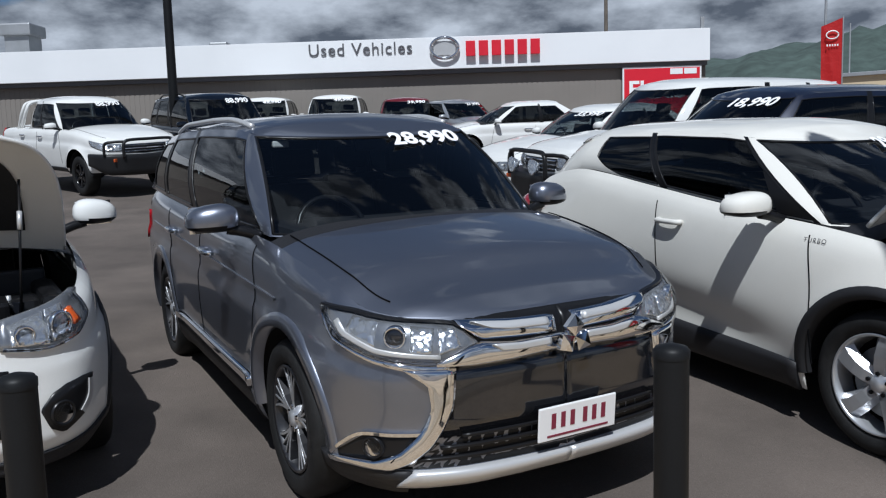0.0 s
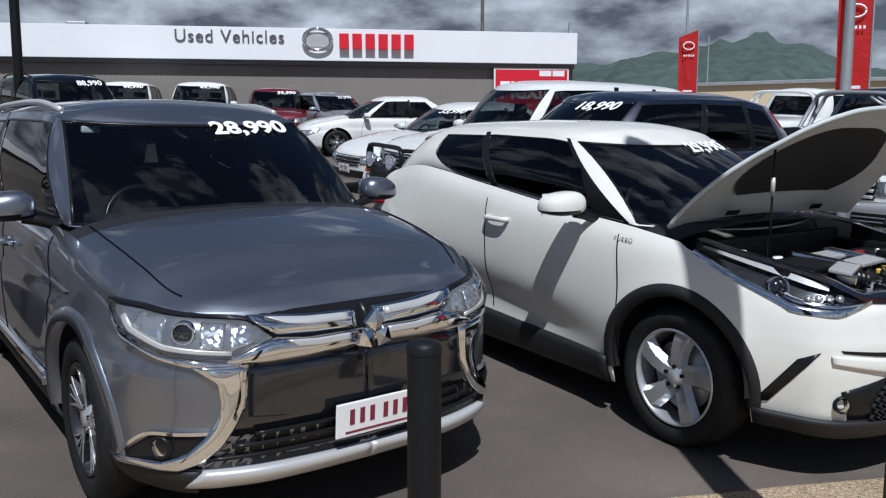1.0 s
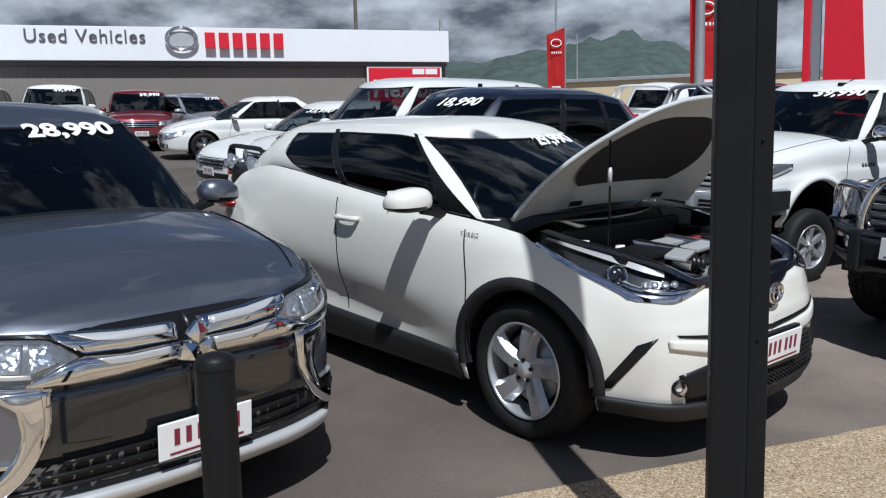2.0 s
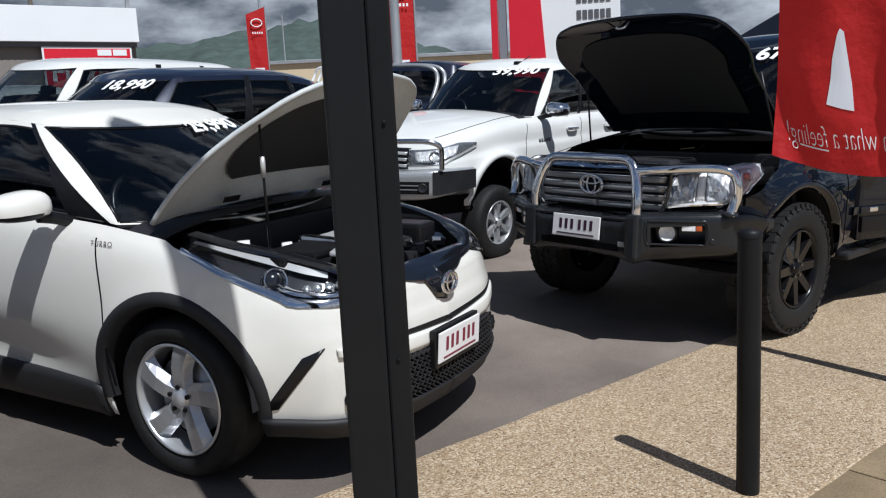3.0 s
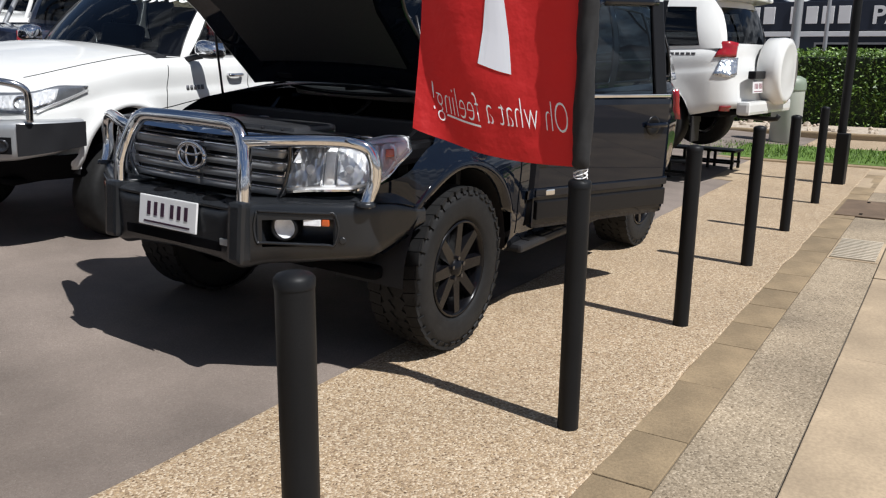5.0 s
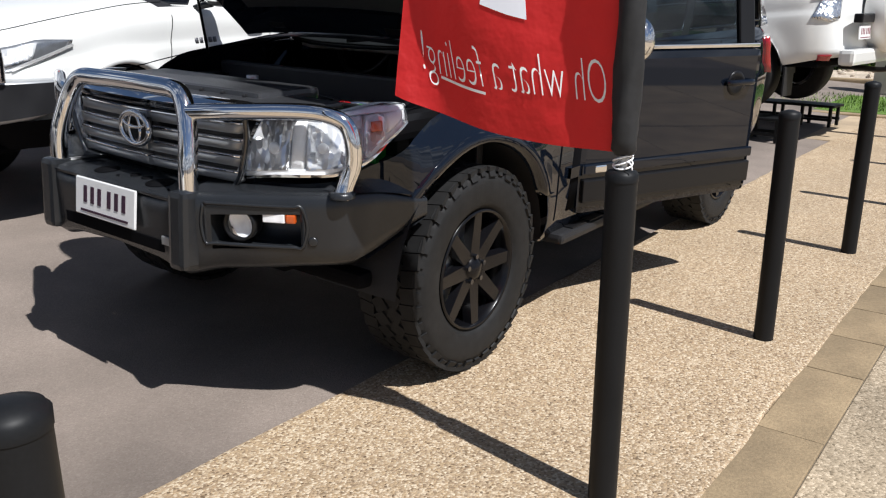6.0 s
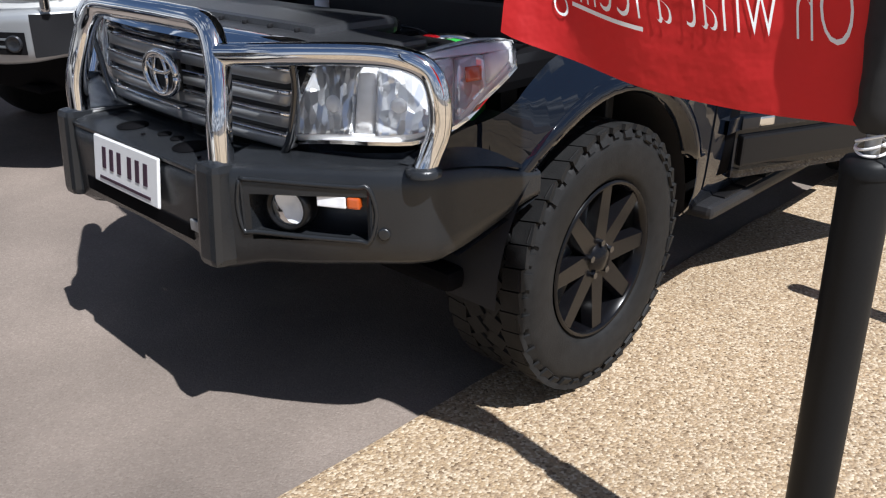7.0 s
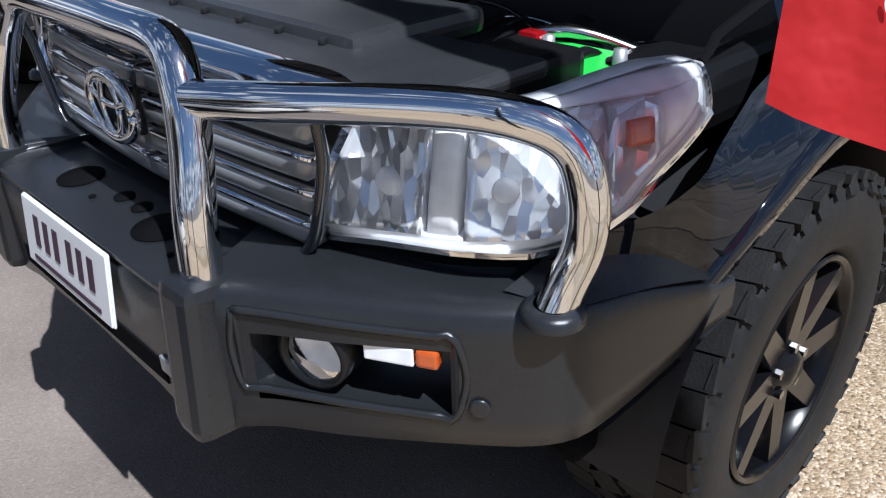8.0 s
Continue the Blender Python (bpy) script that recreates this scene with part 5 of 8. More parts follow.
def grey_suv():
    car = Car("parked_car", (1.042, 3.27), -59.2, "grey metallic SUV with chrome grille and silver roof rails", "car", GREY_PAINT, OUT)
    common(car, wheel=WHEEL_MULTI, crown=0.06)
    car.patch("bumper_panel", [(0.001, 0.44), (0.56, 0.44)], [(0.001, 0.715), (0.50, 0.71)], GLOSS_BLACK, 0.008, joined=True, ns=24)
    car.patch("bumper_grille", [(0.001, 0.315), (0.70, 0.325)], [(0.001, 0.445), (0.56, 0.445)], TRIM_BLACK, 0.000, joined=True, ns=24)
    for z in (0.352, 0.392, 0.432):
        car.patch("grille_slat", [(0.001, z), (0.62 - 2 * (z - 0.352), z + 0.004)], [(0.001, z + 0.012), (0.62 - 2 * (z - 0.352), z + 0.014)], TRIM_BLACK, 0.020, joined=True)
    car.patch("grille_backing", [(0.001, 0.70), (0.50, 0.71)], [(0.001, 0.872), (0.52, 0.868)], TRIM_BLACK, 0.002, joined=True, ns=24)
    for lo, hi in (([(0.05, 0.786), (0.22, 0.788), (0.37, 0.796), (0.452, 0.850)], [(0.05, 0.846), (0.22, 0.850), (0.36, 0.860), (0.462, 0.866)]),
                   ([(0.001, 0.722), (0.26, 0.706), (0.42, 0.706), (0.545, 0.714)], [(0.001, 0.774), (0.25, 0.772), (0.372, 0.786), (0.43, 0.772), (0.548, 0.722)])):
        car.patch("chrome_grille_bar", lo, hi, CHROME, 0.028, joined=True, ns=24, nt=6, bulge=0.010)
    for lo, hi in (([(0.085, 0.817), (0.25, 0.822), (0.335, 0.836)], [(0.085, 0.843), (0.25, 0.848), (0.405, 0.861)]), ([(0.085, 0.744), (0.22, 0.742), (0.30, 0.748)], [(0.085, 0.769), (0.22, 0.767), (0.335, 0.775)])):
        car.patch("silver_insert", lo, hi, SILVER_TRIM, 0.042, ns=16, joined=False)
    bm = bmesh.new()
    for a in (0, 120, 240):
        turn = Matrix.Translation((0, 0, 0.768)) @ Matrix.Rotation(radians(a), 4, "X")
        vs = [bm.verts.new(turn @ Vector(v)) for v in ((0.062, 0, 0.002), (0.062, 0.043, 0.042), (0.062, 0.0, 0.086), (0.062, -0.043, 0.042))]
        tip = bm.verts.new(turn @ Vector((0.074, 0, 0.042)))
        foot = [bm.verts.new(v.co - Vector((0.022, 0, 0))) for v in vs]
        for i in range(4):
            bm.faces.new((vs[i], vs[(i + 1) % 4], tip))
            bm.faces.new((vs[i], foot[i], foot[(i + 1) % 4], vs[(i + 1) % 4]))
    part("plain_badge", bm, CHROME, car.root, "chrome plain three-part badge")
    # head lamps: dark box, bright bowls, projector, light guide and clear cover
    lo, hi = [(0.385, 0.784), (0.46, 0.748), (0.55, 0.724), (0.75, 0.752), (-0.34, 0.806), (-0.43, 0.892)], [(0.39, 0.790), (0.44, 0.840), (0.50, 0.861), (0.76, 0.888), (-0.30, 0.902), (-0.45, 0.912)]
    lamps(car, lo, hi, bulbs=[(0.685, 0.822, 0.034, GLOSS_BLACK)], backing=LAMP_GREY, off=0.024)
    for sd in (1, -1):
        unit = new("lamp_bowls")
        unit.parent = car.root
        car.patch("bowl", [(0.56, 0.760), (0.635, 0.765)], [(0.545, 0.846), (0.630, 0.858)], REFLECTOR, 0.013, unit, sides=(sd,), ns=8, nt=8, back=0.0)
        car.patch("bowl", [(0.45, 0.775), (0.535, 0.752)], [(0.47, 0.840), (0.530, 0.848)], REFLECTOR, 0.012, unit, sides=(sd,), ns=8, nt=8, back=0.0)
        car.patch("bowl", [(0.745, 0.785), (-0.30, 0.830)], [(0.745, 0.872), (-0.28, 0.888)], REFLECTOR, 0.013, unit, sides=(sd,), ns=8, nt=8, back=0.0)
        car.patch("light_guide", [(0.53, 0.736), (0.74, 0.762), (-0.32, 0.815), (-0.36, 0.86)], [(0.53, 0.750), (0.74, 0.780), (-0.30, 0.832), (-0.345, 0.872)], SILVER_TRIM, 0.016, unit, sides=(sd,), ns=20)
    car.strip("lamp_rim", [(0.44, 0.842), (0.50, 0.864), (0.76, 0.891), (-0.30, 0.905), (-0.45, 0.914)], 0.009, TRIM_BLACK, 0.020)
    # chrome band under the lamps and the blade framing the bumper
    car.patch("chrome_band", [(0.50, 0.682), (0.60, 0.688), (0.745, 0.724), (-0.34, 0.778), (-0.41, 0.84)], [(0.50, 0.712), (0.57, 0.715), (0.745, 0.744), (-0.355, 0.800), (-0.435, 0.880)], CHROME, 0.018, ns=24, bulge=0.004)
    car.patch("chrome_blade", [(0.478, 0.700), (0.484, 0.62), (0.492, 0.552), (0.53, 0.47), (0.573, 0.405), (0.64, 0.352), (0.709, 0.322), (-0.37, 0.318)], [(0.66, 0.706), (0.580, 0.645), (0.569, 0.557), (0.59, 0.495), (0.62, 0.452), (0.68, 0.388), (0.75, 0.352), (-0.385, 0.336)], CHROME, 0.022, ns=34, nt=6, bulge=0.006)
    car.patch("fog_recess", [(0.655, 0.395), (0.70, 0.355), (-0.36, 0.340)], [(0.625, 0.452), (0.70, 0.455), (0.775, 0.449), (-0.36, 0.352)], TRIM_BLACK, 0.003)
    car.strip("fog_trim", [(0.60, 0.459), (0.70, 0.460), (0.78, 0.453), (-0.31, 0.40), (-0.375, 0.345)], 0.013, CHROME, 0.014)
    fog(car, 0.752, 0.405, 0.036, 0.012)
    car.patch("skid_plate", [(0.001, 0.248), (0.42, 0.246), (0.695, 0.252)], [(0.001, 0.312), (0.42, 0.318), (0.635, 0.320)], SILVER_TRIM, 0.030, joined=True, ns=24, bulge=0.008)
    car.patch("lower_lip", [(0.66, 0.222), (-0.30, 0.222), (-0.46, 0.235)], [(0.64, 0.318), (-0.30, 0.322), (-0.46, 0.335)], PLASTIC, 0.012)
    box("plate_bracket", (0.03, 0.30, 0.11), (0.025, 0.02, 0.425), TRIM_BLACK, car.root, 0.006)
    car.plate((0.046, 0.02, 0.436), 4)
    car.arch_ring(0.400, 0.455, GREY_PAINT, 0.010)
    car.patch("sill_cladding", [(-1.24, 0.215), (-3.03, 0.215)], [(-1.24, 0.36), (-3.03, 0.38)], PLASTIC, 0.012, ns=24)
    car.patch("chrome_moulding", [(-1.28, 0.375), (-3.0, 0.395)], [(-1.26, 0.420), (-3.0, 0.430)], CHROME, 0.026, ns=20)
    car.mirror_pod(-1.46, 0.995, 1.165, GREY_PAINT, (0.14, 0.25, 0.17))
    car.price("28,990", 0.185, 0.42, 0.87)
    car.seats(-2.02, 0.98)
    box("dashboard", (0.35, 1.3, 0.10), (-1.48, 0, 1.06), INTERIOR, car.root, 0.04)
    box("rear_view_mirror", (0.03, 0.24, 0.07), (-1.75, 0, 1.50), TRIM_BLACK, car.root, 0.015)
    part("toll_tag", box_bm((0.03, 0.09, 0.035), (-1.83, -0.52, 1.515), 0.008), PLATE_WHITE, car.root)
    seams(car, [[(-1.19, 0.46), (-1.20, 0.8), (-1.28, 1.05)], [(-2.33, 0.42), (-2.34, 0.7), (-2.36, 1.05)], [(-3.0, 0.44), (-3.15, 0.75), (-3.35, 1.08)], [(-1.24, 0.42), (-2.2, 0.42), (-3.0, 0.43)]])
    car.strip("body_crease", [(-0.9, 0.86), (-2.2, 0.90), (-3.9, 0.95)], 0.012, GREY_PAINT, 0.008)
    car.handles([(-2.14, 0.93), (-3.12, 0.96)], CHROME)
    car.rails(1.06, 1.9, SILVER_TRIM, 0.03)
    car.patch("tail_lamp", [(-4.2, 0.80), (("r", 0.62), 0.84)], [(-4.15, 1.02), (("r", 0.62), 1.0)], TAIL_RED, 0.012)


# white crossover with raised bonnet
CHR_TOP = [(0, 0.80), (0.12, 0.815), (0.30, 0.86), (0.5, 0.92), (0.8, 0.99), (1.2, 1.045), (1.6, 1.08), (2.1, 1.135), (2.6, 1.195), (3.0, 1.245), (3.35, 1.265), (3.75, 1.20), (4.1, 1.08)]


def chr_shape(x, z):
    """Waisted doors under a rising crease, and broad haunches over the wheels."""
    crease = 0.50 + 0.16 * max(0.0, min(1.0, (-x - 1.2) / 1.7))
    doors = math.sin(math.pi / 2 * max(0.0, min(1.0, (-x - 1.05) / 0.8))) ** 2 * math.sin(math.pi / 2 * max(0.0, min(1.0, (x + 3.2) / 0.6))) ** 2
    tuck = -0.042 * doors * math.exp(-((z - crease + 0.13) / 0.13) ** 2)
    haunch = 0.040 * math.exp(-((x + 3.5) / 0.75) ** 2) * math.exp(-((z - 0.80) / 0.24) ** 2)
    return tuck + haunch


CHR = spec(4.30, 1.79, CHR_TOP, 1.05, 1.515, (-0.82, -3.46), 0.345, -0.94, -1.66, -4.12, -3.90, zl=0.22, tumble=0.15, arch=0.405, nose=1.25, roof_drop=0.10, a0=(-1.20, 0.765), a1=(-1.87, 0.615), d0=(-3.72, 0.745), d1=(-3.60, 0.55), flare=0.02, shape=chr_shape,
           side=[(0, 0.075), (0.10, 0.040), (0.28, 0.014), (0.48, 0.0), (0.68, 0.004), (0.84, 0.022), (0.94, 0.050), (1, 0.09)],
           cut=[(0, 0.80), (0.045, 0.80), (0.09, 0.775), (0.16, 0.757), (0.24, 0.765), (0.34, 0.80), (0.56, 0.885), (0.78, 0.968), (0.9, 1.01), (1.2, 1.1), (4.3, 1.6)])
CHR_WIN = [("windscreen", 0.0, 0.982, 0.02, 0.96), ("front_window", 1.034, 1.47, 0.05, 0.93), ("rear_window", 1.50, 1.78, 0.05, 0.91), ("tailgate_window", 2.15, 3.0, 0.1, 0.88)]
CHR_PIL = [(1.016, 1.034, TRIM_BLACK), (1.47, 1.50, TRIM_BLACK)]


def white_crossover():
    car = Car("parked_car", (3.675, 3.50), -63.8, "pearl white crossover with raised bonnet and silver wheels", "car", PEARL_PAINT, CHR)
    common(car, CHR_WIN, CHR_PIL, wheel=WHEEL_TWIST, bonnet=False, hinge=-0.92)
    # swept pillar behind the rear window and the black sash by the mirror
    car.cabin_patch("rear_pillar_panel", [(1.66, 0.0), (1.73, 0.16), (1.80, 0.5)], [(1.86, 0.0), (1.86, 0.2), (1.86, 0.5)], PEARL_PAINT, 0.006)
    car.cabin_patch("mirror_sash", [(1.018, 0.02), (1.022, 0.2), (1.034, 0.55)], [(1.115, 0.02), (1.092, 0.2), (1.040, 0.56)], TRIM_BLACK, 0.005)
    car.open_bonnet(-1.04, 1.10, 58, 0.05, SHADED_INNER_GREY, None, ((-0.62, -0.46, 0.84), (-0.42, -0.50, 0.92)), short=0.89, taper=0.32, pad=(0.60, 0.70), rounded=0.30)
    car.engine_bay(-0.16, -0.95, 0.62, 0.97, 3, cover=SILVER_TRIM)
    for x, y, a in ((-0.42, 0.02, 0.15), (-0.62, 0.05, 0.1), (-0.34, -0.28, 0.4)):
        part("alloy_cover", box_bm((0.10, 0.26, 0.02), (x, y, 0.905), 0.006, Euler((0, radians(6), a))), SILVER_TRIM, car.root)
    car.patch("nose_panel", [(0.001, 0.652), (0.07, 0.668), (0.13, 0.752), (0.28, 0.784), (0.46, 0.797)], [(0.001, 0.80), (0.30, 0.80), (0.46, 0.806)], GLOSS_BLACK, 0.008, joined=True, ns=30)
    lo = [(car.skin(car.s_of(max(0.001, y)), 0.80, 0.008)) for y in (0.0, 0.12, 0.24, 0.36, 0.46)] + [Vector((-0.19, 0.56, 0.862)), Vector((-0.29, 0.605, 0.898)), Vector((-0.45, 0.64, 0.930)), Vector((-0.64, 0.675, 0.962)), Vector((-0.86, 0.70, 1.01))]
    hi = [Vector((q.x - 0.060, q.y * 0.97, 0.834)) for q in lo[:5]] + [Vector((-0.27, 0.47, 0.88)), Vector((-0.36, 0.53, 0.915)), Vector((-0.48, 0.57, 0.945)), Vector((-0.65, 0.615, 0.975)), Vector((-0.86, 0.64, 1.015))]
    car.loft("slam_panel", lo, hi, GLOSS_BLACK, ns=40, bulge=0.014, joined=True)
    skirt = [Vector((q.x - 0.01, q.y, q.z - 0.14)) for q in hi]
    car.loft("slam_skirt", hi, skirt, TRIM_BLACK, ns=40, joined=True)
    car.oval_badge((0.002, 0, 0.728), 0.064)
    low_line = [car.skin(car.s_of(a), z, 0.004) for a, z in ((0.44, 0.800), (0.56, 0.772), (0.66, 0.757), (-0.26, 0.768), (-0.34, 0.800), (-0.56, 0.885), (-0.78, 0.968))]
    top_line = [Vector(q) for q in ((-0.105, 0.46, 0.822), (-0.165, 0.535, 0.850), (-0.225, 0.575, 0.878), (-0.30, 0.605, 0.900), (-0.42, 0.635, 0.926), (-0.62, 0.672, 0.960), (-0.80, 0.70, 0.990))]
    for sd in (1, -1):
        unit = new("headlamp")
        unit.parent = car.root
        sink = Vector((-0.03, -0.02, -0.025))
        car.loft("lamp_housing", [q + sink for q in low_line], [q + sink for q in top_line], LAMP_DARK, unit, (sd,), 24)
        car.loft("lens", low_line, top_line, LENS, unit, (sd,), 24, 8, 0.022)
        car.loft("chrome_edge", [q + Vector((0.006, 0.004, -0.006)) for q in low_line], [q.lerp(p, 0.13) + Vector((0.004, 0.003, 0.008)) for q, p in zip(low_line, top_line)], CHROME, unit, (sd,), 24, 4, 0.004)
        inner = [q.lerp(p, 0.42) + Vector((-0.012, -0.008, -0.008)) for q, p in zip(low_line[:5], top_line[:5])]
        outer = [q.lerp(p, 0.24) + Vector((-0.008, -0.005, -0.004)) for q, p in zip(low_line[:5], top_line[:5])]
        car.loft("chrome_blade", outer, inner, CHROME, unit, (sd,), 16, 4, 0.006)
        band = [q.lerp(p, 0.80) + Vector((-0.012, -0.008, -0.006)) for q, p in zip(low_line[2:], top_line[2:])]
        rim = [q.lerp(p, 0.96) + Vector((-0.008, -0.006, -0.004)) for q, p in zip(low_line[2:], top_line[2:])]
        car.loft("light_guide", band, rim, SILVER_TRIM, unit, (sd,), 16, 3, 0.0)
        c = low_line[4].lerp(top_line[4], 0.52) + Vector((-0.012, -0.004, -0.02))
        m = Matrix.Translation((c.x, c.y * sd, c.z)) @ Vector((0.80, 0.42 * sd, 0.32)).to_track_quat("Y", "Z").to_matrix().to_4x4()
        lathe("projector", [(0.052, -0.03), (0.052, 0.012), (0.046, 0.018), (0.041, 0.006)], CHROME, unit, m, 26)
        lathe("projector_glass", [(0.041, 0.006), (0.032, 0.016), (0.016, 0.021), (0.0001, 0.022)], GLOSS_BLACK, unit, m, 26)
        for k in range(4):
            c = low_line[1].lerp(low_line[3], k / 3).lerp(top_line[2], 0.45)
            lathe("lamp_cell", [(0.017, -0.01), (0.016, 0.006), (0.009, 0.011), (0.0001, 0.012)], REFLECTOR, unit, Matrix.Translation((c.x - 0.012, c.y * sd, c.z)) @ Vector((0.9, 0.3 * sd, 0.3)).to_track_quat("Y", "Z").to_matrix().to_4x4(), 14)
    car.patch("fog_blade", [(-0.40, 0.345), (-0.34, 0.355)], [(-0.24, 0.565), (-0.165, 0.600)], TRIM_BLACK, 0.005, ns=5)
    car.patch("upper_slit", [(0.001, 0.555), (0.40, 0.572), (0.62, 0.60)], [(0.001, 0.580), (0.40, 0.592), (0.63, 0.612)], TRIM_BLACK, 0.004, joined=True, ns=20)
    car.patch("bumper_wing", [(0.001, 0.485), (0.40, 0.500), (0.66, 0.555)], [(0.001, 0.552), (0.40, 0.569), (0.665, 0.590)], PEARL_PAINT, 0.012, joined=True, ns=24, bulge=0.004)
    car.patch("lower_grille", [(0.001, 0.29), (0.58, 0.30)], [(0.001, 0.475), (0.40, 0.488), (0.62, 0.43)], TRIM_BLACK, 0.005, joined=True, ns=20)
    bm = bmesh.new()
    for i in range(-14, 15):
        for j in range(7):
            y, z = 0.034 * i + (0.017 if j % 2 else 0), 0.31 + 0.026 * j
            if abs(y) > 0.5 - 0.9 * max(0, z - 0.38):
                continue
            q = car.skin(car.s_of(max(abs(y), 0.001)), z, 0.012)
            for dz in (-0.013, 0.013):
                box_bm((0.012, 0.038, 0.005), (q.x, y, q.z + dz * 0.6), 0, Euler((radians(32 if dz > 0 else -32), 0, 0)), bm)
    mesh = part("grille_mesh", bm, PLASTIC, car.root)
    mesh["kind"] = "stuff"
    car.patch("lower_lip", [(0.001, 0.205), (0.60, 0.21), (-0.40, 0.235)], [(0.001, 0.285), (0.60, 0.295), (-0.40, 0.315)], PLASTIC, 0.030, joined=False, ns=22, bulge=0.008)
    fog(car, 0.615, 0.375, 0.032, 0.012)
    box("plate_bracket", (0.03, 0.40, 0.17), (0.020, 0, 0.47), TRIM_BLACK, car.root, 0.006)
    car.plate((0.042, 0.0, 0.475), 4)
    car.arch_ring(0.398, 0.452, PLASTIC, 0.010)
    car.patch("sill_cladding", [(-1.26, 0.195), (-3.02, 0.205)], [(-1.26, 0.345), (-1.9, 0.365), (-2.5, 0.395), (-3.04, 0.45)], PLASTIC, 0.022, ns=24)
    car.mirror_pod(-1.50, 1.005, 1.135, PEARL_PAINT, (0.15, 0.25, 0.16))
    car.price("29,990", 0.165, 0.40, 0.87)
    car.seats(-1.98, 0.97)
    box("dashboard", (0.35, 1.25, 0.10), (-1.52, 0, 1.03), INTERIOR, car.root, 0.04)
    seams(car, [[(-1.17, 0.36), (-1.18, 0.7), (-1.24, 1.0)], [(-2.33, 0.41), (-2.36, 0.8), (-2.40, 1.1)]])
    car.handles([(-2.25, 0.985)], PEARL_PAINT)
    car.patch("tail_lamp", [(-3.72, 0.955), (-3.98, 0.93), (("r", 0.55), 0.95)], [(-3.70, 0.985), (-3.95, 1.075), (("r", 0.55), 1.05)], TAIL_RED, 0.035, bulge=0.06, back=-0.05)
    car.cabin_patch("roof_spoiler", [(1.93, 0.93), (2.2, 0.93), (3.0, 0.93)], [(1.93, 1.04), (2.2, 1.04), (3.0, 1.04)], PEARL_PAINT, 0.03)
    q = car.skin(car.s_of(-1.26), 0.985, 0.003)
    for sd in (1, -1):
        q = car.skin(car.s_of(-1.20), 0.965, 0.0015)
        m = Matrix(((-sd, 0, 0, q.x), (0, 0, sd, q.y * sd), (0, 1, 0, q.z), (0, 0, 0, 1)))
        text("side_badge", "TURBO", 0.036, m, SIGN_GREY, car.root, 0.0005, 0.3, "CENTER", spread=1.25)


# black four wheel drive, passed closest
LC_TOP = [(0, 1.07), (0.12, 1.085), (0.35, 1.10), (0.7, 1.15), (1.15, 1.21), (1.8, 1.23), (3.0, 1.25), (4.5, 1.27)]
def lc_shape(x, z):
    """Front guards lean in towards the bonnet."""
    along = min(1, max(0, (-x - 0.34) / 0.20)) * min(1, max(0, (1.55 + x) / 0.25))
    return -0.085 * along * max(0.0, (z - 0.86) / 0.28) ** 1.5


LC = spec(4.85, 1.94, LC_TOP, 1.25, 1.86, (-0.80, -3.65), 0.413, -1.05, -1.72, -4.72, -4.45, zl=0.42, tumble=0.14, arch=0.49, arch_up=0.035, flare=0.02, low=[(0, 0.66), (0.40, 0.66), (0.62, 0.64), (1.35, 0.40), (3.95, 0.42), (4.85, 0.56)], a0=(-1.50, 0.84), a1=(-1.98, 0.70),
          shape=lc_shape, cut=[(0, 0.82), (0.14, 0.845), (0.30, 0.912), (0.60, 1.037), (0.75, 1.15), (5, 2)],
          front=[(0.42, 0.10), (0.6, 0.06), (0.84, 0.03), (0.95, 0.03), (1.02, 0.04), (1.07, 0.06)])


def bull_bar(car, path, top, bottom, material, hole=None, depth=0.24):
    """Folded steel bumper: path of (x, y) of its face from the middle outwards, heights along it."""
    line = smooth_line([(x, y, 0) for x, y in path], 60)
    rows = [0.0, 0.10, 0.30, 0.36, 0.66, 0.74, 0.80, 0.93, 0.985, 1.0]
    verts = []
    n = len(line)
    for i, q in enumerate(line):
        d = (line[min(i + 1, n - 1)] - line[max(i - 1, 0)]).normalized()
        out = Vector((d.y, -d.x, 0))
        f = i / (n - 1)
        zt, zb = lerp_table(top, f), lerp_table(bottom, f)
        verts.append(Vector((q.x, q.y, zb - 0.01)) - out * depth * 0.8)
        verts.append(Vector((q.x, q.y, zb - 0.005)) - out * 0.05)
        for k, r in enumerate(rows):
            back = (0.035, 0.0, 0, 0, 0, 0, 0, 0.004, 0.018, 0.045)[k]
            verts.append(Vector((q.x, q.y, zb + (zt - zb) * r)) - out * back)
        verts.append(Vector((q.x, q.y, zt + 0.004)) - out * depth)
    nv = len(rows) + 3

    def skip(i, j):
        if not hole:
            return False
        return hole[0] <= line[i].y <= hole[1] and 4 <= j <= 6
    vs, fs = car.mirror(verts, grid_faces(n, nv, skip=skip))
    return raw("bumper_bar", vs, fs, material, car.root, "black powder coated steel" if material is BAR_BLACK else "silver steel"), line


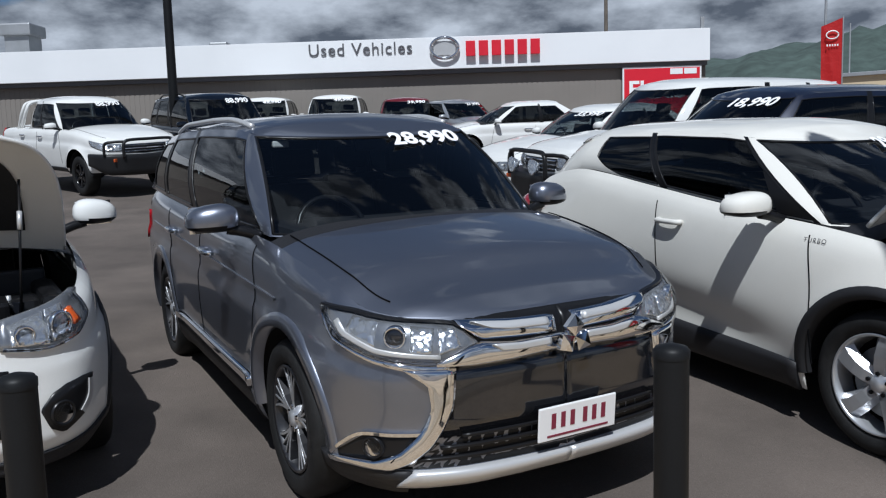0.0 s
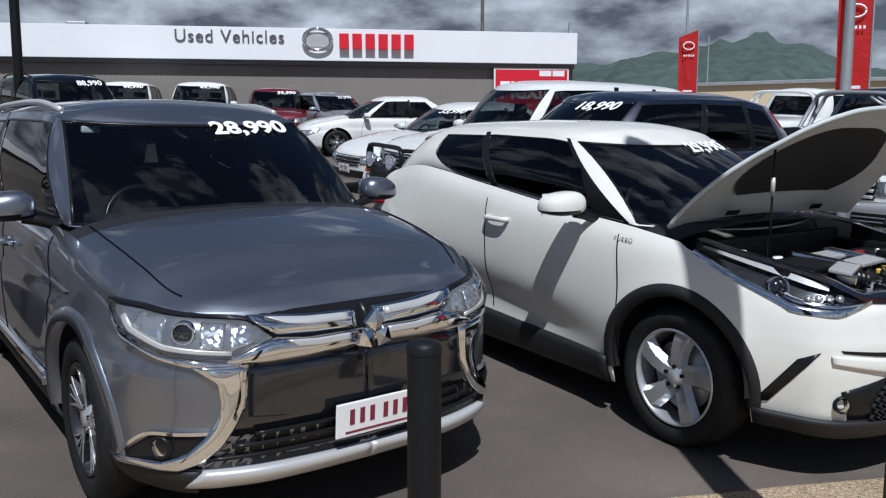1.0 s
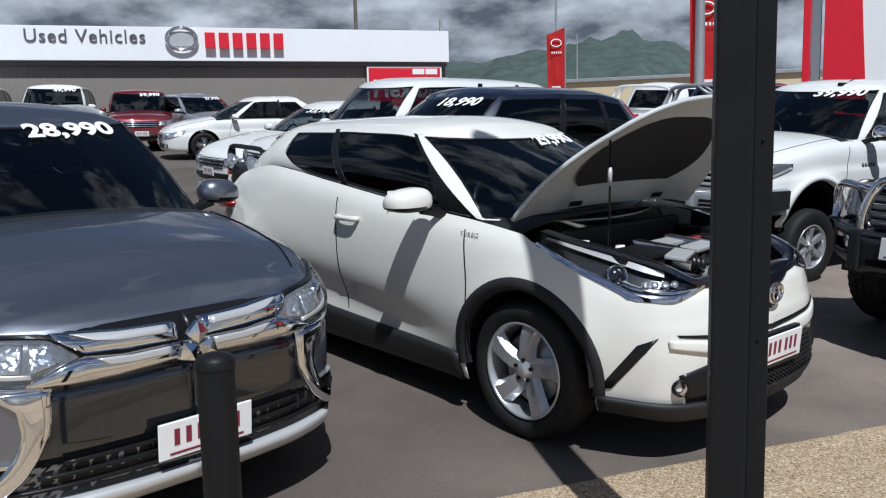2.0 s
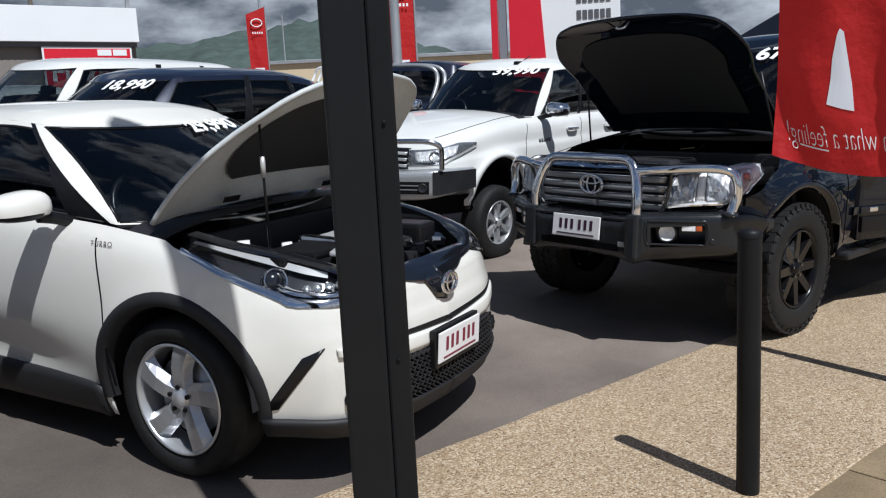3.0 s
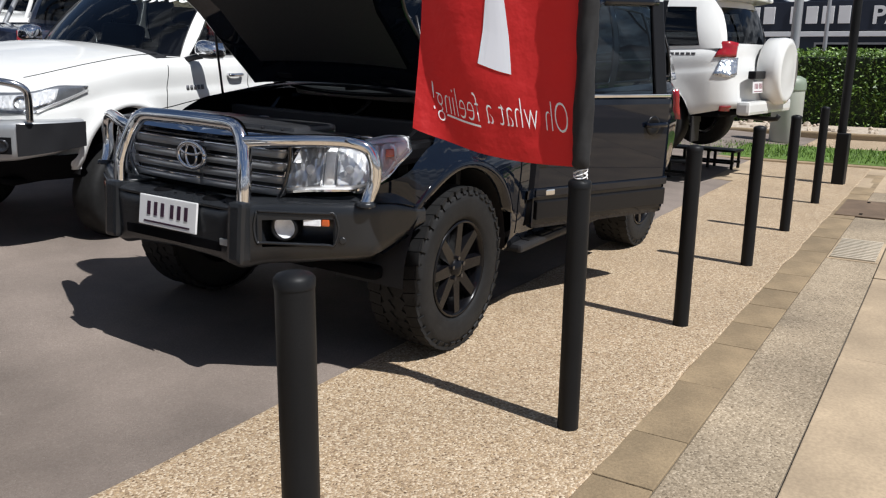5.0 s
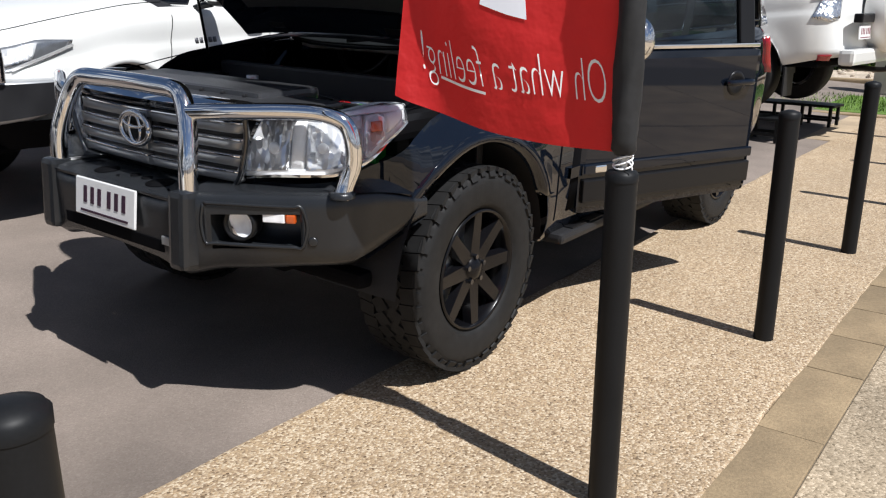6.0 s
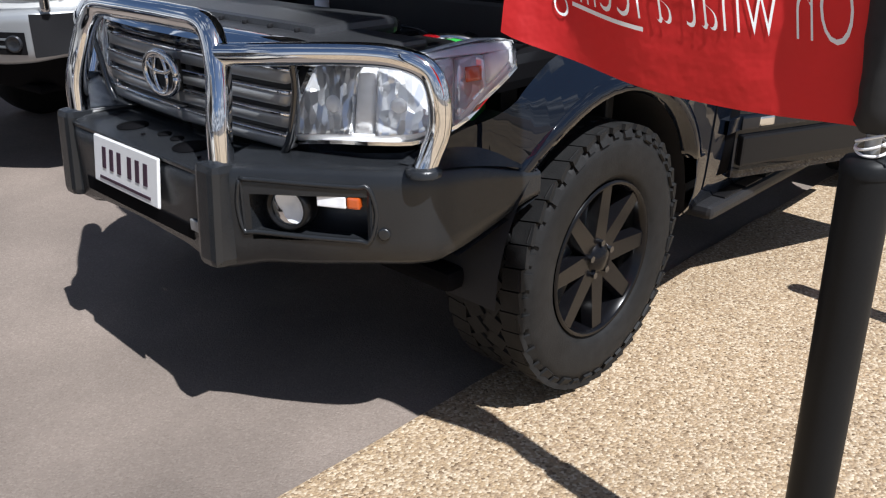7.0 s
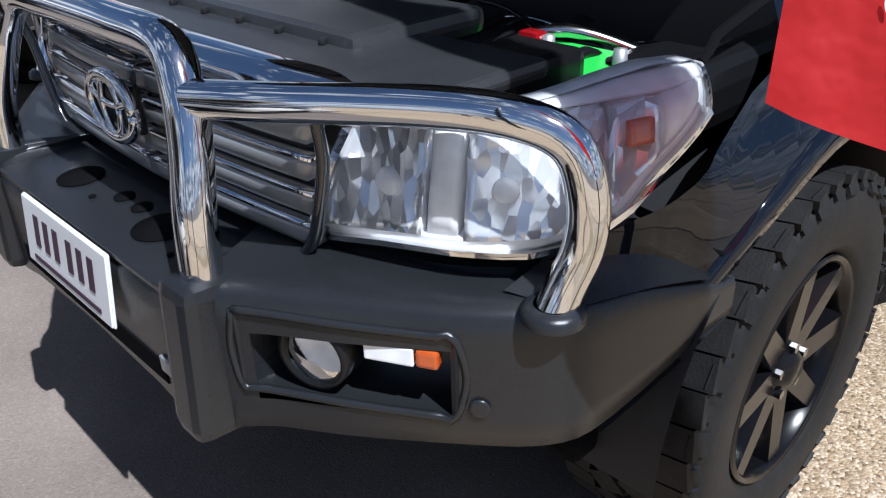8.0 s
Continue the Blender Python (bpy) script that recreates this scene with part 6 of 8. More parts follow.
def black_4wd():
    car = Car("parked_car", (5.352, 4.273), 186.2, "black four wheel drive with chrome bull bar and open door", "car", BLACK_PAINT, LC, lift=0.0, slope=0.03)
    wheel = wheel_maker(RIM_BLACK, 8, "plain", lugs=40, width=0.275, rim_r=0.60, hub=RIM_BLACK, nuts=GLOSS_BLACK)
    common(car, wheel=wheel, bonnet=False, wheel_y=0.955, hinge=-1.0)
    car.open_bonnet(-1.10, 1.27, 51, 0.05, BLACK_PAINT, SLEEVE, short=1.05, edge=0.07)
    for sd in (1, -1):
        tube("bonnet_strut", [(-0.86, sd * 0.74, 1.14), (-0.74, sd * 0.68, 1.62)], 0.007, TRIM_BLACK, car.root, 2, 8, curve=False)
    car.engine_bay(-0.16, -1.0, 0.80, 1.09, 7, battery=GREEN_BATTERY)
    part("slam_panel", box_bm((0.26, 1.36, 0.03), (-0.20, 0, 1.075), 0.012), ENGINE_GREY, car.root)
    part("radiator_cover", box_bm((0.30, 0.95, 0.05), (-0.32, -0.05, 1.085), 0.02), ENGINE_GREY, car.root)
    for i in range(8):
        part("cover_louvre", box_bm((0.10, 0.012, 0.012), (-0.20, -0.5 + 0.12 * i, 1.095), 0.004, Euler((0, 0, 0.5))), PLASTIC, car.root)
    part("paper_tag", box_bm((0.11, 0.07, 0.002), (-0.50, -0.15, 1.075), 0), PLATE_WHITE, car.root)
    # grille
    car.patch("grille_backing", [(0.001, 0.80), (0.50, 0.80)], [(0.001, 1.055), (0.55, 1.055)], TRIM_BLACK, 0.004, joined=True)
    for z in (0.845, 0.90, 0.955, 1.01):
        car.patch("grille_slat", [(0.001, z - 0.021), (0.475, z - 0.021)], [(0.001, z + 0.010), (0.49, z + 0.010)], SLAT_GREY, 0.030, joined=True, bulge=0.006, back=0.0)
        car.patch("slat_chrome_edge", [(0.001, z + 0.0105), (0.485, z + 0.0105)], [(0.001, z + 0.0165), (0.485, z + 0.0165)], CHROME, 0.034, joined=True, back=0.0)
    for sd in (1, -1):
        tube("grille_side_frame", [(0.0, sd * 0.555, 1.06), (-0.018, sd * 0.535, 0.98), (-0.02, sd * 0.495, 0.86), (-0.02, sd * 0.45, 0.80)], 0.010, GLOSS_BLACK, car.root, 18, 8)
    car.patch("grille_top_gap", [(0.001, 1.036), (0.55, 1.036)], [(0.001, 1.066), (0.57, 1.066)], GLOSS_BLACK, 0.026, joined=True)
    front_edge = [Vector(q) for q in ((0.006, 0.0, 1.066), (0.004, 0.2, 1.067), (-0.006, 0.38, 1.069), (-0.022, 0.50, 1.071), (-0.034, 0.545, 1.074))]
    rear_edge = [Vector(q) for q in ((-0.056, 0.0, 1.098), (-0.058, 0.2, 1.098), (-0.064, 0.38, 1.097), (-0.074, 0.50, 1.095), (-0.070, 0.552, 1.088))]
    car.loft("grille_top_band", front_edge, rear_edge, CHROME, None, (1, -1), 30, 8, bulge=0.010, label="bright chrome band")
    car.oval_badge((0.045, 0, 0.965), 0.085)
    part("badge_disc", box_bm((0.015, 0.14, 0.09), (0.025, 0, 0.965), 0.006), TRIM_BLACK, car.root)
    # head lamps with bowls, indicator and clear cover
    lo, hi = [(0.455, 0.836), (0.60, 0.858), (0.72, 0.868), (0.80, 0.876), (-0.25, 0.916), (-0.33, 0.982), (-0.410, 1.036)], [(0.545, 1.05), (0.78, 1.068), (-0.25, 1.086), (-0.34, 1.096), (-0.430, 1.090)]
    for sd in (1, -1):
        unit = new("headlamp")
        unit.parent = car.root
        car.patch("lamp_housing", lo, hi, LAMP_WHITE, -0.034, unit, sides=(sd,), back=0.004, ns=24, nt=8)
        car.patch("lens", lo, hi, LENS, 0.020, unit, sides=(sd,), bulge=0.010, back=0.0, ns=24, nt=8)
        # two pressed bowls with the bright web between them, shelf below, corner cell
        car.patch("reflector_bowl", [(0.480, 0.862), (0.655, 0.884)], [(0.545, 1.048), (0.668, 1.052)], LAMP_SPARK, 0.012, unit, sides=(sd,), bulge=-0.012, back=-0.03, ns=16, nt=12)
        car.patch("reflector_bowl", [(0.715, 0.886), (0.80, 0.898), (-0.235, 0.922)], [(0.722, 1.050), (0.80, 1.054), (-0.245, 1.062)], LAMP_SPARK, 0.012, unit, sides=(sd,), bulge=-0.012, back=-0.03, ns=16, nt=12)
        car.patch("lamp_web", [(0.662, 0.884), (0.706, 0.887)], [(0.674, 1.050), (0.714, 1.050)], LAMP_WHITE, 0.008, unit, sides=(sd,), back=-0.03, ns=6, nt=8, bulge=0.006)
        car.patch("lamp_shelf", [(0.460, 0.840), (0.60, 0.862), (0.78, 0.876), (-0.24, 0.912)], [(0.474, 0.858), (0.60, 0.880), (0.78, 0.896), (-0.24, 0.926)], LAMP_WHITE, 0.010, unit, sides=(sd,), back=-0.03, ns=20)
        car.patch("corner_cell", [(-0.252, 0.936), (-0.318, 0.992)], [(-0.256, 1.058), (-0.322, 1.066)], LAMP_SPARK, 0.010, unit, sides=(sd,), ns=10, nt=8, bulge=-0.006, back=-0.03)
        car.patch("corner_sill", [(-0.252, 0.920), (-0.33, 0.986), (-0.40, 1.034)], [(-0.252, 0.934), (-0.33, 1.002), (-0.398, 1.046)], LAMP_WHITE, 0.008, unit, sides=(sd,), ns=12, back=-0.03)
        car.patch("tip_cell", [(-0.328, 1.004), (-0.398, 1.048)], [(-0.332, 1.066), (-0.414, 1.074)], LAMP_WHITE, 0.006, unit, sides=(sd,), ns=8, bulge=0.004, back=-0.03)
        car.patch("top_brow", [(0.56, 1.054), (0.78, 1.060), (-0.28, 1.068), (-0.42, 1.072)], [(0.56, 1.058), (0.78, 1.066), (-0.30, 1.088), (-0.43, 1.086)], LAMP_WHITE, 0.004, unit, sides=(sd,), ns=20, back=-0.03)
        for y, z, r in ((0.600, 0.950, 0.021), (0.765, 0.958, 0.019)):
            q, (_, n) = car.skin(car.s_of(y), z, -0.010), car.base(car.s_of(y))
            m = Matrix.Translation((q.x, q.y * sd, q.z)) @ Vector((n.x, n.y * sd, 0.06)).to_track_quat("Y", "Z").to_matrix().to_4x4()
            lathe("bulb_shield", [(r, -0.01), (r, 0.014), (r * 0.6, 0.022), (0.0001, 0.023)], LAMP_WHITE, unit, m, 20)
        car.patch("indicator", [(-0.272, 1.012), (-0.308, 1.014)], [(-0.273, 1.044), (-0.310, 1.046)], INDICATOR, 0.014, unit, sides=(sd,), ns=5)
    car.strip("lamp_rim", [(0.455, 0.838), (0.60, 0.860), (0.72, 0.870), (0.80, 0.878), (-0.25, 0.918), (-0.33, 0.984), (-0.410, 1.036)], 0.009, CHROME, 0.020)
    car.strip("lamp_rim", [(0.455, 0.838), (0.50, 0.94), (0.555, 1.05)], 0.014, CHROME, 0.020)
    # bumper bar
    face = [(0.172, 0.0), (0.172, 0.20), (0.172, 0.34), (0.165, 0.40), (0.138, 0.45), (0.095, 0.52), (0.035, 0.63), (-0.03, 0.735), (-0.085, 0.812), (-0.125, 0.855), (-0.165, 0.880), (-0.22, 0.897), (-0.34, 0.922), (-0.47, 0.942)]
    bar, line = bull_bar(car, face, [(0, 0.775), (0.24, 0.780), (0.31, 0.812), (0.62, 0.825), (0.74, 0.832), (0.82, 0.826), (1, 0.772)], [(0, 0.555), (0.2, 0.545), (0.3, 0.52), (0.42, 0.55), (0.66, 0.575), (0.76, 0.580), (1, 0.700)], BAR_BLACK, (0.475, 0.755))
    for sd in (1, -1):
        # sloped plate closing the wing up to the lamp and the mudguard
        fold = [(-0.150, 0.868, 0.826), (-0.215, 0.888, 0.824), (-0.30, 0.906, 0.812), (-0.38, 0.922, 0.794), (-0.464, 0.938, 0.770)]
        inner = [(-0.120, 0.780, 0.834), (-0.215, 0.800, 0.868), (-0.310, 0.845, 0.896), (-0.39, 0.890, 0.842), (-0.462, 0.926, 0.782)]
        car.loft("wing_plate", [Vector(q) for q in fold], [Vector(q) for q in inner], BAR_BLACK, None, (sd,), 22, 6)
        tube("wing_gap", [(x - 0.004, (y + 0.012) * sd, z + 0.012) for x, y, z in inner[2:]], 0.008, DARK, car.root, 16, 6)
        car.loft("wing_underside", [Vector((q.x, q.y - 0.003, 0.578 + 0.122 * max(0.0, (-q.x - 0.165) / 0.305))) for q in line if q.x < -0.20], [Vector((q.x - 0.03, q.y - 0.16, 0.60 + 0.12 * max(0.0, (-q.x - 0.165) / 0.305))) for q in line if q.x < -0.20], BAR_BLACK, None, (sd,), 14, 4)
    for sd in (1, -1):
        # lamp pocket with its rim
        pts = [q for q in line if 0.465 <= q.y <= 0.765]
        verts = []
        for q in pts:
            i = line.index(q)
            d = (line[i + 1] - line[i - 1]).normalized()
            out = Vector((d.y, -d.x, 0))
            for z, o in ((0.648, 0.0), (0.640, -0.085), (0.775, -0.085), (0.782, 0.0)):
                v = Vector((q.x, q.y, z)) + out * o
                verts.append((v.x, v.y * sd, v.z))
        raw("lamp_pocket", verts, grid_faces(len(pts), 4), BAR_BLACK, car.root)
        rim = [Vector((q.x, q.y, 0.783)) for q in pts] + [Vector((pts[-1].x - 0.012, pts[-1].y + 0.012, 0.715))] + [Vector((q.x, q.y, 0.646)) for q in pts[::-1]] + [Vector((pts[0].x + 0.004, pts[0].y - 0.012, 0.715))]
        rim.append(rim[0])
        tube("pocket_rim", [(q.x, q.y * sd, q.z) for q in rim], 0.007, BAR_BLACK, car.root, 60, 6)
        for end in (pts[0], pts[-1]):
            part("pocket_end", box_bm((0.085, 0.01, 0.14), (end.x - 0.04, end.y * sd, 0.713), 0), BAR_BLACK, car.root)
        m = Matrix.Translation((0.055, sd * 0.565, 0.712)) @ Vector((0.88, sd * 0.35, 0)).to_track_quat("Y", "Z").to_matrix().to_4x4()
        f = new("fog_lamp")
        f.parent = car.root
        lathe("bezel", [(0.060, -0.05), (0.058, 0.004), (0.050, 0.006), (0.046, -0.012)], TRIM_BLACK, f, m, 30)
        lathe("reflector", [(0.050, -0.004), (0.03, -0.02), (0.0001, -0.026)], LAMP_WHITE, f, m, 30)
        lathe("lens", [(0.050, 0.0), (0.035, 0.010), (0.0001, 0.014)], LENS, f, m, 30)
        part("led_strip", box_bm((0.02, 0.075, 0.030), (-0.004, sd * 0.672, 0.742), 0.003, Euler((0, 0, radians(27 * sd)))), LAMP_WHITE, car.root)
        for i in range(5):
            part("led", box_bm((0.006, 0.009, 0.020), (0.012 - 0.0068 * i, sd * (0.650 + 0.0135 * i), 0.742), 0.002, Euler((0, 0, radians(27 * sd)))), CHROME, car.root)
        part("amber_indicator", box_bm((0.022, 0.034, 0.030), (-0.031, sd * 0.722, 0.742), 0.006, Euler((0, 0, radians(27 * sd)))), AMBER, car.root)
        lathe("parking_sensor", [(0.016, 0), (0.016, 0.003), (0.011, 0.004), (0.0001, 0.004)], BAR_BLACK, car.root, Matrix.Translation((-0.064, sd * 0.787, 0.668)) @ Vector((0.8, sd * 0.6, 0)).to_track_quat("Y", "Z").to_matrix().to_4x4(), 16)
        # channel uprights beside the plate
        part("upright_channel", box_bm((0.10, 0.088, 0.27), (0.142, sd * 0.405, 0.682), 0.022, Euler((0, radians(-4), 0))), BAR_BLACK, car.root)
        hoop = [(0.125, 0.402, 0.79), (0.118, 0.400, 0.90), (0.094, 0.380, 1.00), (0.074, 0.345, 1.080), (0.062, 0.29, 1.125), (0.062, 0.15, 1.132), (0.062, 0.0, 1.133)]
        if sd > 0:
            tube("centre_hoop", hoop + [(x, -y, z) for x, y, z in hoop[-2::-1]], 0.032, CHROME, car.root, 90, 16, "polished chrome tube")
        side_loop = [(0.082, 0.352, 1.062), (0.03, 0.49, 1.072), (-0.07, 0.68, 1.082), (-0.125, 0.79, 1.078), (-0.158, 0.85, 1.050), (-0.165, 0.875, 0.99), (-0.166, 0.874, 0.92), (-0.150, 0.862, 0.865), (-0.128, 0.855, 0.815)]
        tube("side_loop", [(x, y * sd, z) for x, y, z in side_loop], 0.028, CHROME, car.root, 60, 14, "polished chrome tube")
        lathe("tube_foot", [(0.044, -0.004), (0.044, 0.010), (0.036, 0.016), (0.027, 0.018)], BAR_BLACK, car.root, Matrix.Translation((-0.132, sd * 0.856, 0.822)) @ Matrix.Rotation(math.pi / 2, 4, "X"), 24)
    part("tray", box_bm((0.25, 0.80, 0.012), (0.045, 0, 0.788), 0.003, Euler((0, radians(3), 0))), BAR_BLACK, car.root)
    for x, y, r in ((0.075, -0.16, 0.046), (0.075, 0.17, 0.050), (0.06, 0.00, 0.020), (0.06, 0.07, 0.020), (0.10, -0.05, 0.007), (0.11, 0.27, 0.006)):
        lathe("tray_hole", [(r, 0), (r, 0.0015), (0.0001, 0.0015)], DARK, car.root, Matrix.Translation((x, y, 0.7955 - 0.052 * (x - 0.045))) @ pose(0, 0, 0, 0, 3, 0) @ Matrix.Rotation(math.pi / 2, 4, "X"), 24)
    part("centre_slot", box_bm((0.01, 0.62, 0.045), (0.170, 0, 0.61), 0.004), DARK, car.root)
    part("winch_plate", box_bm((0.008, 0.045, 0.03), (0.176, 0.33, 0.635), 0.003), STEEL, car.root)
    # added near-black sheet that darkens the space below the bumper as shade
    under = [q for q in line if q.x > -0.16]
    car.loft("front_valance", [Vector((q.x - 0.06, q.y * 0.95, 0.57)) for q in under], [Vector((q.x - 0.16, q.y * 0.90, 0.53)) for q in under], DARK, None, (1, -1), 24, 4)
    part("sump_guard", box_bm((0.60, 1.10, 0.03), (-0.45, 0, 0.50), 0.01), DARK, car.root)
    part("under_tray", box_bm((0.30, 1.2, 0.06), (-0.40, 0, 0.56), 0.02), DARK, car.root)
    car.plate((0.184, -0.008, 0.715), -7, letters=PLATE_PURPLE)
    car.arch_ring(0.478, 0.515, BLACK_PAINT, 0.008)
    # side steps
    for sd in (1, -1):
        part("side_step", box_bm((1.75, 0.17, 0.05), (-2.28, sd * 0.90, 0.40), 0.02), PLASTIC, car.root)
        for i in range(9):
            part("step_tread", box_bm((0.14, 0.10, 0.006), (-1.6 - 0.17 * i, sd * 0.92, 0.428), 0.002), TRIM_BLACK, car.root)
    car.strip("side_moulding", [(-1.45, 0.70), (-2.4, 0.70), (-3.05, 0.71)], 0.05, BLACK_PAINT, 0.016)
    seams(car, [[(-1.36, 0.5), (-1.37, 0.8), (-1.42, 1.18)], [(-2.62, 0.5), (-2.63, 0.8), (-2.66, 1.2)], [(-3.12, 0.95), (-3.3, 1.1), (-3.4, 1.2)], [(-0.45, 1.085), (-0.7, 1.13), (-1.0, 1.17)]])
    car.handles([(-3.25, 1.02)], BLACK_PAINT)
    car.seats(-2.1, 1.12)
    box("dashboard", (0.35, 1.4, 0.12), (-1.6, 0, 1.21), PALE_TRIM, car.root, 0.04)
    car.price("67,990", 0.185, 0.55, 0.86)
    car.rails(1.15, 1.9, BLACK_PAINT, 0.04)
    # near-black sheet on the skin paints the shade inside the open doorway
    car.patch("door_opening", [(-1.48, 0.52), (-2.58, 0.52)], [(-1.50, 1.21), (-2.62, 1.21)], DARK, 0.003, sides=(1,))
    car.patch("tail_lamp", [(-4.45, 0.95), (("r", 0.75), 0.97)], [(-4.40, 1.2), (("r", 0.75), 1.2)], TAIL_RED, 0.03)
    # front door standing open
    door = new("open_door")
    door.parent = car.root
    door.matrix_local = pose(-1.55, 0.945, 0, 0, 0, -22)
    bm = box_bm((1.16, 0.12, 0.74), (-0.58, -0.03, 0.855), 0.04)
    part("door_panel", bm, BLACK_PAINT, door)
    part("door_lower_cladding", box_bm((1.12, 0.03, 0.11), (-0.58, 0.035, 0.60), 0.01), TRIM_BLACK, door)
    part("door_moulding", box_bm((1.14, 0.02, 0.05), (-0.58, 0.036, 0.70), 0.008), BLACK_PAINT, door)
    part("moulding_end", box_bm((0.07, 0.022, 0.035), (-0.12, 0.038, 0.70), 0.008), CHROME, door)
    part("sill_moulding", box_bm((1.10, 0.03, 0.02), (-0.60, 0.0, 1.235), 0.006), CHROME, door)
    frame_pts = [(-0.06, -0.02, 1.22), (-0.42, -0.10, 1.66), (-0.60, -0.13, 1.78), (-1.10, -0.14, 1.80), (-1.14, -0.04, 1.22)]
    tube("window_frame", [frame_pts[0], frame_pts[1], frame_pts[2]], 0.03, BLACK_PAINT, door, 14, 8)
    tube("window_frame", [frame_pts[2], frame_pts[3]], 0.03, BLACK_PAINT, door, 8, 8)
    part("window_frame", box_bm((0.11, 0.03, 0.60), (-1.105, -0.09, 1.51), 0.01, Euler((radians(10), 0, 0))), TRIM_BLACK, door)
    raw("window_pane", [frame_pts[0], frame_pts[4], frame_pts[3], frame_pts[2], frame_pts[1]], [(0, 1, 2, 3, 4)], TINT_BLUE, door, smooth=False)
    lathe("handle_cup", [(0.062, 0.0), (0.060, 0.004), (0.046, 0.003), (0.0001, -0.004)], TRIM_BLACK, door, Matrix.Translation((-0.98, 0.031, 1.052)), 28)
    tube("handle", [(-0.905, 0.034, 1.056), (-0.925, 0.062, 1.058), (-0.98, 0.070, 1.060), (-1.06, 0.066, 1.060), (-1.085, 0.034, 1.058)], 0.015, BLACK_PAINT, door, 18, 10, flat=0.8)
    pod = new("door_mirror")
    pod.parent = door
    pod.matrix_local = pose(-0.12, 0.16, 1.28)
    bm = bmesh.new()
    bmesh.ops.create_uvsphere(bm, u_segments=20, v_segments=14, radius=0.5)
    for v in bm.verts:
        v.co = Vector((v.co.x * 0.16, v.co.y * 0.25, v.co.z * 0.22))
    part("mirror_shell", bm, CHROME, pod, smooth=True)
    car.mirror_pod(-1.62, 1.08, 1.28, CHROME, (0.15, 0.24, 0.22))


GREEN_BATTERY = mat("green battery case", (0.05, 0.55, 0.07), 0.4, big=0.05)
SLAT_GREY = mat("grey grille slat", (0.32, 0.325, 0.335), 0.30, 0.45, big=0.05)
INDICATOR = mat("orange clear lens", (0.55, 0.12, 0.06), 0.15, big=0.2, bscale=30, coat=1.0)
PLATE_PURPLE = mat("dark purple letter", (0.035, 0.012, 0.03), 0.45)
PALE_TRIM = mat("pale dashboard", (0.36, 0.35, 0.32), 0.6, big=0.05)
TINT_BLUE = glass_mat("blue grey tinted pane", (0.24, 0.35, 0.42), 1.7)
BAR_SILVER = mat("silver painted steel", (0.42, 0.43, 0.44), 0.32, 0.5, big=0.06)
GREY_CLAD = mat("grey insert", (0.13, 0.14, 0.15), 0.5, big=0.1)

# white dual cab ute with silver bull bar
HIL_TOP = [(0, 1.05), (0.12, 1.07), (0.4, 1.12), (0.9, 1.20), (1.4, 1.25), (2.2, 1.25), (3.4, 1.26), (5.0, 1.22)]
HIL = spec(5.25, 1.85, HIL_TOP, 1.22, 1.83, (-0.98, -4.06), 0.39, -1.40, -2.10, -3.55, -3.35, zl=0.46, tumble=0.16, arch=0.47, arch_up=0.05, flare=0.05, d0=(-3.45, 0.80), d1=(-3.2, 0.66))
UTE_WIN = [("windscreen", 0.0, 0.98, 0.02, 0.97), ("front_window", 1.045, 1.52, 0.05, 0.90), ("rear_window", 1.56, 1.90, 0.05, 0.88), ("back_window", 2.2, 3.0, 0.15, 0.85)]
UTE_PIL = [(1.52, 1.56, TRIM_BLACK)]


def ute_front(car, silver):
    car.patch("grille_backing", [(0.001, 0.80), (0.48, 0.82)], [(0.001, 1.02), (0.50, 1.02)], TRIM_BLACK, 0.006, joined=True)
    for z in (0.85, 0.91, 0.97):
        car.patch("grille_slat", [(0.001, z - 0.016), (0.46, z - 0.016)], [(0.001, z + 0.012), (0.47, z + 0.012)], SILVER_TRIM if silver else TRIM_BLACK, 0.026, joined=True)
    lamps(car, [(0.48, 0.86), (0.78, 0.87), (-0.40, 0.94), (-0.60, 1.02)], [(0.50, 1.0), (0.78, 1.02), (-0.40, 1.070), (-0.62, 1.062)], bulbs=[(0.74, 0.94, 0.045, LENS)], backing=LAMP_GREY)
    if silver:
        car.patch("lamp_reflector", [(0.56, 0.885), (0.74, 0.89), (-0.34, 0.95)], [(0.56, 0.982), (0.74, 1.0), (-0.38, 1.045)], LAMP_SPARK, 0.014)
    car.strip("lamp_brow", [(0.80, 0.885), (-0.40, 0.955), (-0.62, 1.03)], 0.016, SILVER_TRIM, 0.016)


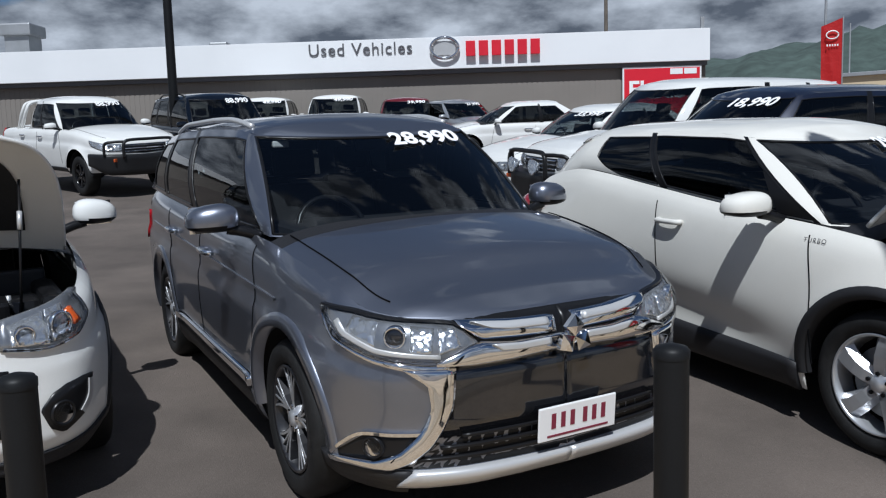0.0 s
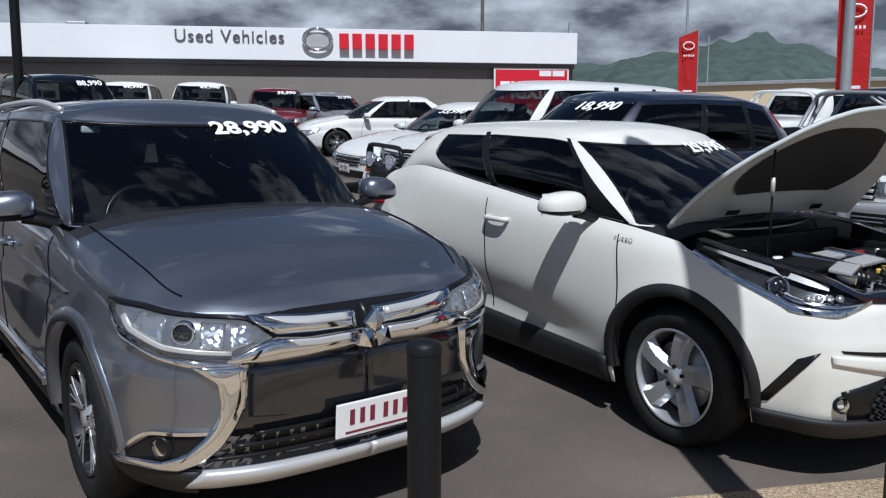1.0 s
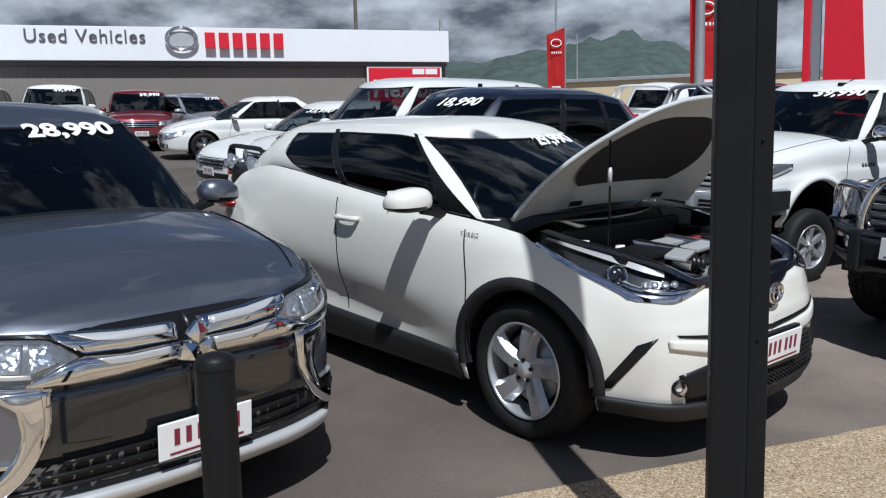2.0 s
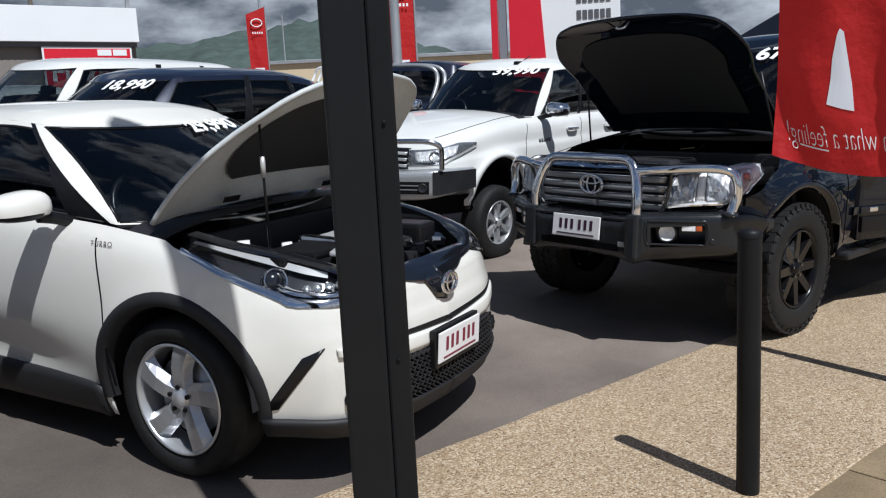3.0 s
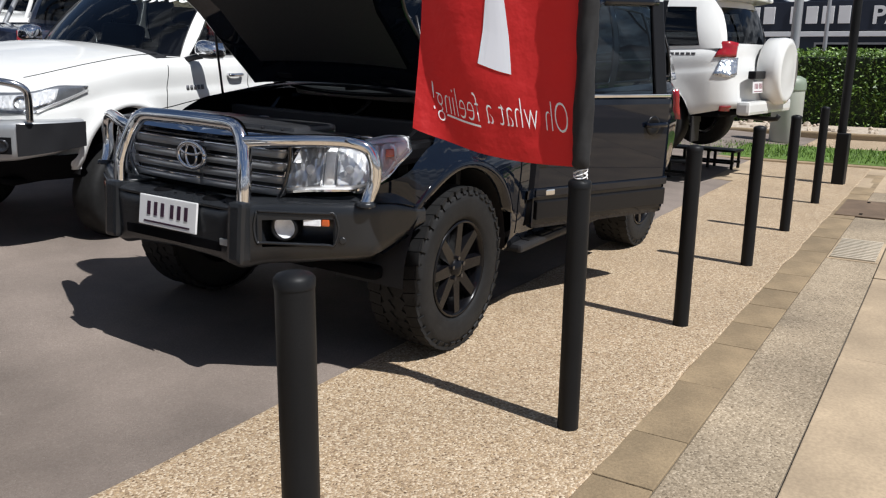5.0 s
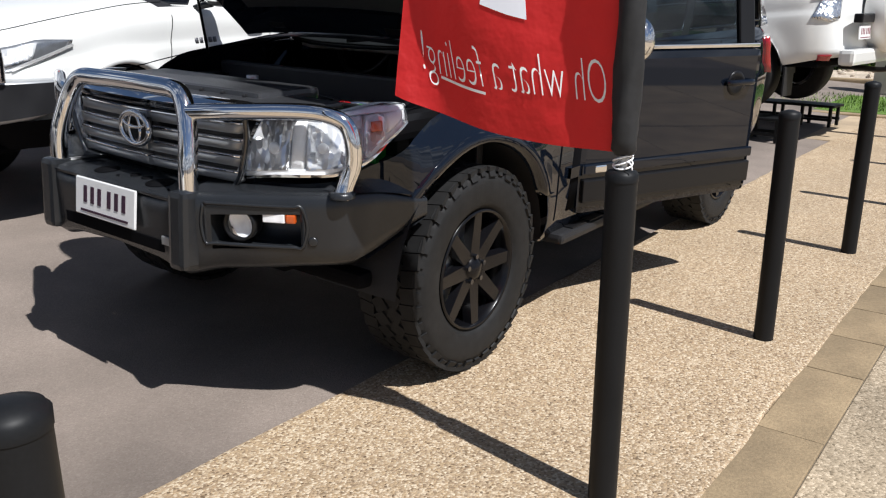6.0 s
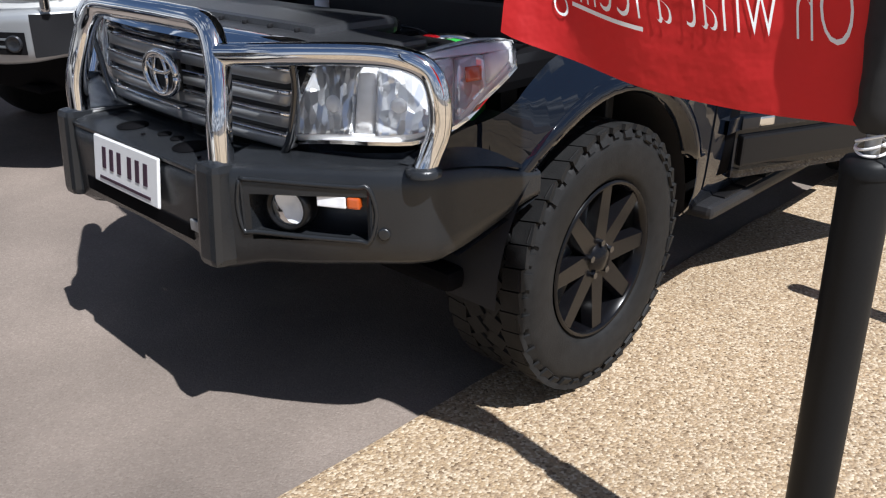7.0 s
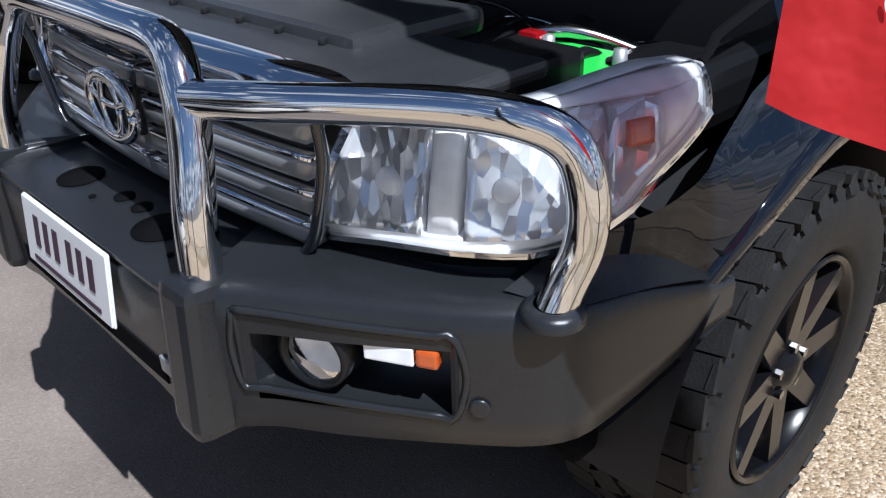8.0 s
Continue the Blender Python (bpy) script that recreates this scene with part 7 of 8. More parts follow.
def white_ute():
    car = Car("parked_ute", (5.278, 7.088), 196.1, "white dual cab ute with silver bull bar and chrome mirrors", "ute", WHITE_PAINT, dict(HIL, raised=0.19), lift=0.141)
    car.root.matrix_world = car.root.matrix_world @ Matrix.Scale(0.90, 4)
    common(car, UTE_WIN, UTE_PIL, WHEEL_SIX, wheel_y=0.93)
    ute_front(car, True)
    face = [(0.20, 0.0), (0.20, 0.30), (0.19, 0.42), (0.14, 0.55), (0.04, 0.72), (-0.06, 0.84), (-0.25, 0.92), (-0.42, 0.955), (-0.50, 0.96)]
    bar, line = bull_bar(car, face, [(0, 0.76), (0.3, 0.80), (0.7, 0.83), (1, 0.83)], [(0, 0.53), (0.5, 0.54), (0.8, 0.58), (1, 0.64)], BAR_SILVER)
    part("skid_plate", box_bm((1.1, 1.3, 0.05), (-0.66, 0, 0.36), 0.02), DARK, car.root)
    # sheet under the ute's bumper, coloured near-black to give the shade there
    under = [q for q in line if q.x > -0.42]
    car.loft("under_guard", [Vector((q.x - 0.06, q.y * 0.96, 0.57)) for q in under], [Vector((q.x - 0.26, q.y * 0.86, 0.36)) for q in under], DARK, None, (1, -1), 24, 4)
    for sd in (1, -1):
        mid = [q for q in line if 0.44 < q.y < 0.80]
        car.loft("wing_insert", [Vector((q.x + 0.008, q.y + 0.004, 0.60)) for q in mid], [Vector((q.x + 0.008, q.y + 0.004, 0.72)) for q in mid], TRIM_BLACK, None, (sd,), 14, 4)
        for z in (0.635, 0.675):
            car.loft("insert_bar", [Vector((q.x + 0.012, q.y + 0.006, z)) for q in mid[:-4]], [Vector((q.x + 0.012, q.y + 0.006, z + 0.014)) for q in mid[:-4]], GREY_CLAD, None, (sd,), 12, 3, 0.004)
        end = [q for q in line if q.y > 0.80]
        car.loft("corner_guard", [Vector((q.x, q.y + 0.014, 0.585 + 0.05 * i / len(end))) for i, q in enumerate(end)], [Vector((q.x, q.y + 0.014, 0.815)) for q in end], PLASTIC, None, (sd,), 14, 4, 0.006)
        m = Matrix.Translation((0.045, sd * 0.745, 0.66)) @ Vector((0.8, sd * 0.5, 0)).to_track_quat("Y", "Z").to_matrix().to_4x4()
        lathe("fog_lamp", [(0.045, -0.03), (0.045, 0.004), (0.036, 0.006), (0.030, -0.002), (0.0001, 0.002)], LAMP_DARK, car.root, m, 20)
        part("upright", box_bm((0.09, 0.06, 0.62), (0.20, sd * 0.36, 0.80), 0.016, Euler((0, radians(-5), 0))), BAR_SILVER, car.root)
        loop = [(0.17, 0.36, 1.08), (0.13, 0.54, 1.10), (0.01, 0.77, 1.10), (-0.07, 0.86, 1.06), (-0.09, 0.875, 0.98), (-0.09, 0.875, 0.83)]
        tube("side_loop", [(x, y * sd, z) for x, y, z in loop], 0.026, ALLOY, car.root, 40, 10)
        spot = new("spot_lamp")
        spot.parent = car.root
        m = Matrix.Translation((0.26, sd * 0.20, 0.92)) @ Vector((1, 0, 0)).to_track_quat("Y", "Z").to_matrix().to_4x4()
        lathe("housing", [(0.0001, -0.09), (0.06, -0.08), (0.108, -0.01), (0.110, 0.012), (0.100, 0.014)], SILVER_TRIM, spot, m, 30)
        lathe("lens", [(0.101, 0.008), (0.06, 0.014), (0.0001, 0.016)], REFLECTOR, spot, m, 30)
    hoop = [(0.20, 0.34, 1.04), (0.19, 0.30, 1.09), (0.185, 0.2, 1.11), (0.185, 0, 1.112)]
    tube("centre_hoop", hoop + [(x, -y, z) for x, y, z in hoop[-2::-1]], 0.026, ALLOY, car.root, 40, 10)
    part("lower_panel", box_bm((0.06, 0.72, 0.16), (0.18, 0, 0.60), 0.01), TRIM_BLACK, car.root)
    car.plate((0.225, 0, 0.56), 4, letters=TRIM_BLACK)
    car.mirror_pod(-1.86, 1.05, 1.33, CHROME, (0.15, 0.25, 0.19))
    car.arch_ring(0.455, 0.515, WHITE_PAINT, 0.014)
    car.price("39,990", 0.20, 0.50, 0.87)
    car.seats(-2.3, 1.18)
    seams(car, [[(-1.44, 0.6), (-1.45, 0.9), (-1.52, 1.2)], [(-2.6, 0.55), (-2.62, 0.9), (-2.66, 1.22)]])
    car.handles([(-2.42, 1.10), (-3.3, 1.10)], CHROME)
    for i in range(5):
        x = -1.72 - 0.05 * i
        car.patch("side_badge_bar", [(x, 0.985), (x - 0.034, 0.985)], [(x, 1.025), (x - 0.034, 1.025)], SIGN_GREY, 0.004, ns=3, nt=2)
    aer = car.cabin_point(0.0, 1.0)
    tube("roof_aerial", [(aer.x - 0.15, 0.25, aer.z + 0.05), (aer.x - 0.42, 0.25, aer.z + 0.16)], 0.006, TRIM_BLACK, car.root, 3, 6)
    part("aerial_foot", box_bm((0.14, 0.06, 0.05), (aer.x - 0.18, 0.25, aer.z + 0.07), 0.015), TRIM_BLACK, car.root)


# white hatch at the start, bonnet up
ASX_TOP = [(0, 0.84), (0.12, 0.855), (0.30, 0.90), (0.55, 0.96), (0.9, 1.02), (1.3, 1.06), (2.4, 1.10), (4.0, 1.15)]
ASX = spec(4.30, 1.77, ASX_TOP, 1.12, 1.60, (-0.86, -3.53), 0.34, -0.98, -1.72, -4.2, -3.95, zl=0.25, tumble=0.15, nose=1.1)


def white_hatch():
    car = Car("parked_car", (-1.50, 2.98), -56.5, "white compact SUV with raised bonnet and black fog surrounds", "car", WHITE_PAINT, ASX)
    common(car, bonnet=False, hinge=-0.92)
    car.open_bonnet(-0.94, 1.04, 56, 0.05, WHITE_PAINT, None, ((-0.30, 0.50, 0.84), (-0.35, 0.55, 0.82)))
    car.engine_bay(-0.16, -0.95, 0.66, 0.93, 11)
    car.patch("slam_panel", [(0.001, 0.74), (0.5, 0.76)], [(0.001, 0.835), (0.5, 0.845)], TRIM_BLACK, 0.006, joined=True)
    car.patch("grille", [(0.001, 0.34), (0.40, 0.40)], [(0.001, 0.70), (0.42, 0.66)], TRIM_BLACK, 0.006, joined=True)
    lamps(car, [(0.40, 0.742), (0.575, 0.716), (0.715, 0.748), (-0.28, 0.82)], [(0.41, 0.852), (0.63, 0.890), (0.72, 0.908), (-0.30, 0.925)], bulbs=[(0.50, 0.785, 0.034, LENS), (0.655, 0.805, 0.044, LENS)], backing=LAMP_GREY)
    car.patch("lamp_reflector", [(0.445, 0.752), (0.575, 0.735), (0.60, 0.738)], [(0.445, 0.835), (0.575, 0.86), (0.60, 0.862)], REFLECTOR, 0.0125)
    car.patch("lamp_reflector", [(0.61, 0.742), (0.70, 0.760)], [(0.61, 0.870), (0.70, 0.885)], REFLECTOR, 0.0125)
    car.strip("lamp_edge", [(0.41, 0.745), (0.575, 0.722), (0.715, 0.754), (-0.27, 0.82)], 0.012, CHROME, 0.016)
    car.patch("indicator", [(0.705, 0.79), (0.735, 0.80)], [(0.705, 0.85), (0.735, 0.862)], AMBER, 0.020, ns=4)
    car.patch("fog_surround", [(0.52, 0.465), (0.55, 0.385), (0.60, 0.355), (0.70, 0.410), (0.738, 0.545)], [(0.525, 0.480), (0.57, 0.530), (0.63, 0.556), (0.70, 0.566), (0.742, 0.562)], TRIM_BLACK, 0.010, ns=20)
    car.strip("fog_chrome", [(0.725, 0.545), (0.715, 0.47), (0.68, 0.415)], 0.028, SILVER_TRIM, 0.016)
    fog(car, 0.60, 0.440, 0.046, 0.014)
    car.patch("lower_lip", [(0.001, 0.225), (0.55, 0.225), (-0.40, 0.245)], [(0.001, 0.285), (0.55, 0.285), (-0.40, 0.335)], PLASTIC, 0.014, ns=20)
    car.arch_ring(0.39, 0.45, PLASTIC, 0.012)
    car.mirror_pod(-1.50, 1.0, 1.15, WHITE_PAINT, (0.15, 0.24, 0.18))
    car.seats(-2.0, 0.98)
    car.plate((0.03, 0, 0.5), 4)


def far_car(at, heading, colour, sp, label, price="", category="car", name="parked_car", windows=WIN, pillars=PIL, wheel=WHEEL_SILVER, style="", lift=0.0, plate=True, **kw):
    car = Car(name, at, heading, label, category, colour, sp, "cars in the yard", lift=lift)
    common(car, windows, pillars, wheel, **kw)
    zh, zl, w = sp["top"][0][1], sp["low"][1][1], car.line[car.iw].y
    car.patch("grille", [(0.001, zh - 0.24), (0.42, zh - 0.22)], [(0.001, zh - 0.06), (0.46, zh - 0.06)], TRIM_BLACK, 0.006, joined=True)
    for k in range(3):
        z = zh - 0.205 + 0.055 * k
        car.patch("grille_slat", [(0.001, z), (0.43, z)], [(0.001, z + 0.018), (0.43, z + 0.018)], CHROME if style != "dark" else TRIM_BLACK, 0.016, joined=True)
    lamps(car, [(0.46, zh - 0.19), (0.74 * w / 0.9, zh - 0.18), (-0.45, zh - 0.08)], [(0.47, zh - 0.05), (0.76 * w / 0.9, zh - 0.03), (-0.52, zh + 0.03)], bulbs=[(0.66, zh - 0.11, 0.04, LENS)])
    car.patch("lower_grille", [(0.001, zl + 0.06), (0.52, zl + 0.08)], [(0.001, zl + 0.20), (0.56, zl + 0.20)], TRIM_BLACK, 0.006, joined=True)
    fog(car, 0.66, zl + 0.15, 0.04, 0.008)
    if plate:
        car.plate((0.03, 0, zl + 0.22), 4)
    c = sp["cabin"]
    belt = car.top(c["a0"][0])
    car.mirror_pod(c["a0"][0] - 0.08, w + 0.08, belt + 0.08, colour, (0.13, 0.22, 0.15))
    seams(car, [[(c["a0"][0] + 0.08, zl + 0.14), (c["a0"][0] + 0.06, (zl + belt) / 2), (c["a0"][0] - 0.02, belt - 0.05)], [(c["a0"][0] - 1.08, zl + 0.14), (c["a0"][0] - 1.10, (zl + belt) / 2), (c["a0"][0] - 1.12, belt - 0.05)]])
    car.handles([(c["a0"][0] - 0.92, belt - 0.14), (c["a0"][0] - 1.85, belt - 0.13)], colour if style == "dark" else CHROME)
    car.patch("tail_lamp", [(-car.L + 0.30, belt - 0.22), (("r", w * 0.72), belt - 0.22)], [(-car.L + 0.28, belt + 0.0), (("r", w * 0.72), belt - 0.0)], TAIL_RED, 0.02)
    car.patch("sill_cladding", [(sp["wheels"][0] - 0.45, zl - 0.03), (sp["wheels"][1] + 0.45, zl - 0.02)], [(sp["wheels"][0] - 0.45, zl + 0.06), (sp["wheels"][1] + 0.45, zl + 0.07)], PLASTIC, 0.010)
    if price:
        car.price(price, 0.22, 0.42, 0.85)
    car.seats(c["a0"][0] - 0.65, belt - 0.10)
    return car


BLACK_BAR = mat("black satin steel bar", (0.010, 0.010, 0.011), 0.4, big=0.1, spec=0.35)


def black_bull_bar(car, spots=False):
    """Black steel bar with hoop before the grille."""
    face = [(0.16, 0.0), (0.16, 0.40), (0.10, 0.60), (-0.02, 0.80), (-0.20, 0.91), (-0.42, 0.96)]
    zh = car.p["top"][0][1]
    bull_bar(car, face, [(0, zh - 0.26), (1, zh - 0.22)], [(0, zh - 0.64), (0.6, zh - 0.62), (1, zh - 0.46)], BLACK_BAR)
    hoop = [(0.15, 0.52, zh - 0.3), (0.15, 0.52, zh - 0.08), (0.14, 0.46, zh + 0.01), (0.14, 0.3, zh + 0.03), (0.14, 0, zh + 0.03)]
    tube("hoop", hoop + [(x, -y, z) for x, y, z in hoop[-2::-1]], 0.030, BLACK_BAR, car.root, 50, 10)
    for sd in (1, -1):
        part("marker_lamp", box_bm((0.03, 0.11, 0.06), (0.085, sd * 0.66, zh - 0.34), 0.012, Euler((0, 0, radians(-32 * sd)))), AMBER, car.root)
        loop = [(0.14, 0.50, zh), (0.06, 0.68, zh), (-0.02, 0.80, zh - 0.04), (-0.03, 0.82, zh - 0.25)]
        tube("side_loop", [(x, y * sd, z) for x, y, z in loop], 0.026, BLACK_BAR, car.root, 30, 8)
        if spots:
            m = Matrix.Translation((0.22, sd * 0.30, zh - 0.16)) @ Vector((1, 0, 0)).to_track_quat("Y", "Z").to_matrix().to_4x4()
            lathe("spot_lamp", [(0.0001, -0.09), (0.06, -0.08), (0.10, -0.01), (0.102, 0.012), (0.09, 0.014), (0.0001, 0.018)], REFLECTOR, car.root, m, 24)


def tray(car, sports_bar=True, material=None):
    """The open tray of a ute behind the cab, with a sports bar."""
    L, w = car.L, car.line[car.iw].y
    part("tray_floor", box_bm((1.5, 2 * w - 0.3, 0.04), (-L + 0.85, 0, 0.80), 0.005), PLASTIC, car.root)
    if sports_bar:
        for x in (-L + 1.62, -L + 1.42):
            pts = [(x - 0.25, -w + 0.12, 1.2), (x, -w + 0.16, 1.62), (x, -w + 0.32, 1.80), (x, 0, 1.83), (x, w - 0.32, 1.80), (x, w - 0.16, 1.62), (x - 0.25, w - 0.12, 1.2)]
            tube("sports_bar", pts, 0.034, material or BAR_SILVER, car.root, 50, 10)


grey_suv()
white_crossover()
black_4wd()
white_ute()
white_hatch()

TOP_SUV = [(0, 1.0), (0.12, 1.02), (0.4, 1.07), (0.9, 1.14), (1.3, 1.18), (3.0, 1.20), (4.6, 1.22)]
TOP_SEDAN = [(0, 0.70), (0.12, 0.72), (0.4, 0.80), (0.9, 0.90), (1.4, 0.96), (3.0, 0.98), (4.0, 1.02), (4.7, 0.98)]
SUV = spec(4.85, 1.90, TOP_SUV, 1.2, 1.84, (-0.9, -3.7), 0.38, -1.08, -1.75, -4.72, -4.45, zl=0.33, tumble=0.15, arch=0.45)
LOW_SUV = spec(4.80, 1.90, [(a, b - 0.10) for a, b in TOP_SUV], 1.1, 1.70, (-0.92, -3.70), 0.36, -1.10, -1.85, -4.6, -4.2, zl=0.28, tumble=0.16, roof_drop=0.09)
SEDAN = spec(4.9, 1.88, TOP_SEDAN, 1.0, 1.46, (-0.95, -3.85), 0.335, -1.25, -2.05, -4.25, -3.55, zl=0.2, tumble=0.17, roof_drop=0.07)
HATCH = spec(4.2, 1.76, [(0, 0.85), (0.2, 0.90), (0.6, 0.99), (1.0, 1.04), (4.0, 1.10)], 1.09, 1.58, (-0.82, -3.38), 0.32, -0.80, -1.60, -4.08, -3.80, zl=0.22, tumble=0.14)
SEDAN_WIN = [("windscreen", 0.0, 0.98, 0.02, 0.97), ("front_window", 1.045, 1.50, 0.05, 0.9), ("rear_window", 1.54, 1.85, 0.05, 0.86), ("back_window", 2.1, 3.0, 0.08, 0.9)]
SEDAN_PIL = [(1.50, 1.54, TRIM_BLACK)]

ute = far_car((-5.55, 15.75), -41, WHITE_PAINT, HIL, "white dual cab ute with black bull bar and tray rail", "88,990", "ute", "parked_ute", UTE_WIN, UTE_PIL, WHEEL_BLACK)
black_bull_bar(ute)
tray(ute, True, WHITE_PAINT)
big = far_car((-3.7, 17.0), -52, BLACK_PAINT, SUV, "black large wagon with roof rails", "88,990", style="dark")
big.rails(1.12, 1.9, TRIM_BLACK, 0.05)
far_car((-3.55, 24.6), -88, WHITE_PAINT, SUV, "white four wheel drive parked facing the street", "49,990")
far_car((-6.0, 25.6), -85, WHITE_PAINT, SUV, "white wagon parked along the back wall", "49,990")
far_car((-1.1, 24.6), -84, RED_PAINT, LOW_SUV, "dark red wagon with chrome grille", "39,990")
far_car((1.35, 24.6), -60, SILVER_PAINT, HATCH, "pale silver hatchback parked near the wall", "27,990")
far_car((-0.45, 22.0), 191, WHITE_PAINT, SEDAN, "white sedan with silver multi spoke wheels", "", windows=SEDAN_WIN, pillars=SEDAN_PIL, wheel=WHEEL_MULTI)
far_car((0.9, 14.3), 207, WHITE_PAINT, SEDAN, "white sedan with a price on its windscreen", "33,990", windows=SEDAN_WIN, pillars=SEDAN_PIL)
wagon = far_car((1.56, 10.95), 202, WHITE_PAINT, SUV, "large white wagon with black bull bar and spot lamps", "", wheel=WHEEL_SIX)
black_bull_bar(wagon, True)
far_car((1.95, 8.9), 201, NAVY_PAINT, LOW_SUV, "navy wagon with dark windows", "18,990", style="dark")
dark_ute = far_car((12.4, 13.6), 20, NAVY_PAINT, HIL, "dark blue dual cab ute with sports bar", "", "ute", "parked_ute", UTE_WIN, UTE_PIL, WHEEL_SIX, style="dark")
tray(dark_ute)
rack_ute = far_car((13.6, 18.5), 25, WHITE_PAINT, HIL, "white ute with pipe ladder racks", "", "ute", "parked_ute", UTE_WIN, UTE_PIL)
tray(rack_ute, True, WHITE_PAINT)

# white four wheel drive seen from behind, standing on a low display ramp
PRADO = spec(4.75, 1.88, [(0, 1.05), (0.12, 1.07), (0.4, 1.12), (0.9, 1.18), (1.3, 1.22), (3.0, 1.24), (4.5, 1.28)], 1.27, 1.86, (-0.92, -3.71), 0.40, -1.10, -1.80, -4.62, -4.45, zl=0.46, tumble=0.15, arch=0.47, arch_up=0.03, d0=(-4.45, 0.82), d1=(-4.25, 0.67))


def white_4wd_rear():
    car = Car("parked_car", (13.55, 8.93), 89.5, "white four wheel drive with covered spare wheel, on a ramp", "car", WHITE_PAINT, PRADO, lift=0.06, slope=0.0)
    common(car, wheel=WHEEL_SIX)
    L = car.L
    lo, hi = [(-L + 0.34, 0.98), (-L + 0.18, 0.95), (("r", 0.70), 0.98)], [(-L + 0.26, 1.36), (-L + 0.16, 1.36), (("r", 0.66), 1.34)]
    for sd in (1, -1):
        t = new("tail_lamp")
        t.parent = car.root
        car.patch("red_lens", [(a, 1.18) for a, _ in lo], hi, TAIL_RED, 0.022, t, sides=(sd,))
        car.patch("clear_lens", lo, [(a, 1.175) for a, _ in hi], REFLECTOR, 0.018, t, sides=(sd,))
        car.patch("bumper_reflector", [(-L + 0.24, 0.56), (("r", 0.74), 0.56)], [(-L + 0.24, 0.62), (("r", 0.74), 0.62)], TAIL_RED, 0.016, sides=(sd,), ns=5)
    part("bumper_step", box_bm((0.16, 1.62, 0.16), (-L - 0.02, 0, 0.60), 0.04), WHITE_PAINT, car.root)
    m = Matrix.Translation((-L - 0.05, -0.12, 1.02)) @ Matrix.Rotation(math.pi / 2, 4, "Z")
    cover = new("spare_wheel")
    cover.parent = car.root
    lathe("cover", [(0.36, -0.10), (0.395, -0.07), (0.40, 0.10), (0.385, 0.16), (0.33, 0.185), (0.31, 0.18), (0.12, 0.195), (0.0001, 0.198)], WHITE_PAINT, cover, m, 48)
    part("mount", box_bm((0.16, 0.3, 0.3), (-L + 0.02, -0.12, 1.0), 0.02), TRIM_BLACK, cover)
    part("plate_light_bar", box_bm((0.09, 0.42, 0.09), (-L - 0.03, 0.42, 0.98), 0.015), TRIM_BLACK, car.root)
    pl = car.plate((-L - 0.045, 0.42, 0.84), -4, 180, letters=MAROON_LETTER)
    part("rear_spoiler", box_bm((0.28, 1.25, 0.05), (-4.42, 0, 1.86), 0.02, Euler((0, radians(8), 0))), WHITE_PAINT, car.root)
    part("roof_bar", box_bm((0.08, 1.3, 0.03), (-3.4, 0, 1.95), 0.01), TRIM_BLACK, car.root)
    tube("tow_bar", [(-L + 0.3, 0, 0.47), (-L - 0.14, 0, 0.45), (-L - 0.2, 0, 0.50)], 0.03, TRIM_BLACK, car.root, 10, 8)
    part("mud_flap", box_bm((0.02, 0.24, 0.30), (-4.22, 0.80, 0.34), 0.004), PLASTIC, car.root)
    for i in range(5):
        part("side_badge_bar", box_bm((0.05, 0.004, 0.03), (-3.9 - 0.065 * i, car.skin(car.s_of(-3.9 - 0.065 * i), 1.2).y + 0.002, 1.215), 0.001), SIGN_GREY, car.root)
    for sd in (1, -1):
        r = thing("display_ramp", pose(13.52 + sd * 0.80, 5.22, 0.03, 0, 0, 89.5), "black steel display ramp under a rear wheel", "ramp", "wheel ramps")
        part("deck", box_bm((1.1, 0.34, 0.03), (0, 0, 0.232), 0.006), POST_BLACK, r)
        for x in (-0.5, -0.17, 0.17, 0.5):
            for y in (-0.13, 0.13):
                part("leg", box_bm((0.035, 0.035, 0.24), (x, y, 0.105), 0.003), POST_BLACK, r)
        for y in (-0.13, 0.13):
            part("rail", box_bm((1.05, 0.03, 0.03), (0, y, 0.07), 0.003), POST_BLACK, r)


white_4wd_rear()


# ---- flags, poles, signs and the street beyond ----
def banner_cloth(parent, w, h, z0, wave, seed, material, slant=0.0, cols=28, rows=40, rise_free=0.03, curl=0.0):
    """A hanging banner in the plane x (away from the pole) by z, rippled in y."""
    verts = []
    for i in range(cols):
        u = i / (cols - 1)
        for j in range(rows):
            v = j / (rows - 1)
            y = wave * u * (math.sin(5.2 * u + 2.6 * v + seed) + 0.5 * math.sin(9 * u - 5 * v + 2 * seed)) * (1.15 - 0.6 * v) + 0.16 * wave * u * math.sin(17 * u - 12 * v + seed)
            # creases drawn up from the tied corner
            y += 0.30 * wave * min(1, 2.5 * u) * (abs(math.sin(3.1 * (2.6 * v - u) + seed)) - 0.6)
            sag = -0.05 * math.sin(math.pi * u) * (1 - v) * 0.6
            verts.append((-w * u * (1 - 0.06 * (1 - v)), y, z0 + (h - slant * u) * v + sag + (rise_free * u + curl * u ** 3) * (1 - v) ** 1.5))
    return raw("cloth", verts, grid_faces(cols, rows), material, parent), verts, cols, rows


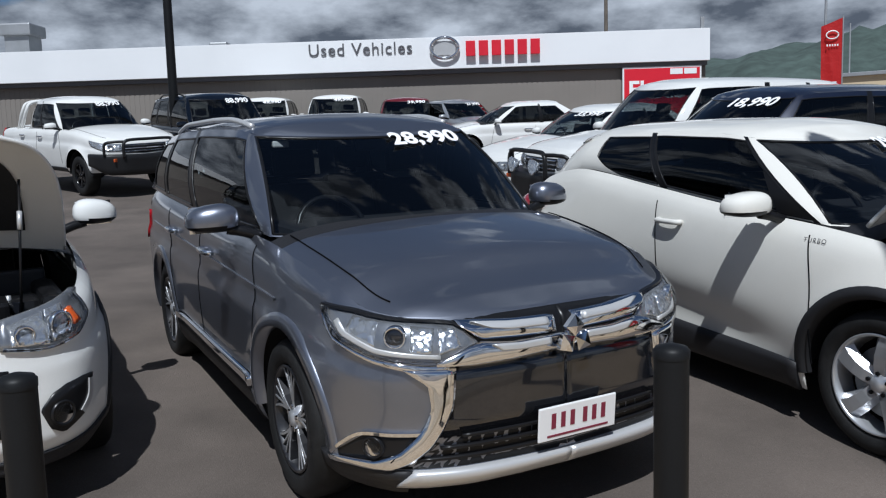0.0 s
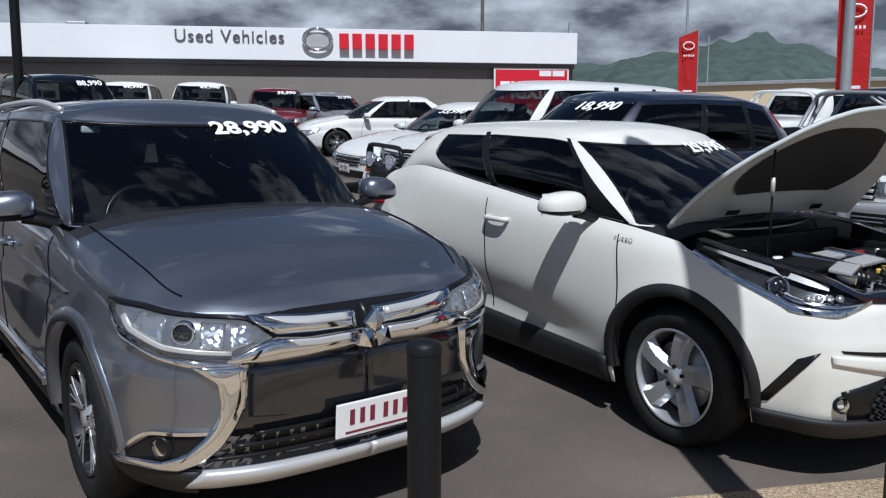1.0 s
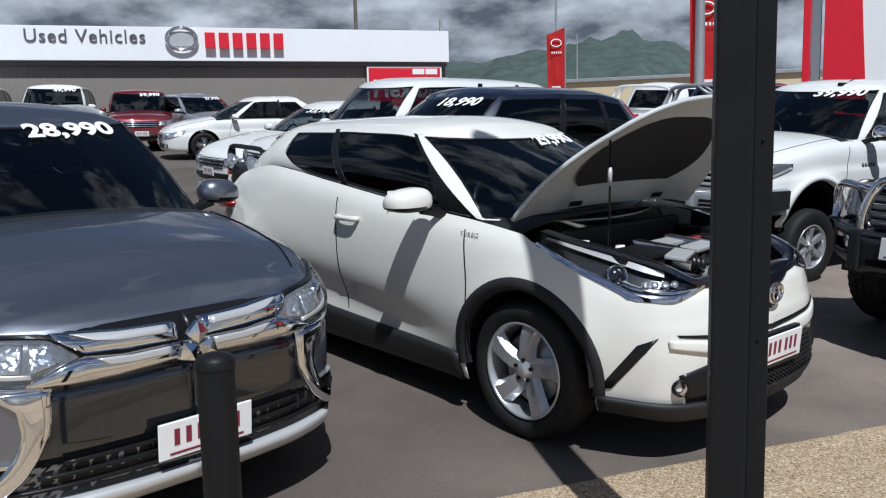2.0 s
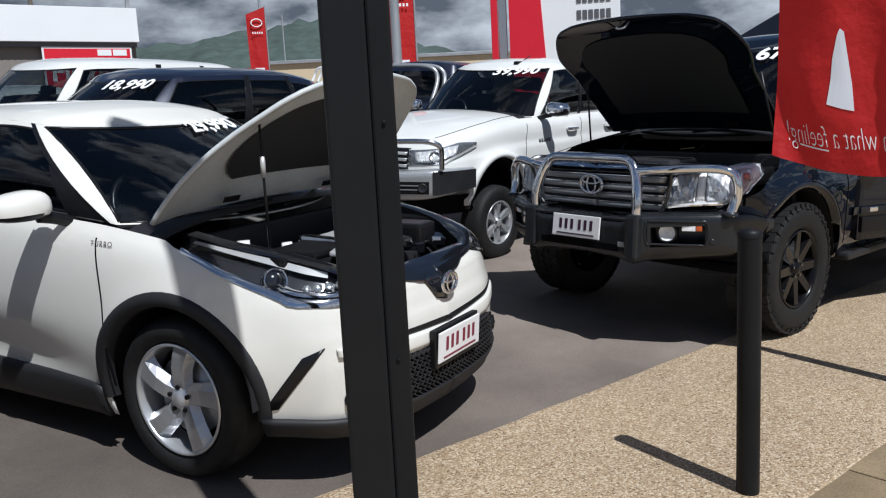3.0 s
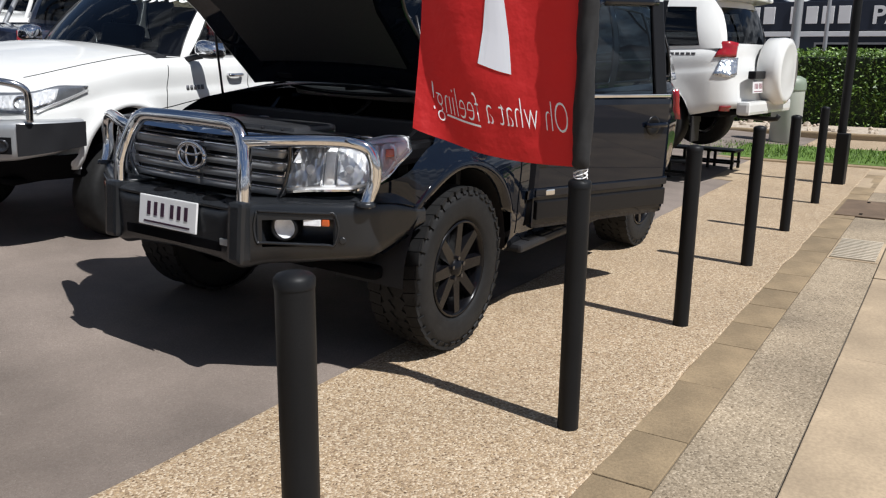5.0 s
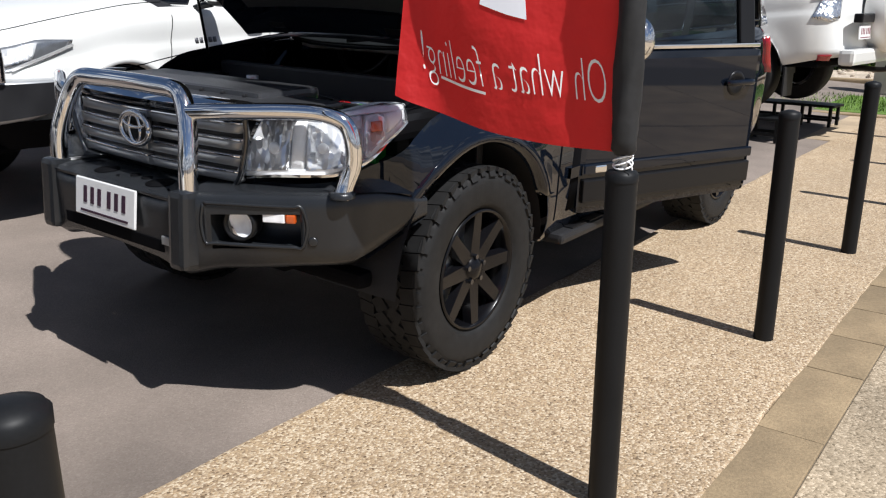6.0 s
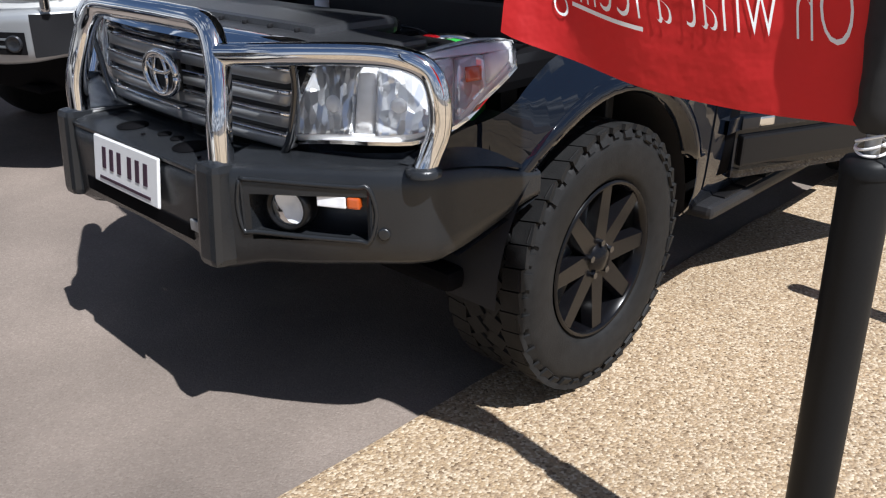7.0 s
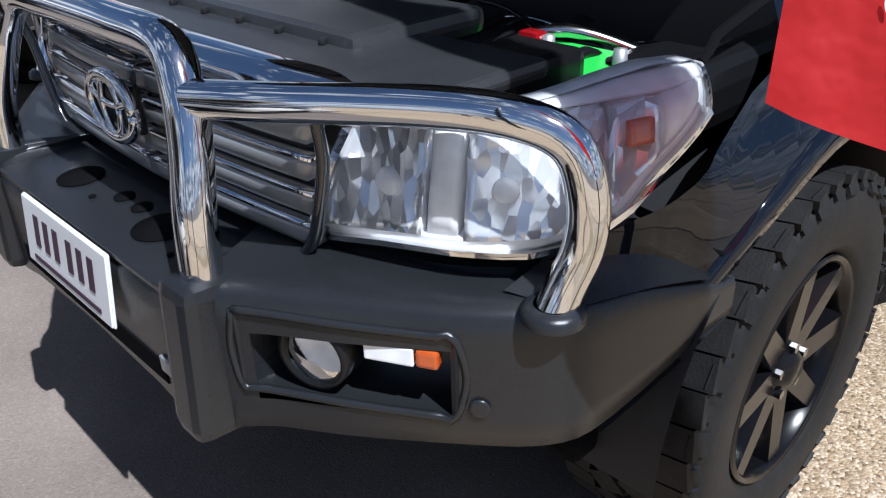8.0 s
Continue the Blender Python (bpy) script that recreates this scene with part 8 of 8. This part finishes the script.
def near_flag():
    base = ROW @ Vector((1.63, 0.02, 0))
    f = thing("promotion_flag", pose(base.x, base.y, 0, 0, 0, -77), "red promotion flag in a black sleeve, tied above a bollard", "flag")
    cloth, verts, cols, rows = banner_cloth(f, 0.71, 2.0, 1.050, 0.060, 0.6, FLAG_CLOTH, rise_free=0.09, curl=0.03)
    prof = [(0.024, 1.045)] + [(0.036 + 0.0045 * noise.noise(Vector((k * 1.7, 3, 0))), 1.06 + 0.026 * k) for k in range(80)]
    sleeve = lathe("sleeve", prof, SLEEVE, f, Matrix.Rotation(math.pi / 2, 4, "X"), 18)
    for v in sleeve.data.vertices:
        twist = math.atan2(v.co.y, v.co.x)
        v.co.x *= 1 + 0.10 * math.sin(2 * twist + v.co.z * 21)
        v.co.y *= 1 + 0.10 * math.sin(3 * twist - v.co.z * 27)
    lathe("pole", [(0.012, 0.9), (0.012, 3.2)], STEEL, f, Matrix.Rotation(math.pi / 2, 4, "X"), 12)
    for k in range(3):
        ring = [(0.025 * math.cos(a), 0.025 * math.sin(a), 1.020 + 0.008 * k + 0.01 * math.sin(a + k)) for a in (math.tau * i / 20 for i in range(21))]
        tube("tie_cord", ring, 0.0025, WHITE_LETTER, f, sides=6, curve=False)
    tube("cord_tail", [(0.015, -0.02, 1.03), (0.030, -0.03, 1.028), (0.036, -0.032, 1.012)], 0.002, WHITE_LETTER, f, 8, 6)

    def on_cloth(u, z):
        v = (z - 1.050) / 2.0
        i, j = min(int(u * (cols - 1)), cols - 2), min(int(v * (rows - 1)), rows - 2)
        a = Vector(verts[i * rows + j]).lerp(Vector(verts[(i + 1) * rows + j]), u * (cols - 1) - i)
        b = Vector(verts[i * rows + j + 1]).lerp(Vector(verts[(i + 1) * rows + j + 1]), u * (cols - 1) - i)
        return a.lerp(b, v * (rows - 1) - j)

    def printed(me_ob):
        """Lay flat printed shapes, drawn in x by z, on the rippled cloth."""
        for v in me_ob.data.vertices:
            q = on_cloth(min(0.99, max(0.0, -v.co.x / 0.72)), v.co.z)
            v.co = (q.x, q.y - 0.004, q.z)
    # slogan, seen reversed from this side of the cloth
    ob = text("slogan", "Oh what a feeling!", 0.115, pose(0, 0, 0), WHITE_LETTER, f, 0.0, 0.35, bold=-0.0022)
    me = ob.data
    bm = bmesh.new()
    bm.from_mesh(me)
    bmesh.ops.triangulate(bm, faces=bm.faces[:])
    bm.to_mesh(me)
    bm.free()
    for v in me.vertices:
        x, z = v.co.x, v.co.y
        v.co = (-0.05 - x * 0.70, 0, 1.170 + z * 1.45 + 0.010 * math.sin(x * 5))
    printed(ob)
    ob = raw("slogan_underline", [(-0.42 - 0.02 * i, 0, 1.155 + 0.008 * (k)) for i in range(9) for k in (0, 1)], grid_faces(9, 2), WHITE_LETTER, f)
    printed(ob)
    # plain pale leaning shape of the printed emblem
    outline = [(0.0, 0.30), (0.022, 0.28), (0.045, 0.12), (0.070, -0.04), (0.085, -0.20), (0.02, -0.19), (-0.07, -0.17), (-0.050, -0.02), (-0.040, 0.12), (-0.015, 0.26)]
    bm = bmesh.new()
    bm.faces.new([bm.verts.new((-0.37 + x * 0.85, 0, 1.54 + 0.82 * z)) for x, z in outline])
    bmesh.ops.triangulate(bm, faces=bm.faces[:])
    bmesh.ops.subdivide_edges(bm, edges=bm.edges[:], cuts=2, use_grid_fill=True)
    ob = part("printed_shape", bm, PALE_PRINT, f)
    printed(ob)


FLAG_CLOTH = bpy.data.materials.new("red translucent cloth")
FLAG_CLOTH.use_nodes = True
fn, fl = FLAG_CLOTH.node_tree.nodes, FLAG_CLOTH.node_tree.links
fb = fn["Principled BSDF"]
fb.inputs["Base Color"].default_value, fb.inputs["Roughness"].default_value = (0.62, 0.020, 0.022, 1), 0.55
ft, fm, fo = fn.new("ShaderNodeBsdfTranslucent"), fn.new("ShaderNodeMixShader"), fn["Material Output"]
ft.inputs["Color"].default_value = (0.90, 0.036, 0.028, 1)
fm.inputs["Fac"].default_value = 0.48
fw, fbp, fc = fn.new("ShaderNodeTexNoise"), fn.new("ShaderNodeBump"), fn.new("ShaderNodeTexCoord")
fw.inputs["Scale"].default_value, fw.inputs["Detail"].default_value = 6.0, 4
fbp.inputs["Strength"].default_value, fbp.inputs["Distance"].default_value = 0.7, 0.03
fl.new(fc.outputs["Object"], fw.inputs["Vector"]), fl.new(fw.outputs["Fac"], fbp.inputs["Height"])
fl.new(fbp.outputs["Normal"], fb.inputs["Normal"]), fl.new(fbp.outputs["Normal"], ft.inputs["Normal"])
fl.new(fb.outputs["BSDF"], fm.inputs[1]), fl.new(ft.outputs["BSDF"], fm.inputs[2]), fl.new(fm.outputs["Shader"], fo.inputs["Surface"])
PALE_PRINT = mat("pale printed shape", (0.72, 0.74, 0.80), 0.6)
near_flag()


def far_flag(at, h, heading, label):
    z, _ = yard(*at)
    f = thing("promotion_flag", pose(at[0], at[1], z, 0, 0, heading), label, "flag", "flags round the yard")
    lathe("pole", [(0.025, 0), (0.025, h + 1.3)], STEEL, f, Matrix.Rotation(math.pi / 2, 4, "X"), 10)
    banner_cloth(f, 0.72, h, 1.25, 0.06, at[0], FLAG_CLOTH, 0.28, 10, 24)
    ring = [(-0.36 + 0.2 * math.cos(a), -0.08, 1.25 + h * 0.80 + 0.14 * math.sin(a)) for a in (math.tau * i / 20 for i in range(21))]
    tube("oval_mark", ring, 0.022, WHITE_LETTER, f, sides=6, curve=False)
    for k in range(5):
        part("word_bar", box_bm((0.045, 0.01, 0.07), (-0.52 + 0.085 * k, -0.08, 1.25 + h * 0.68)), WHITE_LETTER, f)
    for k in range(2):
        part("word_bar", box_bm((0.34, 0.01, 0.07), (-0.36, -0.08, 1.25 + h * (0.24 - 0.05 * k))), PALE_PRINT, f)


far_flag((14.1, 30.2), 3.0, -14, "tall red promotion flag with white oval mark")
far_flag((12.6, 17.5), 3.0, -25, "tall red promotion flag beside a grey pole")


def pole(at, h, r, material, label, name="light_pole", head=False):
    z, _ = yard(*at)
    p = thing(name, pose(at[0], at[1], z), label, "pole")
    lathe("shaft", [(r, 0), (r * 0.7, h)], material, p, Matrix.Rotation(math.pi / 2, 4, "X"), 14)
    if head == "arm":
        tube("arm", [(0, 0, h - 0.1), (0.3, 0, h + 0.3), (1.4, 0, h + 0.35)], r * 0.5, material, p, 14, 8)
        part("lantern", box_bm((0.6, 0.25, 0.12), (1.6, 0, h + 0.35), 0.04), material, p)
    elif head == "cross":
        part("cross_arm", box_bm((2.0, 0.1, 0.12), (0, 0, h - 0.4), 0.01), material, p)
        for x in (-0.8, -0.3, 0.3, 0.8):
            part("insulator", box_bm((0.08, 0.08, 0.18), (x, 0, h - 0.25), 0.02), STEEL, p)
    return p


WOOD = mat("weathered pole timber", (0.13, 0.11, 0.09), 0.85, big=0.2, grain=0.2)
pole((-6.0, 18.6), 9.0, 0.11, POST_BLACK, "tall black light pole in the yard")
pole((27.0, 62.0), 12.5, 0.12, STEEL, "grey street light pole", "street_lamp", "arm")
pole((28.8, 62.0), 8.5, 0.07, STEEL, "thin grey street pole beyond the yard")
pole((10.0, 56.0), 11.6, 0.16, WOOD, "timber power pole with cross arm", "power_pole", "cross")
pole((12.1, 17.6), 7.5, 0.13, STEEL, "grey steel pole beside a flag")
pole((36.0, 33.5), 10.0, 0.10, STEEL, "grey street light pole", "street_lamp", "arm")
pole((43.0, 45.0), 8.0, 0.12, WOOD, "timber power pole with cross arm", "power_pole", "cross")
pole((26.5, 7.4), 8.0, 0.13, STEEL, "pale grey steel pole beyond the hedge")
pole((27.6, 6.9), 8.0, 0.06, SILVER_PAINT, "thin pole beyond the hedge")


def corner_post():
    q = ROW @ Vector((9.71, 0.0, 0))
    p = thing("light_post", pose(*q), "tall black steel post bolted in a square sleeve", "post")
    part("sleeve", box_bm((0.14, 0.14, 0.62), (0, 0, 0.31), 0.012), POST_BLACK, p)
    lathe("shaft", [(0.05, 0.5), (0.05, 6.5)], POST_BLACK, p, Matrix.Translation((0.07, 0.04, 0)) @ Matrix.Rotation(math.pi / 2, 4, "X"), 18)


corner_post()


def pylon():
    z, _ = yard(21.5, 22.5)
    p = thing("dealer_pylon", pose(21.5, 22.5, z, 0, 0, -43), "tall white pylon sign with a curved red edge", "sign")
    part("white_panel", box_bm((3.0, 0.4, 9.0), (0.85, 0, 4.5), 0.03), WALL_WHITE, p)
    verts = []
    for i in range(24):
        zz = 9.0 * i / 23
        x1 = -0.55 + 0.55 * (1 - zz / 9.0) ** 1.5 * 0.9
        for x, y in ((-1.75 + 0.28, -0.23), (x1 + 0.0, -0.23), (x1, 0.23), (-1.75 + 0.28, 0.23)):
            verts.append((x, y, zz))
    raw("red_edge", verts, grid_faces(24, 4), SIGN_RED, p, smooth=False)
    part("red_blade", box_bm((0.22, 0.4, 9.0), (-2.0, 0, 4.5), 0.02), SIGN_RED, p)
    part("mirror_strip", box_bm((0.3, 0.2, 9.0), (-1.72, 0.1, 4.5), 0.02), ALLOY, p)
    for r in range(2):
        for k in range(6):
            part("word_bar", box_bm((0.15, 0.03, 0.30), (0.95 + 0.2 * k, -0.215, 3.55 + 0.55 * r), 0.005), SIGN_GREY, p)


pylon()


def block(name, at, size, heading, wall, label, roof=None, windows=0, category="building"):
    """A plain far building with roof, door-sized openings and a parapet."""
    z, _ = yard(at[0], at[1])
    b = thing(name, pose(at[0], at[1], z, 0, 0, heading), label, category)
    w, d, h = size
    part("wall", box_bm((w, d, h), (0, 0, h / 2), 0.02), wall, b)
    part("roof", box_bm((w + 0.5, d + 0.5, 0.25), (0, 0, h + 0.12), 0.02), roof or STEEL, b)
    for i in range(windows):
        x = -w / 2 + w * (i + 0.5) / windows
        win = new("window")
        win.parent = b
        win.location = (x, -d / 2 - 0.02, h * 0.55)
        part("frame", box_bm((w / windows * 0.6, 0.08, h * 0.4), (0, 0, 0), 0.01), STEEL, win)
        part("pane", box_bm((w / windows * 0.54, 0.09, h * 0.34), (0, -0.01, 0), 0.0), DARK, win)
    return b


BEIGE = mat("beige render", (0.62, 0.50, 0.33), 0.8, big=0.08, bscale=0.3)
GREEN_SHED = mat("green sheet metal", (0.035, 0.10, 0.075), 0.5, big=0.1, bscale=0.4)
BLUE_SHED = mat("dark blue sheet metal", (0.012, 0.022, 0.045), 0.45, big=0.15, bscale=0.4)
PALE_SHED = mat("pale sheet metal", (0.55, 0.57, 0.58), 0.5, big=0.1, bscale=0.5)
block("warehouse", (38.0, 58.0), (22, 10, 4.4), -32, BEIGE, "beige rendered warehouse across the street", windows=0)
block("low_shop", (26.0, 66.0), (12, 8, 3.2), -20, PALE_SHED, "pale low shop with roof plant", windows=4)
block("green_shed", (50.0, 48.0), (14, 10, 3.6), -45, GREEN_SHED, "dark green sheet metal shed", windows=3)
block("shop_row", (60.0, 30.0), (10, 30, 4.5), -10, PALE_SHED, "pale shop row across the road", windows=2)


def pawn_shop():
    b = thing("pawn_shop", pose(36.5, 10.0, 0, 0, 0, -84), "dark blue sheet metal shops with a lettered fascia", "building")
    part("wall", box_bm((34, 8, 3.0), (0, 4, 1.5), 0.02), BLUE_SHED, b)
    part("fascia", box_bm((34, 0.3, 1.05), (0, -0.15, 3.15), 0.02), FASCIA_NAVY, b)
    part("fascia_strip", box_bm((34, 0.34, 0.18), (0, -0.16, 2.50), 0.01), WALL_WHITE, b)
    for x in (-13, -4.5, 4.0, 12.5):
        verts = [(x - 4.2, 0.5, 3.6), (x + 4.2, 0.5, 3.6), (x, 0.5, 5.4), (x - 4.2, 8, 3.6), (x + 4.2, 8, 3.6), (x, 8, 5.4)]
        raw("gable_roof", verts, [(0, 1, 2), (0, 2, 5, 3), (1, 4, 5, 2), (3, 5, 4)], BLUE_SHED, b, smooth=False)
    for i in range(8):
        win = new("window")
        win.parent = b
        win.location = (-14.5 + 4.1 * i, -0.05, 1.35)
        part("frame", box_bm((2.6, 0.1, 1.7), (0, 0, 0), 0.01), STEEL, win)
        part("pane", box_bm((2.45, 0.12, 1.55), (0, -0.01, 0)), DARK, win)
    for i in range(8):
        part("word_bar", box_bm((0.40, 0.04, 0.62), (-2.7 + 0.55 * i + (0.4 if i > 3 else 0), -0.32, 3.18), 0.01), WHITE_LETTER, b)
    text("sign_lettering", "PAWNBROKERS", 0.88, pose(2.45, -0.31, 2.86, 90), WHITE_LETTER, b, 0.01, bold=0.02)
    a = thing("air_unit", pose(35.5, 5.2, 4.6), "pale rooftop air conditioning unit", "air unit")
    part("case", box_bm((0.8, 1.2, 1.0), (0, 0, 0), 0.03), WALL_WHITE, a)


FASCIA_NAVY = mat("navy fascia board", (0.012, 0.018, 0.035), 0.5, big=0.05)
pawn_shop()


def hedge():
    """A clipped hedge of many small leaves over a dark core."""
    h = thing("hedge", pose(23.4, 6.0, 0, 0, 0, 6), "clipped green hedge with a level top", "hedge")
    part("core", box_bm((1.3, 15.4, 1.55), (0, 0, 0.80), 0.1), HEDGE_CORE, h)
    rnd = random.Random(8)
    verts, faces = [], []
    for k in range(26000):
        side = rnd.random()
        y = rnd.uniform(-7.8, 7.8)
        if side < 0.55:
            c = Vector((-0.66 - rnd.random() ** 2 * 0.12, y, rnd.uniform(0.05, 1.72)))
        elif side < 0.9:
            c = Vector((rnd.uniform(-0.72, 0.72), y, 1.60 + rnd.random() ** 2 * 0.17))
        else:
            c = Vector((rnd.uniform(-0.7, 0.7), rnd.choice((-7.75, 7.75)) + rnd.uniform(-0.1, 0.1), rnd.uniform(0.05, 1.7)))
        c += Vector((0.06 * noise.noise(c * 1.7), 0, 0.05 * noise.noise(c * 1.1)))
        d = Vector((rnd.uniform(-1, 1), rnd.uniform(-1, 1), rnd.uniform(-1, 1))).normalized()
        e = d.orthogonal().normalized()
        s = rnd.uniform(0.025, 0.055)
        n = len(verts)
        verts += [c + d * s, c + e * s * 0.5, c - d * s, c - e * s * 0.5]
        faces.append((n, n + 1, n + 2, n + 3))
    o = raw("leaves", verts, faces, LEAF_ISLAND, h, smooth=False)
    o["kind"] = "stuff"


HEDGE_CORE = mat("hedge shade", (0.012, 0.022, 0.006), 0.9, grain=0.4, gscale=20)
LEAF_ISLAND = bpy.data.materials.new("varied leaves")
LEAF_ISLAND.use_nodes = True
ln, ll = LEAF_ISLAND.node_tree.nodes, LEAF_ISLAND.node_tree.links
lg, lr = ln.new("ShaderNodeNewGeometry"), ln.new("ShaderNodeValToRGB")
lr.color_ramp.elements[0].color, lr.color_ramp.elements[1].color = (0.035, 0.085, 0.010, 1), (0.16, 0.26, 0.03, 1)
ll.new(lg.outputs["Random Per Island"], lr.inputs["Fac"])
ll.new(lr.outputs["Color"], ln["Principled BSDF"].inputs["Base Color"])
ln["Principled BSDF"].inputs["Roughness"].default_value = 0.5
hedge()


def street_edge():
    """Side street: driveway lip, grass verge, road, gravel bed."""
    verge = box("ground_verge", (2.3, 26, 0.08), (17.3, 2.0, -0.01), GRASS, None, 0.03, turn=Euler((0, 0, radians(5.7))))
    tagged(verge, "narrow strip of bright green grass", "verge", kind="structure")
    rnd = random.Random(5)
    verts, faces = [], []
    for k in range(9000):
        x, y = rnd.uniform(16.2, 18.4), rnd.uniform(-4, 9)
        q = Vector((x - 0.1 * (y - 2), y, 0.03))
        a = rnd.uniform(0, math.tau)
        d = Vector((math.cos(a), math.sin(a), 0)) * rnd.uniform(0.004, 0.010)
        t = Vector((rnd.uniform(-0.03, 0.03), rnd.uniform(-0.03, 0.03), rnd.uniform(0.03, 0.08)))
        n = len(verts)
        verts += [q - d, q + d, q + t]
        faces.append((n, n + 1, n + 2))
    g = raw("grass_blades", verts, faces, LEAF_ISLAND, smooth=False)
    tagged(g, "short grass blades on the verge", "grass", kind="stuff")
    lip = box("kerb_lip", (0.18, 26, 0.10), (15.95, 2.1, -0.02), KERB_CONCRETE, None, 0.02, turn=Euler((0, 0, radians(5.7))))
    tagged(lip, "low concrete kerb before the grass", "kerb", kind="structure")
    apron = box("pavement_apron", (2.4, 26, 0.05), (14.7, 2.2, -0.022), SLAB_CONCRETE, None, 0.01, turn=Euler((0, 0, radians(5.7))))
    tagged(apron, "pale concrete crossover beside the grass", "pavement", kind="structure")
    bed = box("ground_gravel_bed", (2.2, 18, 0.16), (21.6, 5.0, 0.02), GRAVEL, None, 0.04, turn=Euler((0, 0, radians(5.7))))
    tagged(bed, "pale gravel bed with stones in front of the hedge", "gravel bed", kind="structure")
    edge = box("kerb_bed", (0.2, 18, 0.2), (20.4, 5.1, 0.02), KERB_CONCRETE, None, 0.03, turn=Euler((0, 0, radians(5.7))))
    tagged(edge, "concrete edging of the gravel bed", "kerb", kind="structure")
    st = bmesh.new()
    for k in range(140):
        m = Matrix.LocRotScale((rnd.uniform(20.7, 22.4), rnd.uniform(-2, 11), 0.11), Euler((rnd.random() * 3, rnd.random() * 3, rnd.random() * 3)), (rnd.uniform(0.06, 0.2), rnd.uniform(0.06, 0.16), rnd.uniform(0.05, 0.1)))
        bmesh.ops.create_icosphere(st, subdivisions=1, radius=0.6, matrix=m)
    s = part("bed_stones", st, GRAVEL)
    tagged(s, "loose pale stones on the gravel bed", "stones", kind="stuff")
    b = thing("litter_bin", pose(18.9, 5.35, 0), "grey green round litter bin with a domed lid", "bin")
    lathe("drum", [(0.24, 0), (0.27, 0.05), (0.27, 0.98)], BIN_GREY, b, Matrix.Rotation(math.pi / 2, 4, "X"), 28)
    lathe("lid", [(0.285, 0.96), (0.285, 1.06), (0.26, 1.16), (0.16, 1.21), (0.0001, 1.22)], BIN_GREEN, b, Matrix.Rotation(math.pi / 2, 4, "X"), 28)
    f = thing("feather_flag", pose(25.6, 4.0, 0), "lime green feather flag beyond the hedge", "flag")
    verts = [(0, -0.32 * math.sin(math.pi * min(1, i / 14 + 0.25)) * k, 1.2 + 0.11 * i) for i in range(16) for k in (0, 1)]
    raw("cloth", verts, grid_faces(16, 2), LIME, f)
    lathe("pole", [(0.015, 0), (0.012, 2.9)], STEEL, f, Matrix.Rotation(math.pi / 2, 4, "X"), 8)


GRAVEL = speckle_mat("pale gravel", [(0.30, 0.24, 0.18), (0.50, 0.42, 0.33), (0.40, 0.33, 0.25), (0.58, 0.50, 0.42)], 22, 0.85, 0.2, 0.8)
BIN_GREY = mat("bin grey", (0.42, 0.43, 0.38), 0.5, big=0.1)
BIN_GREEN = mat("bin lid green", (0.20, 0.24, 0.18), 0.5, big=0.1)
LIME = mat("lime cloth", (0.50, 0.62, 0.04), 0.6, big=0.05)
street_edge()


def palm(at, h):
    z, _ = yard(*at)
    p = thing("palm_tree", pose(at[0], at[1], z), "tall palm with a ragged crown of fronds", "palm tree")
    tube("trunk", [(0, 0, 0), (0.1, 0, h * 0.5), (0, 0.05, h)], 0.14, WOOD, p, 12, 10)
    rnd = random.Random(int(at[0]))
    verts, faces = [], []
    for k in range(22):
        a, up = math.tau * k / 22 + rnd.uniform(-0.1, 0.1), rnd.uniform(0.1, 1.0)
        ln2 = rnd.uniform(1.6, 2.3)
        for i in range(16):
            f = i / 15
            c = Vector((math.cos(a) * ln2 * f, math.sin(a) * ln2 * f, h + up * ln2 * f * 0.9 - 1.5 * f * f))
            for sd in (-1, 1):
                d = Vector((-math.sin(a) * sd, math.cos(a) * sd, -0.5)).normalized() * (0.5 * (1 - abs(f - 0.45)))
                n = len(verts)
                verts += [c, c + Vector((math.cos(a), math.sin(a), 0)) * 0.10, c + d + Vector((math.cos(a), math.sin(a), 0)) * 0.2]
                faces.append((n, n + 1, n + 2))
    o = raw("crown", verts, faces, LEAF_ISLAND, p, smooth=False)


palm((72.0, 58.0), 6.2)
palm((76.5, 57.0), 7.0)
